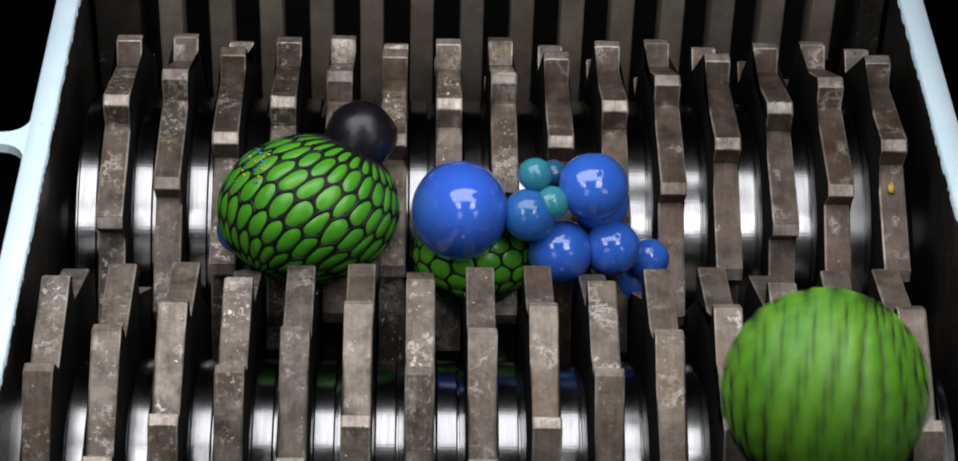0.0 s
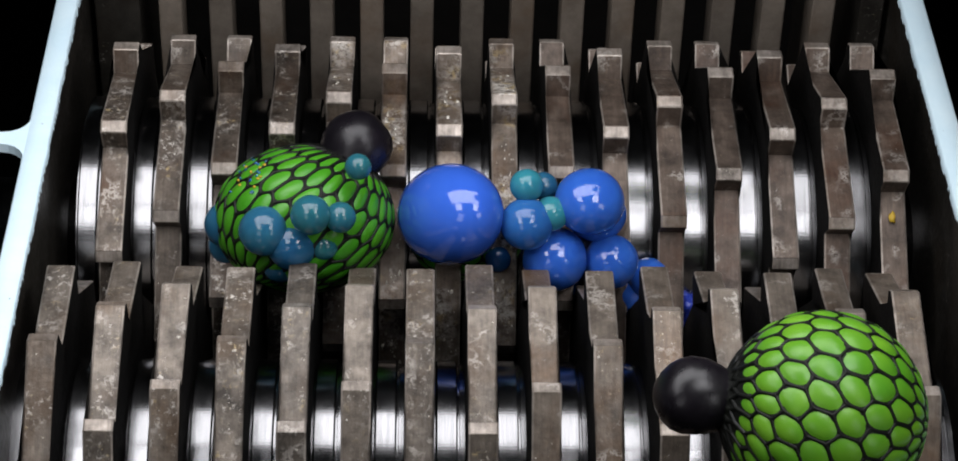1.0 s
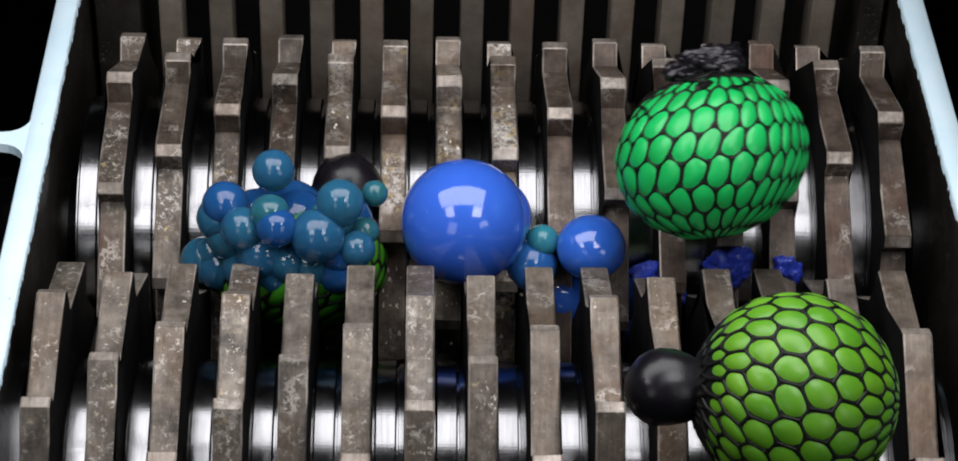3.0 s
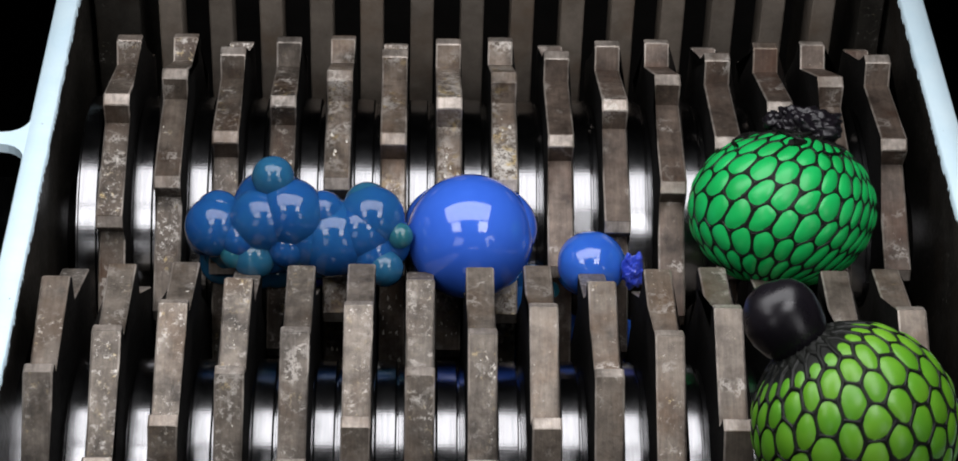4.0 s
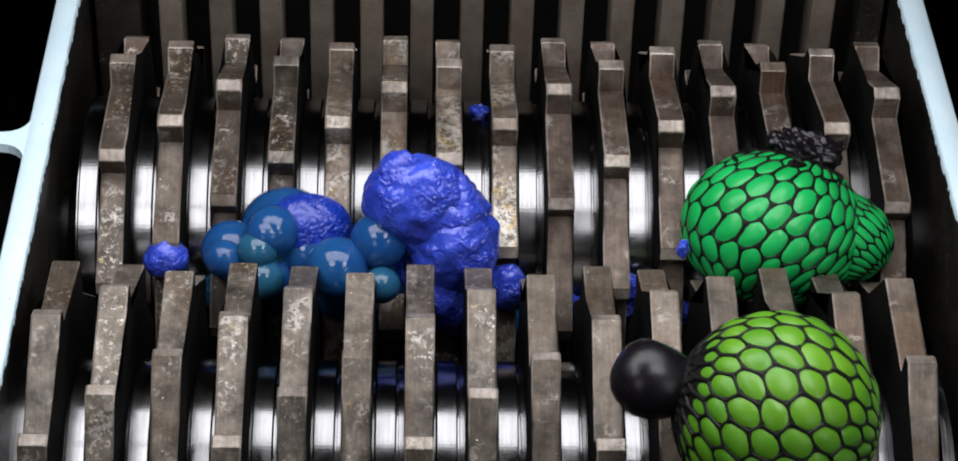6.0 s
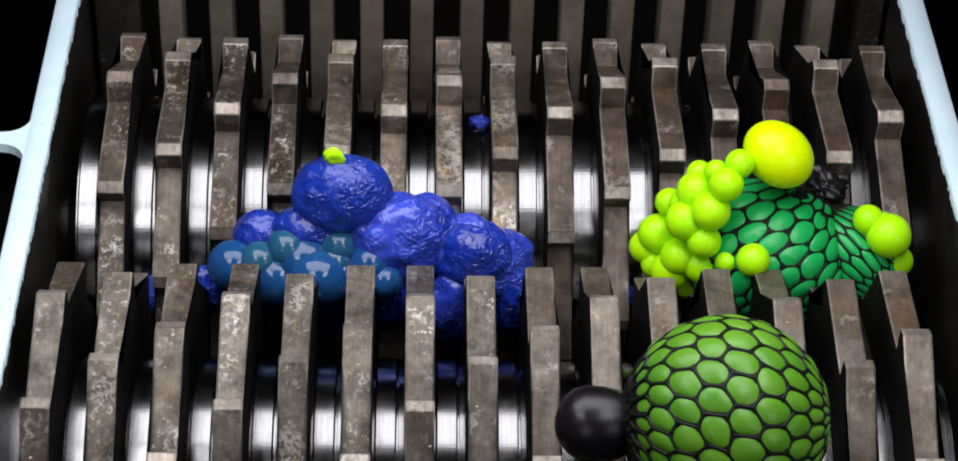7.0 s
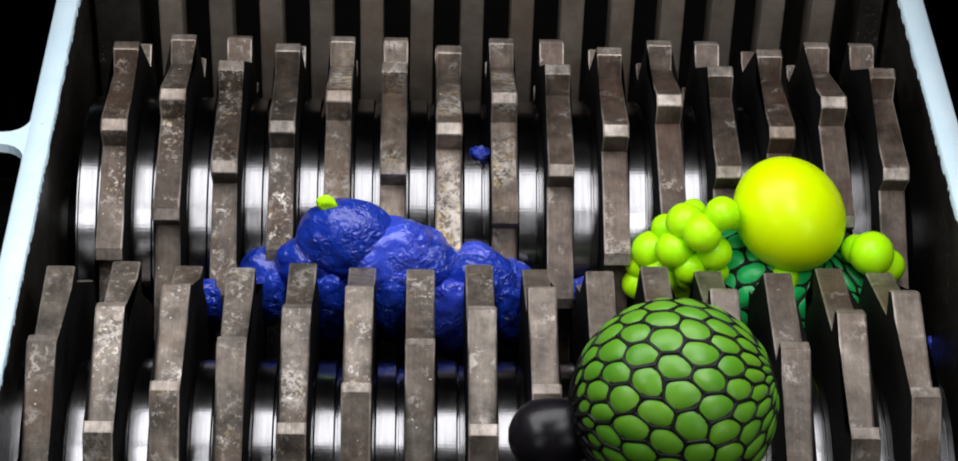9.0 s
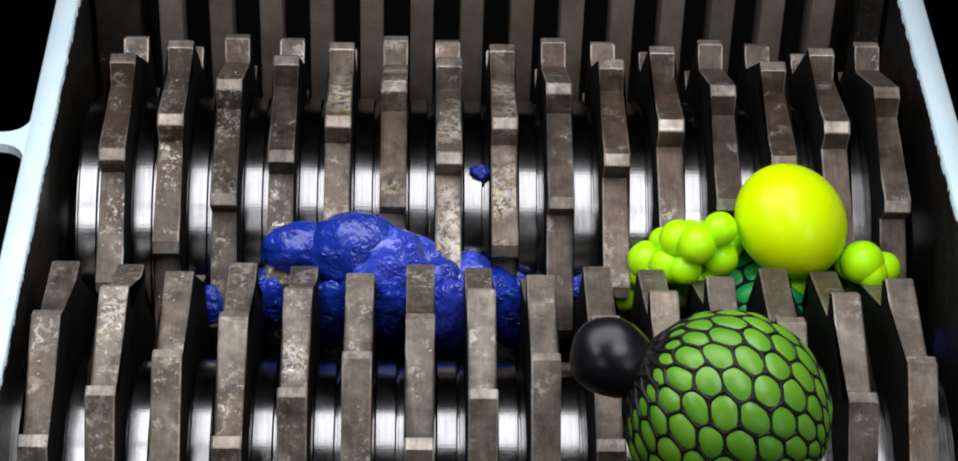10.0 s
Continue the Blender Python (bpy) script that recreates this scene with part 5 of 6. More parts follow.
    walk(slime_parts[3], slid((0, 0.0159, 0.0391, -0.0211), (1, 0.0147, 0.0391, -0.0211), (2.5, 0.0185, 0.0353, -0.0165), (3.8, 0.0199, 0.0157, -0.001), (4.4, 0.0196, 0.0031, 0.0104), (4.5, -0.0062, 0.0016, 0.0403), (4.6, -0.0023, 0.0016, 0.0385), (5, 0.0007, 0, 0.033), (5.5, 0.0016, 0, 0.0287), (5.7, 0.002, 0, 0.0277), (6.8, 0.0075, -0.0016, 0.0153), (7.3, 0.0071, -0.0016, 0.0131), (8, 0.0065, -0.0016, 0.0086), (9, 0.0066, -0.0031, 0.0004), (10, 0.0071, -0.0023, -0.0076)))
    walk(slime_parts[4], slid((0, 0.0194, 0.039, -0.0268), (1, 0.0183, 0.039, -0.0268), (2.5, 0.0221, 0.0351, -0.0222), (3.8, 0.0233, 0.0156, -0.0066), (4.4, 0.023, 0.0031, 0.0048), (4.5, 0.018, -0.0077, -0.0005), (5.5, 0.0176, -0.0077, -0.0076), (6.8, 0.0172, -0.0153, -0.0083), (10, 0.0172, -0.0198, -0.0102)))
    walk(slime_parts[5], slid((0, 0.024, 0.039, -0.0253), (1, 0.0228, 0.039, -0.0253), (2.5, 0.0266, 0.0351, -0.0207), (3.8, 0.0278, 0.0156, -0.0051), (4.4, 0.0273, 0.0031, 0.0063), (4.5, 0.0292, -0.0047, 0.0125), (4.7, 0.0305, -0.0047, 0.0056), (5.5, 0.0363, -0.0077, -0.0011), (7.5, 0.0382, -0.0061, -0.0207), (10, 0.0383, -0.0061, -0.0216)))
    walk(slime_parts[6], slid((0, 0.0169, 0.0392, -0.0168), (1, 0.0158, 0.0392, -0.0168), (2.5, 0.0196, 0.0354, -0.0122), (3.8, 0.0209, 0.0157, 0.0033), (4.4, 0.0206, 0.0031, 0.0145), (4.5, -0.0045, 0, 0.0599), (4.7, -0.0045, 0, 0.0578), (5, -0.0036, 0, 0.0526), (5.5, -0.0019, -0.0032, 0.0492), (5.7, -0.0015, -0.0032, 0.0471), (6.3, -0.001, 0, 0.0303), (6.8, -0.0011, 0, 0.0162), (10, -0.0043, 0, -0.0029)))
    walk(slime_parts[7], slid((0, 0.0205, 0.0391, -0.0225), (1, 0.0193, 0.0391, -0.0225), (2.5, 0.0231, 0.0352, -0.0179), (3.8, 0.0244, 0.0157, -0.0023), (4.4, 0.024, 0.0031, 0.009), (4.5, 0.0193, -0.0095, 0.0384), (5, 0.0191, -0.0095, 0.0285), (5.5, 0.0182, -0.011, 0.0179), (5.7, 0.0183, -0.0109, 0.0168), (6.8, 0.0235, -0.0031, 0.0062), (10, 0.0232, -0.0015, -0.0098)))
    walk(slime_parts[8], slid((0, 0.0193, 0.0391, -0.0211), (1, 0.0182, 0.0391, -0.0211), (2.5, 0.0219, 0.0353, -0.0165), (3.8, 0.0232, 0.0157, -0.0009), (4.4, 0.0228, 0.0031, 0.0104), (4.5, 0.0073, -0.0095, 0.0372), (5, 0.0067, -0.0095, 0.031), (5.5, 0.0068, -0.0103, 0.0297), (5.7, 0.0068, -0.0095, 0.028), (6.8, 0.0087, 0, 0.0113), (10, 0.0066, 0, -0.0041)))
    walk(slime_parts[9], slid((0, 0.0193, 0.0392, -0.0196), (1, 0.0181, 0.0392, -0.0196), (2.5, 0.0219, 0.0353, -0.015), (3.8, 0.0232, 0.0157, 0.0005), (4.4, 0.0228, 0.0031, 0.0118), (4.5, 0.0112, 0, 0.0596), (5, 0.0107, -0.0032, 0.0515), (5.5, 0.0129, -0.0048, 0.0443), (5.7, 0.0134, -0.0048, 0.0427), (6.8, 0.0217, 0, 0.0101), (10, 0.0221, 0, -0.0068)))
    walk(slime_parts[10], slid((0, -0.035, 0.0047, 0.0084), (2.5, -0.0372, 0.0047, 0.0042), (5.7, -0.0393, 0.0031, 0.0054), (6.3, -0.0281, 0, 0.0232), (6.8, -0.0214, -0.0032, 0.033), (7.5, -0.0219, -0.0032, 0.0314), (8.5, -0.0205, -0.0042, 0.0186), (9, -0.0202, -0.0047, 0.0147), (10, -0.0173, -0.0047, 0.0086)))
    walk(slime_parts[11], slid((0, -0.035, 0.0047, 0.0084), (2.5, -0.0372, 0.0047, 0.0042), (5.7, -0.0505, 0.0031, -0.0031), (6.8, -0.0492, -0.0031, 0.0136), (7.5, -0.0501, -0.0031, 0.0122), (9, -0.048, -0.0031, -0.0032), (10, -0.0461, -0.0015, -0.0135)))
    walk(slime_parts[12], slid((0, -0.035, 0.0047, 0.0084), (2.5, -0.0372, 0.0047, 0.0042), (5.7, -0.0329, 0.0031, -0.0029), (6.8, -0.0318, -0.0063, 0.019), (7.5, -0.0305, -0.0063, 0.0174), (9, -0.0303, -0.0062, 0.0052), (10, -0.0351, -0.0031, 0.0082)))
    walk(slime_parts[13], slid((0, -0.035, 0.0047, 0.0084), (2.5, -0.0372, 0.0047, 0.0042), (5.7, -0.0154, 0.0031, -0.0027), (6.8, -0.0086, -0.0062, 0.0063), (7.5, -0.0097, -0.0062, 0.0049), (9, -0.013, -0.0062, -0.0036), (10, -0.0152, -0.0062, -0.0093)))
    walk(slime_parts[14], slid((0, -0.035, 0.0047, 0.0084), (2.5, -0.0372, 0.0047, 0.0042), (5.7, -0.0264, 0.0031, -0.0057), (6.8, -0.0263, -0.0123, -0.0072), (9, -0.0261, -0.0184, -0.0063), (10, -0.0261, -0.0198, -0.0079)))
    walk(slime_parts[15], slid((0, -0.035, 0.0047, 0.0084), (2.5, -0.0372, 0.0047, 0.0042), (5.7, -0.0132, 0.0031, -0.0055), (6.8, -0.0046, -0.0138, -0.0056), (9, -0.0045, -0.0184, -0.006), (10, -0.0045, -0.0199, -0.0076)))
    walk(slime_parts[16], slid((0, -0.035, 0.0047, 0.0084), (2.5, -0.0372, 0.0047, 0.0042), (5.7, -0.0571, 0.0031, -0.0032), (6.8, -0.0694, -0.0092, -0.0046), (10, -0.0695, -0.0122, -0.012)))
    walk(slime_parts[17], slid((0, -0.035, 0.0047, 0.0084), (2.5, -0.0372, 0.0047, 0.0042), (5.7, -0.0483, 0.0031, -0.0031), (6.8, -0.0479, -0.0123, -0.0018), (10, -0.0479, -0.0153, -0.0077)))
    walk(slime_parts[18], slid((0, -0.0394, 0.0047, 0.007), (2.5, -0.0525, 0.0047, 0.004), (4.6, -0.0697, 0.0016, 0.0063), (5, -0.0778, -0.0031, 0.0093), (5.5, -0.0825, -0.0047, 0.0088), (5.7, -0.083, -0.0047, 0.0077), (6.8, -0.0875, 0, -0.0124), (10, -0.09, 0.0075, -0.0451)))
    walk(slime_parts[19], slid((0, -0.035, 0.0047, 0.0084), (2.5, -0.0372, 0.0047, 0.0042), (5.7, 0.0088, 0.0031, -0.0052), (6.8, 0.0385, -0.0138, -0.0079), (10, 0.0385, -0.0183, -0.0098)))
    walk(slime_parts[20], slid((0, -0.035, 0.0047, 0.0084), (2.5, -0.0372, 0.0047, 0.0042), (5.7, -0.0044, 0.0031, -0.0026), (6.8, 0.0242, -0.0094, 0.0118), (7.3, 0.0247, -0.0093, 0.0101), (8, 0.0252, -0.0093, 0.0057), (9, 0.0267, -0.01, -0.0016), (10, 0.0286, -0.0084, -0.0097)))
    walk(slime_parts[21], slid((0, -0.035, 0.0047, 0.0084), (2.5, -0.0372, 0.0047, 0.0042), (5.7, -0.0088, 0.0031, -0.0026), (6.8, 0.0069, -0.0055, 0.0195), (7.3, 0.0069, -0.0055, 0.0184), (8, 0.0069, -0.0063, 0.0157), (9, 0.0074, -0.0085, 0.0059), (10, 0.0106, -0.0069, -0.0035)))
    walk(lime_parts[0], slid((0, -0.018, 0.0053, 0.2034), (1.9, -0.0186, 0.0053, 0.1992), (2.3, -0.0299, -0.0101, 0.1384), (2.4, -0.0451, -0.01, 0.1182), (2.5, -0.052, -0.01, 0.1133), (2.6, -0.0466, -0.0097, 0.0784), (2.7, -0.0413, -0.0095, 0.0404), (3, -0.031, -0.0096, 0.0572), (3.4, -0.0106, -0.0016, 0.0396), (3.8, -0.0016, 0.0047, 0.0227), (5.7, -0.0224, 0.0039, 0.0166), (6.3, -0.0347, -0.0016, 0.0213), (6.8, -0.0461, -0.0031, 0.0189), (7.5, -0.0465, -0.0033, 0.0168), (9, -0.0483, -0.0041, 0.0109), (10, -0.0495, -0.0047, 0.007)))
    walk(lime_parts[1], slid((0, -0.018, 0.0053, 0.2034), (1.9, -0.0186, 0.0053, 0.1992), (2.3, -0.0299, -0.0101, 0.1384), (2.4, -0.0451, -0.01, 0.1182), (2.5, -0.052, -0.01, 0.1133), (2.6, -0.0466, -0.0097, 0.0784), (2.7, -0.0413, -0.0095, 0.0404), (3, -0.031, -0.0096, 0.0572), (3.4, -0.0106, -0.0016, 0.0396), (3.8, -0.0016, 0.0047, 0.0227), (5.7, -0.0166, 0.0039, 0.0214), (6.3, -0.0261, -0.0032, 0.0342), (6.8, -0.0344, -0.0063, 0.04), (7.5, -0.035, -0.0067, 0.037), (9, -0.0377, -0.0083, 0.0272), (10, -0.0396, -0.0094, 0.0206)))
    walk(lime_parts[2], slid((0, -0.018, 0.0053, 0.2034), (1.9, -0.0186, 0.0053, 0.1992), (2.3, -0.0299, -0.0101, 0.1384), (2.4, -0.0451, -0.01, 0.1182), (2.5, -0.052, -0.01, 0.1133), (2.6, -0.0466, -0.0097, 0.0784), (2.7, -0.0413, -0.0095, 0.0404), (3, -0.031, -0.0096, 0.0572), (3.4, -0.0106, -0.0016, 0.0396), (3.8, -0.0016, 0.0047, 0.0227), (5.7, -0.0209, 0.0039, 0.02), (6.3, -0.0323, 0, 0.0285), (6.8, -0.0428, 0, 0.0299), (7.5, -0.0429, -0.0002, 0.0272), (9, -0.0436, -0.001, 0.0188), (10, -0.0441, -0.0016, 0.0133)))
    walk(lime_parts[3], slid((0, -0.018, 0.0053, 0.2034), (1.9, -0.0186, 0.0053, 0.1992), (2.3, -0.0299, -0.0101, 0.1384), (2.4, -0.0451, -0.01, 0.1182), (2.5, -0.052, -0.01, 0.1133), (2.6, -0.0466, -0.0097, 0.0784), (2.7, -0.0413, -0.0095, 0.0404), (3, -0.031, -0.0096, 0.0572), (3.4, -0.0106, -0.0016, 0.0396), (3.8, -0.0016, 0.0047, 0.0227), (5.7, -0.0182, 0.0039, 0.018), (6.3, -0.0288, -0.0063, 0.0283), (6.8, -0.0383, -0.0125, 0.0316), (7.5, -0.0388, -0.0125, 0.0284), (9, -0.0412, -0.0124, 0.0181), (10, -0.0428, -0.0124, 0.0111)))
    walk(lime_parts[4], slid((0, -0.018, 0.0053, 0.2034), (1.9, -0.0186, 0.0053, 0.1992), (2.3, -0.0299, -0.0101, 0.1384), (2.4, -0.0451, -0.01, 0.1182), (2.5, -0.052, -0.01, 0.1133), (2.6, -0.0466, -0.0097, 0.0784), (2.7, -0.0413, -0.0095, 0.0404), (3, -0.031, -0.0096, 0.0572), (3.4, -0.0106, -0.0016, 0.0396), (3.8, -0.0016, 0.0047, 0.0227), (5.7, -0.014, 0.0039, 0.0191), (6.3, -0.0226, -0.0078, 0.0323), (6.8, -0.03, -0.0157, 0.0384), (7.5, -0.0304, -0.0157, 0.0359), (9, -0.0325, -0.0156, 0.0283), (10, -0.0338, -0.0156, 0.0232)))
    walk(lime_parts[5], slid((0, -0.018, 0.0053, 0.2034), (1.9, -0.0186, 0.0053, 0.1992), (2.3, -0.0299, -0.0101, 0.1384), (2.4, -0.0451, -0.01, 0.1182), (2.5, -0.052, -0.01, 0.1133), (2.6, -0.0466, -0.0097, 0.0784), (2.7, -0.0413, -0.0095, 0.0404), (3, -0.031, -0.0096, 0.0572), (3.4, -0.0106, -0.0016, 0.0396), (3.8, -0.0016, 0.0047, 0.0227), (5.7, -0.012, 0.0039, 0.0221), (6.3, -0.0194, -0.0071, 0.039), (6.8, -0.0257, -0.0142, 0.0488), (7.5, -0.0257, -0.014, 0.0456), (9, -0.0259, -0.0131, 0.0348), (10, -0.026, -0.0125, 0.0276)))
    walk(lime_parts[6], slid((0, -0.018, 0.0053, 0.2034), (1.9, -0.0186, 0.0053, 0.1992), (2.3, -0.0299, -0.0101, 0.1384), (2.4, -0.0451, -0.01, 0.1182), (2.5, -0.052, -0.01, 0.1133), (2.6, -0.0466, -0.0097, 0.0784), (2.7, -0.0413, -0.0095, 0.0404), (3, -0.031, -0.0096, 0.0572), (3.4, -0.0106, -0.0016, 0.0396), (3.8, -0.0016, 0.0047, 0.0227), (5.7, -0.0135, 0.0039, 0.0236), (6.3, -0.0214, -0.004, 0.0403), (6.8, -0.0281, -0.0079, 0.0498), (7.5, -0.029, -0.007, 0.0443), (9, -0.0332, -0.0027, 0.0235), (10, -0.036, 0, 0.0093)))
    walk(lime_parts[7], slid((0, -0.018, 0.0053, 0.2034), (1.9, -0.0186, 0.0053, 0.1992), (2.3, -0.0299, -0.0101, 0.1384), (2.4, -0.0451, -0.01, 0.1182), (2.5, -0.052, -0.01, 0.1133), (2.6, -0.0466, -0.0097, 0.0784), (2.7, -0.0413, -0.0095, 0.0404), (3, -0.031, -0.0096, 0.0572), (3.4, -0.0106, -0.0016, 0.0396), (3.8, -0.0016, 0.0047, 0.0227), (5.7, -0.01, 0.0039, 0.0245), (6.3, -0.0162, -0.0047, 0.0431), (6.8, -0.0211, -0.0096, 0.0545), (7.5, -0.0209, -0.0088, 0.049), (9, -0.0205, -0.0053, 0.0278), (10, -0.0203, -0.0031, 0.0134)))
    walk(lime_parts[8], slid((0, -0.018, 0.0053, 0.2034), (1.9, -0.0186, 0.0053, 0.1992), (2.3, -0.0299, -0.0101, 0.1384), (2.4, -0.0451, -0.01, 0.1182), (2.5, -0.052, -0.01, 0.1133), (2.6, -0.0466, -0.0097, 0.0784), (2.7, -0.0413, -0.0095, 0.0404), (3, -0.031, -0.0096, 0.0572), (3.4, -0.0106, -0.0016, 0.0396), (3.8, -0.0016, 0.0047, 0.0227), (5.7, -0.015, 0.0039, 0.0156), (6.3, -0.024, -0.0086, 0.0244), (6.8, -0.0319, -0.0171, 0.0261), (7.5, -0.0309, -0.0167, 0.0241), (9, -0.0272, -0.015, 0.019), (10, -0.0247, -0.0139, 0.0157)))
    walk(lime_parts[9], slid((0, -0.018, 0.0053, 0.2034), (1.9, -0.0186, 0.0053, 0.1992), (2.3, -0.0299, -0.0101, 0.1384), (2.4, -0.0451, -0.01, 0.1182), (2.5, -0.052, -0.01, 0.1133), (2.6, -0.0466, -0.0097, 0.0784), (2.7, -0.0413, -0.0095, 0.0404), (3, -0.031, -0.0096, 0.0572), (3.4, -0.0106, -0.0016, 0.0396), (3.8, -0.0016, 0.0047, 0.0227), (5.7, -0.0189, 0.0039, 0.0141), (6.3, -0.0297, -0.0062, 0.0187), (6.8, -0.0395, -0.0124, 0.0162), (7.5, -0.0384, -0.0122, 0.0139), (9, -0.0341, -0.0113, 0.0072), (10, -0.0312, -0.0108, 0.0027)))
    walk(lime_parts[10], slid((0, -0.018, 0.0053, 0.2034), (1.9, -0.0186, 0.0053, 0.1992), (2.3, -0.0299, -0.0101, 0.1384), (2.4, -0.0451, -0.01, 0.1182), (2.5, -0.052, -0.01, 0.1133), (2.6, -0.0466, -0.0097, 0.0784), (2.7, -0.0413, -0.0095, 0.0404), (3, -0.031, -0.0096, 0.0572), (3.4, -0.0106, -0.0016, 0.0396), (3.8, -0.0016, 0.0047, 0.0227), (5.7, -0.0221, 0.0039, 0.0134), (6.3, -0.0343, -0.0031, 0.0146), (6.8, -0.0456, -0.0062, 0.0086), (7.5, -0.0468, -0.006, 0.0057), (9, -0.0524, -0.0052, -0.0034), (10, -0.0562, -0.0046, -0.0095)))
    walk(lime_parts[11], slid((0, -0.018, 0.0053, 0.2034), (1.9, -0.0186, 0.0053, 0.1992), (2.3, -0.0299, -0.0101, 0.1384), (2.4, -0.0451, -0.01, 0.1182), (2.5, -0.052, -0.01, 0.1133), (2.6, -0.0466, -0.0097, 0.0784), (2.7, -0.0413, -0.0095, 0.0404), (3, -0.031, -0.0096, 0.0572), (3.4, -0.0106, -0.0016, 0.0396), (3.8, -0.0016, 0.0047, 0.0227), (5.7, -0.0172, 0.0039, 0.011), (6.3, -0.0264, -0.0039, 0.0093), (6.8, -0.0346, -0.0077, 0.0001), (7.5, -0.0348, -0.0075, -0.0014), (9, -0.0356, -0.0067, -0.0043), (10, -0.0362, -0.0061, -0.0063)))
    walk(lime_parts[12], slid((0, -0.018, 0.0053, 0.2034), (1.9, -0.0186, 0.0053, 0.1992), (2.3, -0.0299, -0.0101, 0.1384), (2.4, -0.0451, -0.01, 0.1182), (2.5, -0.052, -0.01, 0.1133), (2.6, -0.0466, -0.0097, 0.0784), (2.7, -0.0413, -0.0095, 0.0404), (3, -0.031, -0.0096, 0.0572), (3.4, -0.0106, -0.0016, 0.0396), (3.8, -0.0016, 0.0047, 0.0227), (5.7, -0.0069, 0.0039, 0.0136), (6.3, -0.0117, -0.0124, 0.0223), (6.8, -0.0154, -0.0247, 0.0239), (7.5, -0.0129, -0.0232, 0.0205), (9, -0.0022, -0.0165, 0.009), (10, 0.005, -0.0122, 0.0013)))
    walk(lime_parts[13], slid((0, -0.018, 0.0053, 0.2034), (1.9, -0.0186, 0.0053, 0.1992), (2.3, -0.0299, -0.0101, 0.1384), (2.4, -0.0451, -0.01, 0.1182), (2.5, -0.052, -0.01, 0.1133), (2.6, -0.0466, -0.0097, 0.0784), (2.7, -0.0413, -0.0095, 0.0404), (3, -0.031, -0.0096, 0.0572), (3.4, -0.0106, -0.0016, 0.0396), (3.8, -0.0016, 0.0047, 0.0227), (5.7, -0.003, 0.0039, 0.012), (6.3, -0.0053, -0.0116, 0.0176), (6.8, -0.0064, -0.023, 0.0161), (7.5, -0.0047, -0.0213, 0.0129), (9, 0.0025, -0.014, 0.0025), (10, 0.0073, -0.0091, -0.0044)))
    walk(lime_parts[14], slid((0, -0.018, 0.0053, 0.2034), (1.9, -0.0186, 0.0053, 0.1992), (2.3, -0.0299, -0.0101, 0.1384), (2.4, -0.0451, -0.01, 0.1182), (2.5, -0.052, -0.01, 0.1133), (2.6, -0.0466, -0.0097, 0.0784), (2.7, -0.0413, -0.0095, 0.0404), (3, -0.031, -0.0096, 0.0572), (3.4, -0.0106, -0.0016, 0.0396), (3.8, -0.0016, 0.0047, 0.0227), (5.7, 0.0148, 0.0039, 0.0167), (6.3, 0.0234, -0.007, 0.0253), (6.8, 0.0332, -0.0139, 0.0268), (7.5, 0.0324, -0.0137, 0.0244), (9, 0.0284, -0.0128, 0.0176), (10, 0.0257, -0.0123, 0.013)))
    walk(lime_parts[15], slid((0, -0.018, 0.0053, 0.2034), (1.9, -0.0186, 0.0053, 0.1992), (2.3, -0.0299, -0.0101, 0.1384), (2.4, -0.0451, -0.01, 0.1182), (2.5, -0.052, -0.01, 0.1133), (2.6, -0.0466, -0.0097, 0.0784), (2.7, -0.0413, -0.0095, 0.0404), (3, -0.031, -0.0096, 0.0572), (3.4, -0.0106, -0.0016, 0.0396), (3.8, -0.0016, 0.0047, 0.0227), (5.7, 0.0163, 0.0039, 0.0139), (6.3, 0.0263, -0.0062, 0.0179), (6.8, 0.0376, -0.0122, 0.0146), (7.5, 0.0373, -0.012, 0.0132), (9, 0.0353, -0.0112, 0.0107), (10, 0.034, -0.0107, 0.0091)))
    walk(lime_parts[16], slid((0, -0.018, 0.0053, 0.2034), (1.9, -0.0186, 0.0053, 0.1992), (2.3, -0.0299, -0.0101, 0.1384), (2.4, -0.0451, -0.01, 0.1182), (2.5, -0.052, -0.01, 0.1133), (2.6, -0.0466, -0.0097, 0.0784), (2.7, -0.0413, -0.0095, 0.0404), (3, -0.031, -0.0096, 0.0572), (3.4, -0.0106, -0.0016, 0.0396), (3.8, -0.0016, 0.0047, 0.0227), (5.7, 0.0113, 0.0039, 0.0184), (6.3, 0.0182, -0.0047, 0.0279), (6.8, 0.0263, -0.0093, 0.0302), (7.5, 0.0259, -0.0093, 0.027), (9, 0.0237, -0.0092, 0.0165), (10, 0.0222, -0.0092, 0.0094)))
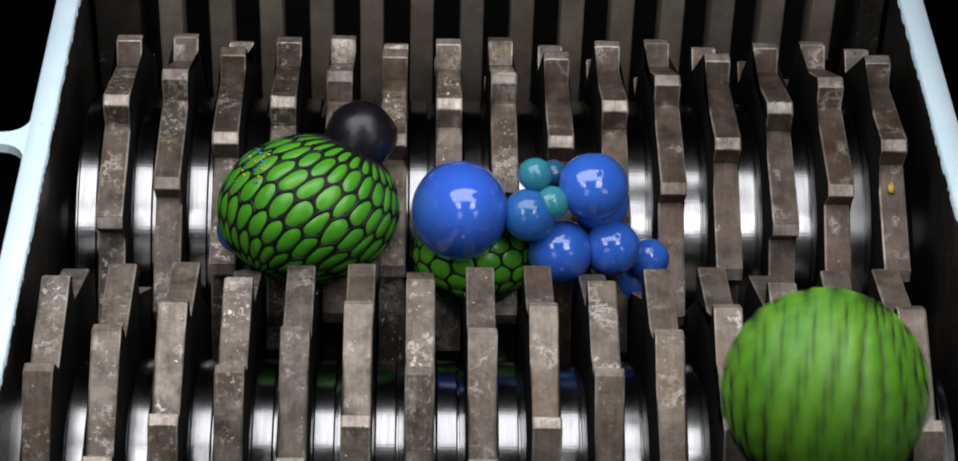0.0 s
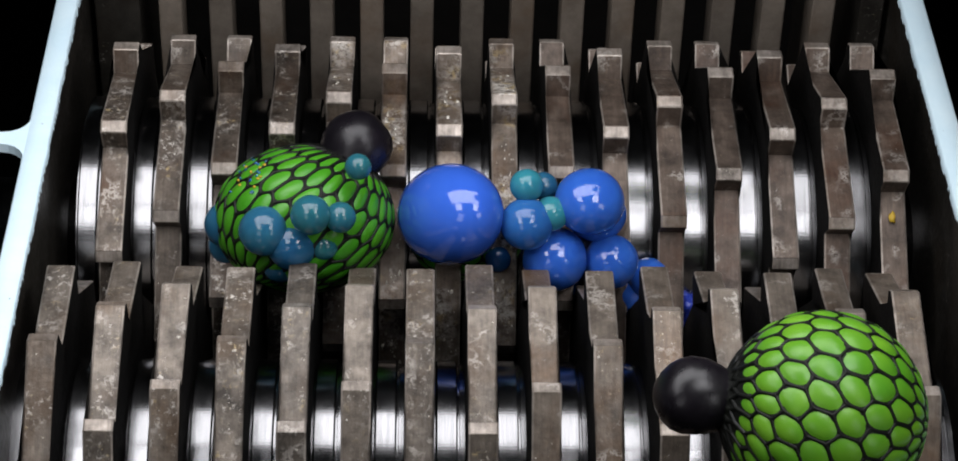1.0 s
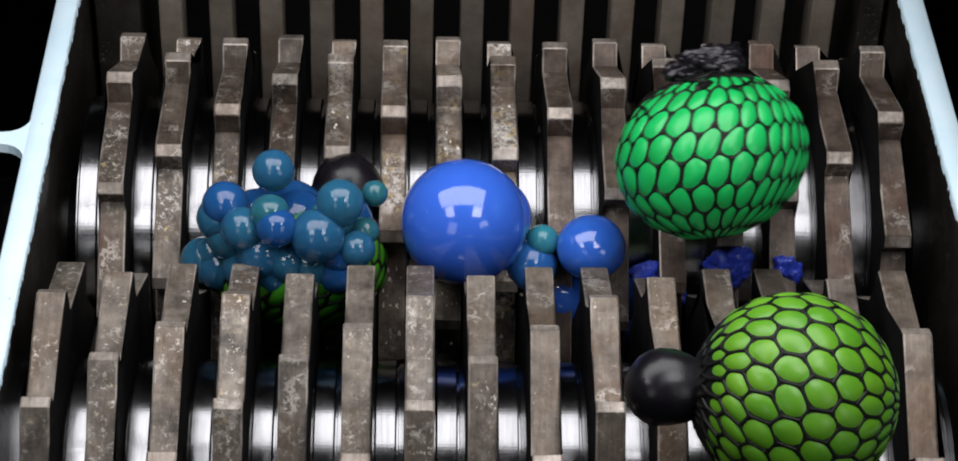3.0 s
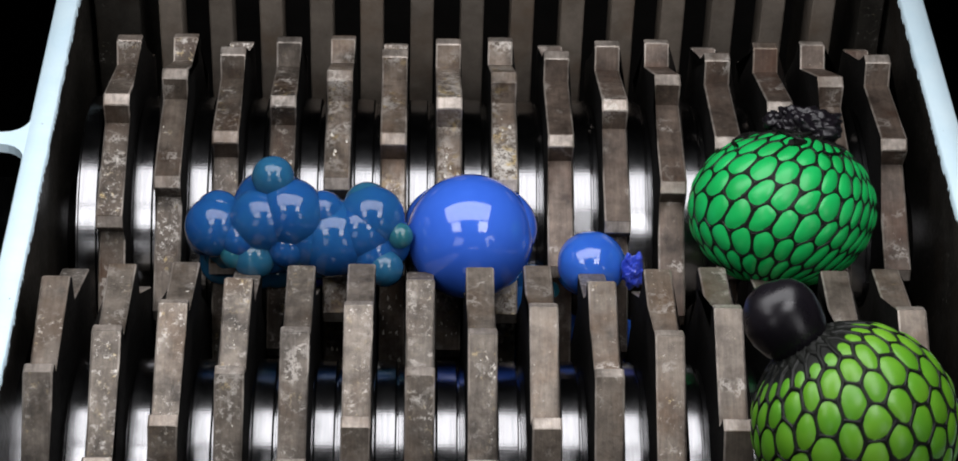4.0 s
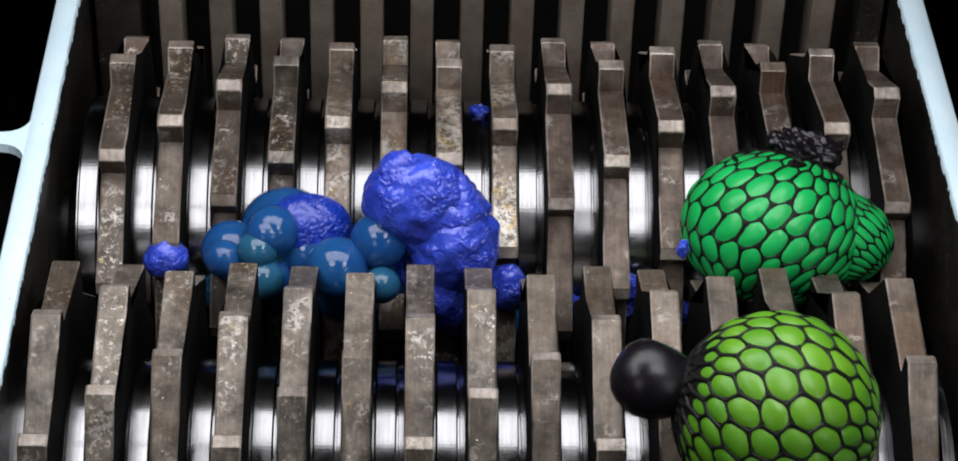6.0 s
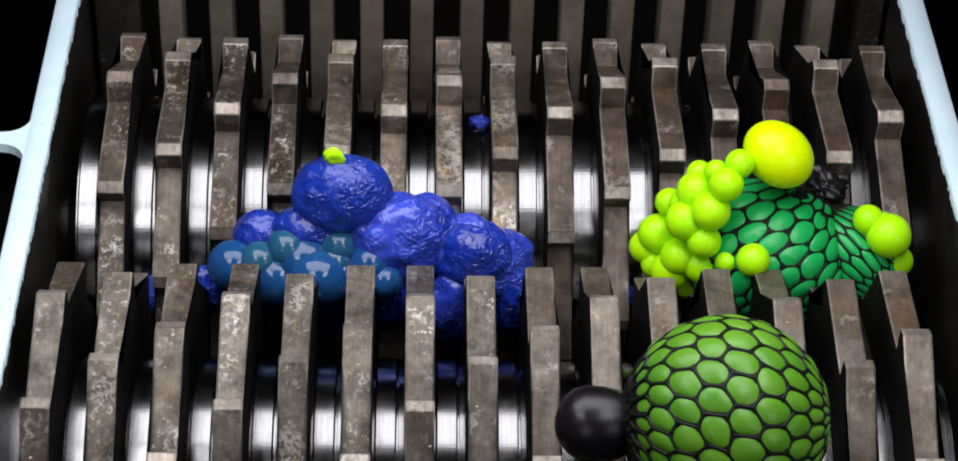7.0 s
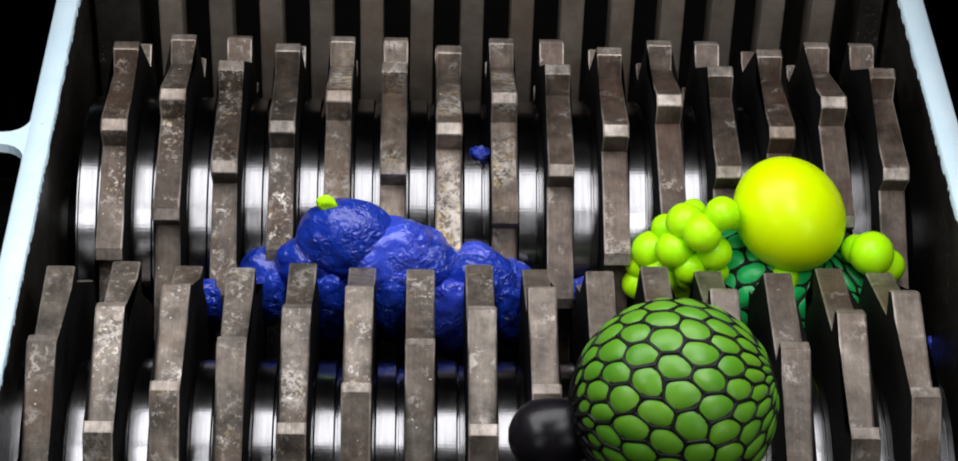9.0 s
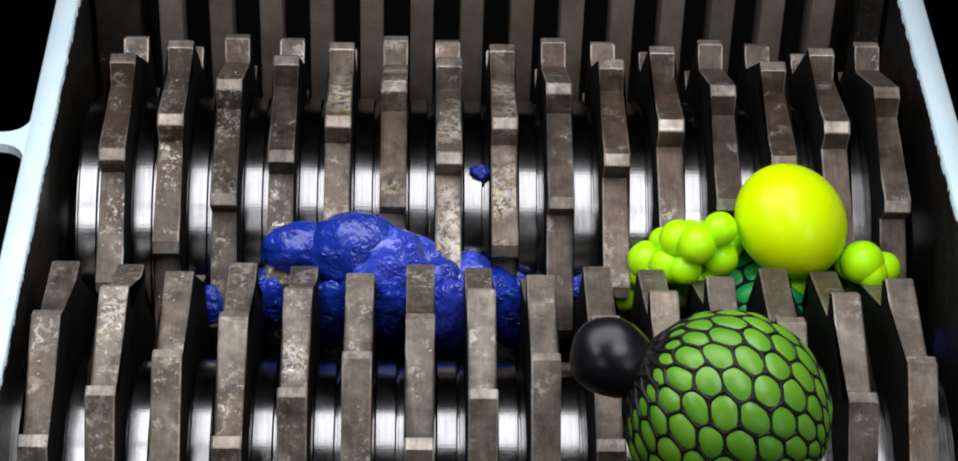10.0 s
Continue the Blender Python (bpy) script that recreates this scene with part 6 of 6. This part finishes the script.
    walk(lime_parts[17], slid((0, -0.018, 0.0053, 0.2034), (1.9, -0.0186, 0.0053, 0.1992), (2.3, -0.0299, -0.0101, 0.1384), (2.4, -0.0451, -0.01, 0.1182), (2.5, -0.052, -0.01, 0.1133), (2.6, -0.0466, -0.0097, 0.0784), (2.7, -0.0413, -0.0095, 0.0404), (3, -0.031, -0.0096, 0.0572), (3.4, -0.0106, -0.0016, 0.0396), (3.8, -0.0016, 0.0047, 0.0227), (5.7, 0.0137, 0.0039, 0.0176), (6.3, 0.0219, -0.0054, 0.0263), (6.8, 0.0314, -0.0108, 0.0279), (7.5, 0.0311, -0.0114, 0.0251), (9, 0.0297, -0.0137, 0.0164), (10, 0.0288, -0.0153, 0.0105)))
    walk(lime_parts[18], slid((0, -0.018, 0.0053, 0.2034), (1.9, -0.0186, 0.0053, 0.1992), (2.3, -0.0299, -0.0101, 0.1384), (2.4, -0.0451, -0.01, 0.1182), (2.5, -0.052, -0.01, 0.1133), (2.6, -0.0466, -0.0097, 0.0784), (2.7, -0.0413, -0.0095, 0.0404), (3, -0.031, -0.0096, 0.0572), (3.4, -0.0106, -0.0016, 0.0396), (3.8, -0.0016, 0.0047, 0.0227), (5.7, -0.0242, 0.0039, 0.0152), (6.3, -0.0375, -0.0008, 0.0172), (6.8, -0.0499, -0.0016, 0.0121), (7.5, -0.0501, -0.0017, 0.0099), (9, -0.0513, -0.0026, 0.0042), (10, -0.0521, -0.0031, 0.0004)))
    walk(lime_parts[19], slid((0, -0.018, 0.0053, 0.2034), (1.9, -0.0186, 0.0053, 0.1992), (2.3, -0.0299, -0.0101, 0.1384), (2.4, -0.0451, -0.01, 0.1182), (2.5, -0.052, -0.01, 0.1133), (2.6, -0.0466, -0.0097, 0.0784), (2.7, -0.0413, -0.0095, 0.0404), (3, -0.031, -0.0096, 0.0572), (3.4, -0.0106, -0.0016, 0.0396), (3.8, -0.0016, 0.0047, 0.0227), (5.7, -0.02, 0.0039, 0.0125), (6.3, -0.0313, -0.0054, 0.0141), (6.8, -0.0416, -0.0108, 0.0085), (7.5, -0.0421, -0.0106, 0.0072), (9, -0.0445, -0.0098, 0.005), (10, -0.0461, -0.0092, 0.0035)))
    walk(lime_parts[20], slid((0, -0.018, 0.0053, 0.2034), (1.9, -0.0186, 0.0053, 0.1992), (2.3, -0.0299, -0.0101, 0.1384), (2.4, -0.0451, -0.01, 0.1182), (2.5, -0.052, -0.01, 0.1133), (2.6, -0.0466, -0.0097, 0.0784), (2.7, -0.0413, -0.0095, 0.0404), (3, -0.031, -0.0096, 0.0572), (3.4, -0.0106, -0.0016, 0.0396), (3.8, -0.0016, 0.0047, 0.0227), (5.7, -0.0151, 0.0039, 0.0129), (6.3, -0.0239, -0.0078, 0.0171), (6.8, -0.0316, -0.0154, 0.0141), (7.5, -0.0322, -0.0154, 0.0131), (9, -0.0354, -0.0154, 0.0124), (10, -0.0375, -0.0154, 0.012)))
    walk(lime_parts[21], slid((0, -0.018, 0.0053, 0.2034), (1.9, -0.0186, 0.0053, 0.1992), (2.3, -0.0299, -0.0101, 0.1384), (2.4, -0.0451, -0.01, 0.1182), (2.5, -0.052, -0.01, 0.1133), (2.6, -0.0466, -0.0097, 0.0784), (2.7, -0.0413, -0.0095, 0.0404), (3, -0.031, -0.0096, 0.0572), (3.4, -0.0106, -0.0016, 0.0396), (3.8, -0.0016, 0.0047, 0.0227), (5.7, -0.011, 0.0039, 0.0134), (6.3, -0.0178, -0.0101, 0.0201), (6.8, -0.0235, -0.0201, 0.0196), (7.5, -0.0238, -0.0193, 0.0173), (9, -0.0258, -0.016, 0.0109), (10, -0.0272, -0.0138, 0.0067)))
    walk(lime_parts[22], slid((0, -0.018, 0.0053, 0.2034), (1.9, -0.0186, 0.0053, 0.1992), (2.3, -0.0299, -0.0101, 0.1384), (2.4, -0.0451, -0.01, 0.1182), (2.5, -0.052, -0.01, 0.1133), (2.6, -0.0466, -0.0097, 0.0784), (2.7, -0.0413, -0.0095, 0.0404), (3, -0.031, -0.0096, 0.0572), (3.4, -0.0106, -0.0016, 0.0396), (3.8, -0.0016, 0.0047, 0.0227), (5.7, -0.0025, 0.0039, 0.0123), (6.3, -0.004, -0.0085, 0.0159), (6.8, -0.0042, -0.0169, 0.0123), (7.5, -0.0032, -0.0158, 0.0095), (9, 0.0011, -0.0108, 0.0011), (10, 0.004, -0.0076, -0.0045)))
    walk(lime_parts[23], slid((0, -0.018, 0.0053, 0.2034), (1.9, -0.0186, 0.0053, 0.1992), (2.3, -0.0299, -0.0101, 0.1384), (2.4, -0.0451, -0.01, 0.1182), (2.5, -0.052, -0.01, 0.1133), (2.6, -0.0466, -0.0097, 0.0784), (2.7, -0.0413, -0.0095, 0.0404), (3, -0.031, -0.0096, 0.0572), (3.4, -0.0106, -0.0016, 0.0396), (3.8, -0.0016, 0.0047, 0.0227), (5.7, -0.0187, 0.0039, 0.0199), (6.3, -0.0292, -0.0024, 0.03), (6.8, -0.0386, -0.0047, 0.0331), (7.5, -0.0376, -0.0047, 0.0306), (9, -0.0334, -0.0047, 0.0235), (10, -0.0306, -0.0047, 0.0187)))
    walk(lime_parts[24], slid((0, -0.018, 0.0053, 0.2034), (1.9, -0.0186, 0.0053, 0.1992), (2.3, -0.0299, -0.0101, 0.1384), (2.4, -0.0451, -0.01, 0.1182), (2.5, -0.052, -0.01, 0.1133), (2.6, -0.0466, -0.0097, 0.0784), (2.7, -0.0413, -0.0095, 0.0404), (3, -0.031, -0.0096, 0.0572), (3.4, -0.0106, -0.0016, 0.0396), (3.8, -0.0016, 0.0047, 0.0227), (5.7, -0.0164, 0.0039, 0.0233), (6.3, -0.0254, 0, 0.0367), (6.8, -0.0332, 0, 0.0429), (7.5, -0.0333, 0, 0.0391), (9, -0.034, 0, 0.0255), (10, -0.0344, 0, 0.0163)))
    walk(yellow_lobes[0], [(0, at(-0.0162, 0.0035, 0.2026, 0.8248, -0.3669, -0.4303, 0)),
        (1.9, at(-0.0177, 0.0035, 0.1984, 0.8248, -0.3669, -0.4303, 0)),
        (2.3, at(-0.0295, -0.0101, 0.1349, 0.8248, -0.3669, -0.4303, 0)),
        (2.4, at(-0.0448, -0.01, 0.1149, 0.8248, -0.3669, -0.4303, 0)),
        (2.5, at(-0.0516, -0.01, 0.1098, 0.8248, -0.3669, -0.4303, 0)),
        (2.6, at(-0.0463, -0.0097, 0.0748, 0.8248, -0.3669, -0.4303, 0)),
        (2.7, at(-0.0409, -0.0095, 0.0368, 0.8248, -0.3669, -0.4303, 0)),
        (3, at(-0.0306, -0.0096, 0.0536, 0.8248, -0.3669, -0.4303, 0)),
        (3.4, at(-0.0099, 0, 0.0343, 0.8248, -0.3669, -0.4303, 0)),
        (3.8, at(-0.001, 0.0063, 0.0187, 0.8248, -0.3669, -0.4303, 0)),
        (5.7, at(0, 0.0093, 0.0052, 0.8248, -0.3669, -0.4303, 0)),
        (6.8, at(0.0008, 0.0108, -0.0073, 0.7142, -0.4479, -0.5379, 0)),
        (7.5, at(0.0029, 0.0077, -0.0091, 0.7142, -0.4479, -0.5379, 0)),
        (8.4, at(0.0034, 0.0077, -0.0076, 0.7142, -0.4479, -0.5379, 0)),
        (8.6, at(0.0006, 0.0, 0.0164, 0.6766, -0.4697, -0.5671, 0)),
        (9, at(-0.0004, -0.0038, 0.0250, 0.6505, -0.4835, -0.5858, 0)),
        (9.5, at(0.0008, -0.0045, 0.0232, 0.6505, -0.4835, -0.5858, 0)),
        (10, at(0.0003, -0.0047, 0.0226, 0.6505, -0.4835, -0.5858, 0))])
    walk(yellow_lobes[1], [(0, at(-0.0162, 0.0035, 0.2026, 0.8248, -0.3669, -0.4303, 0)),
        (1.9, at(-0.0177, 0.0035, 0.1984, 0.8248, -0.3669, -0.4303, 0)),
        (2.3, at(-0.0295, -0.0101, 0.1349, 0.8248, -0.3669, -0.4303, 0)),
        (2.4, at(-0.0448, -0.01, 0.1149, 0.8248, -0.3669, -0.4303, 0)),
        (2.5, at(-0.0516, -0.01, 0.1098, 0.8248, -0.3669, -0.4303, 0)),
        (2.6, at(-0.0463, -0.0097, 0.0748, 0.8248, -0.3669, -0.4303, 0)),
        (2.7, at(-0.0409, -0.0095, 0.0368, 0.8248, -0.3669, -0.4303, 0)),
        (3, at(-0.0306, -0.0096, 0.0536, 0.8248, -0.3669, -0.4303, 0)),
        (3.4, at(-0.0099, 0, 0.0343, 0.8248, -0.3669, -0.4303, 0)),
        (3.8, at(-0.001, 0.0063, 0.0187, 0.8248, -0.3669, -0.4303, 0)),
        (5.7, at(-0.0006, 0.0078, 0.0101, 0.8248, -0.3669, -0.4303, 0)),
        (6.8, at(-0.0011, 0.0078, 0.0064, 0.7142, -0.4479, -0.5379, 0)),
        (7.1, at(-0.0019, 0.0063, 0.0168, 0.7142, -0.4479, -0.5379, 0)),
        (7.4, at(-0.0044, -0.0016, 0.042, 0.7142, -0.4479, -0.5379, 0)),
        (7.6, at(-0.0039, -0.0024, 0.0426, 0.7142, -0.4479, -0.5379, 0)),
        (8, at(-0.0021, -0.0032, 0.0384, 0.6766, -0.4697, -0.5671, 0)),
        (8.5, at(-0.0011, -0.0039, 0.0318, 0.6505, -0.4835, -0.5858, 0)),
        (9, at(-0.0005, -0.0047, 0.0272, 0.6505, -0.4835, -0.5858, 0)),
        (10, at(0.0003, -0.0047, 0.0226, 0.6505, -0.4835, -0.5858, 0))])
    walk(yellow_lobes[2], [(0, at(-0.0162, 0.0035, 0.2026, 0.8248, -0.3669, -0.4303, 0)),
        (1.9, at(-0.0177, 0.0035, 0.1984, 0.8248, -0.3669, -0.4303, 0)),
        (2.3, at(-0.0295, -0.0101, 0.1349, 0.8248, -0.3669, -0.4303, 0)),
        (2.4, at(-0.0448, -0.01, 0.1149, 0.8248, -0.3669, -0.4303, 0)),
        (2.5, at(-0.0516, -0.01, 0.1098, 0.8248, -0.3669, -0.4303, 0)),
        (2.6, at(-0.0463, -0.0097, 0.0748, 0.8248, -0.3669, -0.4303, 0)),
        (2.7, at(-0.0409, -0.0095, 0.0368, 0.8248, -0.3669, -0.4303, 0)),
        (3, at(-0.0306, -0.0096, 0.0536, 0.8248, -0.3669, -0.4303, 0)),
        (3.4, at(-0.0099, 0, 0.0343, 0.8248, -0.3669, -0.4303, 0)),
        (3.8, at(-0.001, 0.0063, 0.0187, 0.8248, -0.3669, -0.4303, 0)),
        (5.7, at(-0.0015, 0.0047, 0.0158, 0.8248, -0.3669, -0.4303, 0)),
        (6.3, at(-0.0045, 0, 0.0357, 0.7724, -0.4089, -0.4859, 0)),
        (6.8, at(-0.0072, -0.0032, 0.0513, 0.7724, -0.4089, -0.4859, 0)),
        (7, at(-0.0067, -0.0032, 0.0506, 0.7724, -0.4089, -0.4859, 0)),
        (7.4, at(-0.0045, -0.0016, 0.0423, 0.7498, -0.4249, -0.5072, 0)),
        (8, at(-0.0023, -0.0032, 0.0384, 0.7142, -0.4479, -0.5379, 0)),
        (9, at(-0.0008, -0.0063, 0.0284, 0.6505, -0.4835, -0.5858, 0)),
        (10, at(0.0001, -0.0055, 0.023, 0.6505, -0.4835, -0.5858, 0))])
    walk(splash_a, slid((0, 0.0756, 0.0196, 0.0037), (1.2, 0.0834, 0.0158, 0.0158), (1.4, 0.0895, 0.0012, 0.045), (2.5, 0.0894, 0.0012, 0.0461), (3.4, 0.0917, 0.0151, 0.0223), (10, 0.1054, 0.0259, -0.124)))
    walk(splash_b, slid((0, 0.0758, 0.0196, 0.0008), (1.2, 0.0948, 0.0158, 0.0131), (1.4, 0.1088, 0.0028, 0.0428), (2.5, 0.1099, 0.0028, 0.042), (3.4, 0.1133, 0.0151, 0.0226), (10, 0.1301, 0.0259, -0.1237)))
    walk(splash_c, slid((0, 0.0425, 0.0196, 0.0092), (4, 0.0469, 0.0197, 0.0121), (4.2, 0.0573, 0.0074, 0.0305), (4.5, 0.0576, 0.0074, 0.0325), (5.5, 0.0573, 0.0074, 0.0305), (6.8, 0.0535, 0.0105, 0.0228), (10, 0.0537, 0.0195, -0.0084)))
    walk(splash_d, slid((0, 0.0426, 0.0196, 0.0077), (1.2, 0.0587, 0.0158, 0.0169), (1.4, 0.0615, 0.0042, 0.0466), (2.5, 0.0616, 0.0042, 0.0438), (3.4, 0.0585, 0.0158, 0.0198), (4, 0.0469, 0.0197, 0.0107), (4.2, 0.0527, 0.012, 0.0201), (5.5, 0.0541, 0.012, 0.0157), (6.8, 0.0461, 0.012, 0.0185), (10, 0.038, 0.012, 0.0242)))
    walk(splash_e, slid((0, 0.0449, 0.0196, 0.0063), (4.05, 0.0556, -0.0035, 0.0455), (4.2, 0.1067, -0.028, 0.1237), (4.3, 0.1737, -0.0096, -0.0203), (5.5, 0.173, -0.0098, -0.0096), (7, 0.1697, -0.0027, -0.0031), (10, 0.1619, 0.0046, 0.0029)))
    walk(splash_f, slid((0, 0.0459, 0.0196, 0.0092), (4, 0.0468, 0.0197, 0.0136), (4.2, 0.0724, -0.0115, 0.0706), (4.5, 0.0755, -0.0115, 0.0712), (5.5, 0.0712, -0.0114, 0.0644), (5.7, 0.0708, -0.0113, 0.0635), (6.8, 0.0735, 0.012, 0.0246), (10, 0.0856, 0.0259, -0.1242)))
    walk(splash_g, slid((0, 0.0427, 0.0212, 0.0064), (1.2, 0.073, 0.0196, 0.0081), (1.4, 0.0747, 0.0028, 0.0328), (2.5, 0.0749, 0.0028, 0.0305), (3.4, 0.0708, 0.0196, 0.0081), (4, 0.0472, 0.0212, 0.008), (4.2, 0.0324, 0.0089, 0.0244), (5.5, 0.0336, 0.0089, 0.0215), (6.8, 0.0366, 0.0196, -0.0086), (10, 0.0424, 0.026, -0.1247)))
    walk(splash_h, slid((0, 0.0428, 0.0212, 0.005), (4, 0.0473, 0.0212, 0.0065), (4.25, 0.0761, 0.0074, 0.0198), (5.5, 0.0758, 0.0074, 0.0184), (6.8, 0.077, 0.012, 0.0073), (10, 0.079, 0.0194, -0.0262)))
    walk(splash_i, slid((0, -0.005, 0.0509, 0.0035), (4.4, -0.0026, 0.0275, 0.0224), (4.6, -0.0069, 0.0029, 0.0035), (5.5, -0.0076, 0.0029, 0.0034), (6.8, -0.0077, 0.0029, 0.0096), (10, -0.0085, 0.0029, 0.0052)))
    walk(rider, slid((0, -0.0064, 0.0167, 0.0396), (0.5, -0.0064, 0.0167, 0.0396), (1, -0.0064, 0.0167, 0.0396), (1.5, -0.0064, 0.0167, 0.0396), (2, -0.0064, 0.0167, 0.0396), (2.5, -0.0064, 0.0167, 0.0396), (3, -0.0064, 0.0167, 0.0396), (3.5, -0.0064, 0.0167, 0.0396), (4, -0.0064, 0.0167, 0.0396), (4.5, 0.0012, 0.0915, 0.0488), (5, 0.0012, 0.0876, 0.0504), (5.5, 0.0012, 0.0836, 0.0516), (6, 0.0012, 0.0796, 0.0526), (6.5, 0.0012, 0.0754, 0.0532), (7, 0.0012, 0.0713, 0.0535), (7.5, 0.0012, 0.0671, 0.0534), (8, 0.0012, 0.063, 0.0531), (8.5, 0.0012, 0.0588, 0.0524), (9, 0.0012, 0.0548, 0.0514), (9.5, 0.0012, 0.0508, 0.0501), (10, 0.0012, 0.047, 0.0485)))
    walk(chip, slid((0, -0.0611, 0.0167, 0.0431), (2.5, -0.0633, 0.0167, 0.0389), (5.7, -0.0655, 0.0151, 0.0345), (6.3, -0.056, 0.0088, 0.0724), (6.8, -0.0498, 0.0072, 0.0853), (7.5, -0.0503, 0.0072, 0.0838), (8.5, -0.0515, 0.0068, 0.07), (9, -0.0526, 0.0065, 0.0652), (9.4, -0.0537, 0.0104, 0.0556), (10, -0.0554, 0.0229, 0.0312)))


motions()
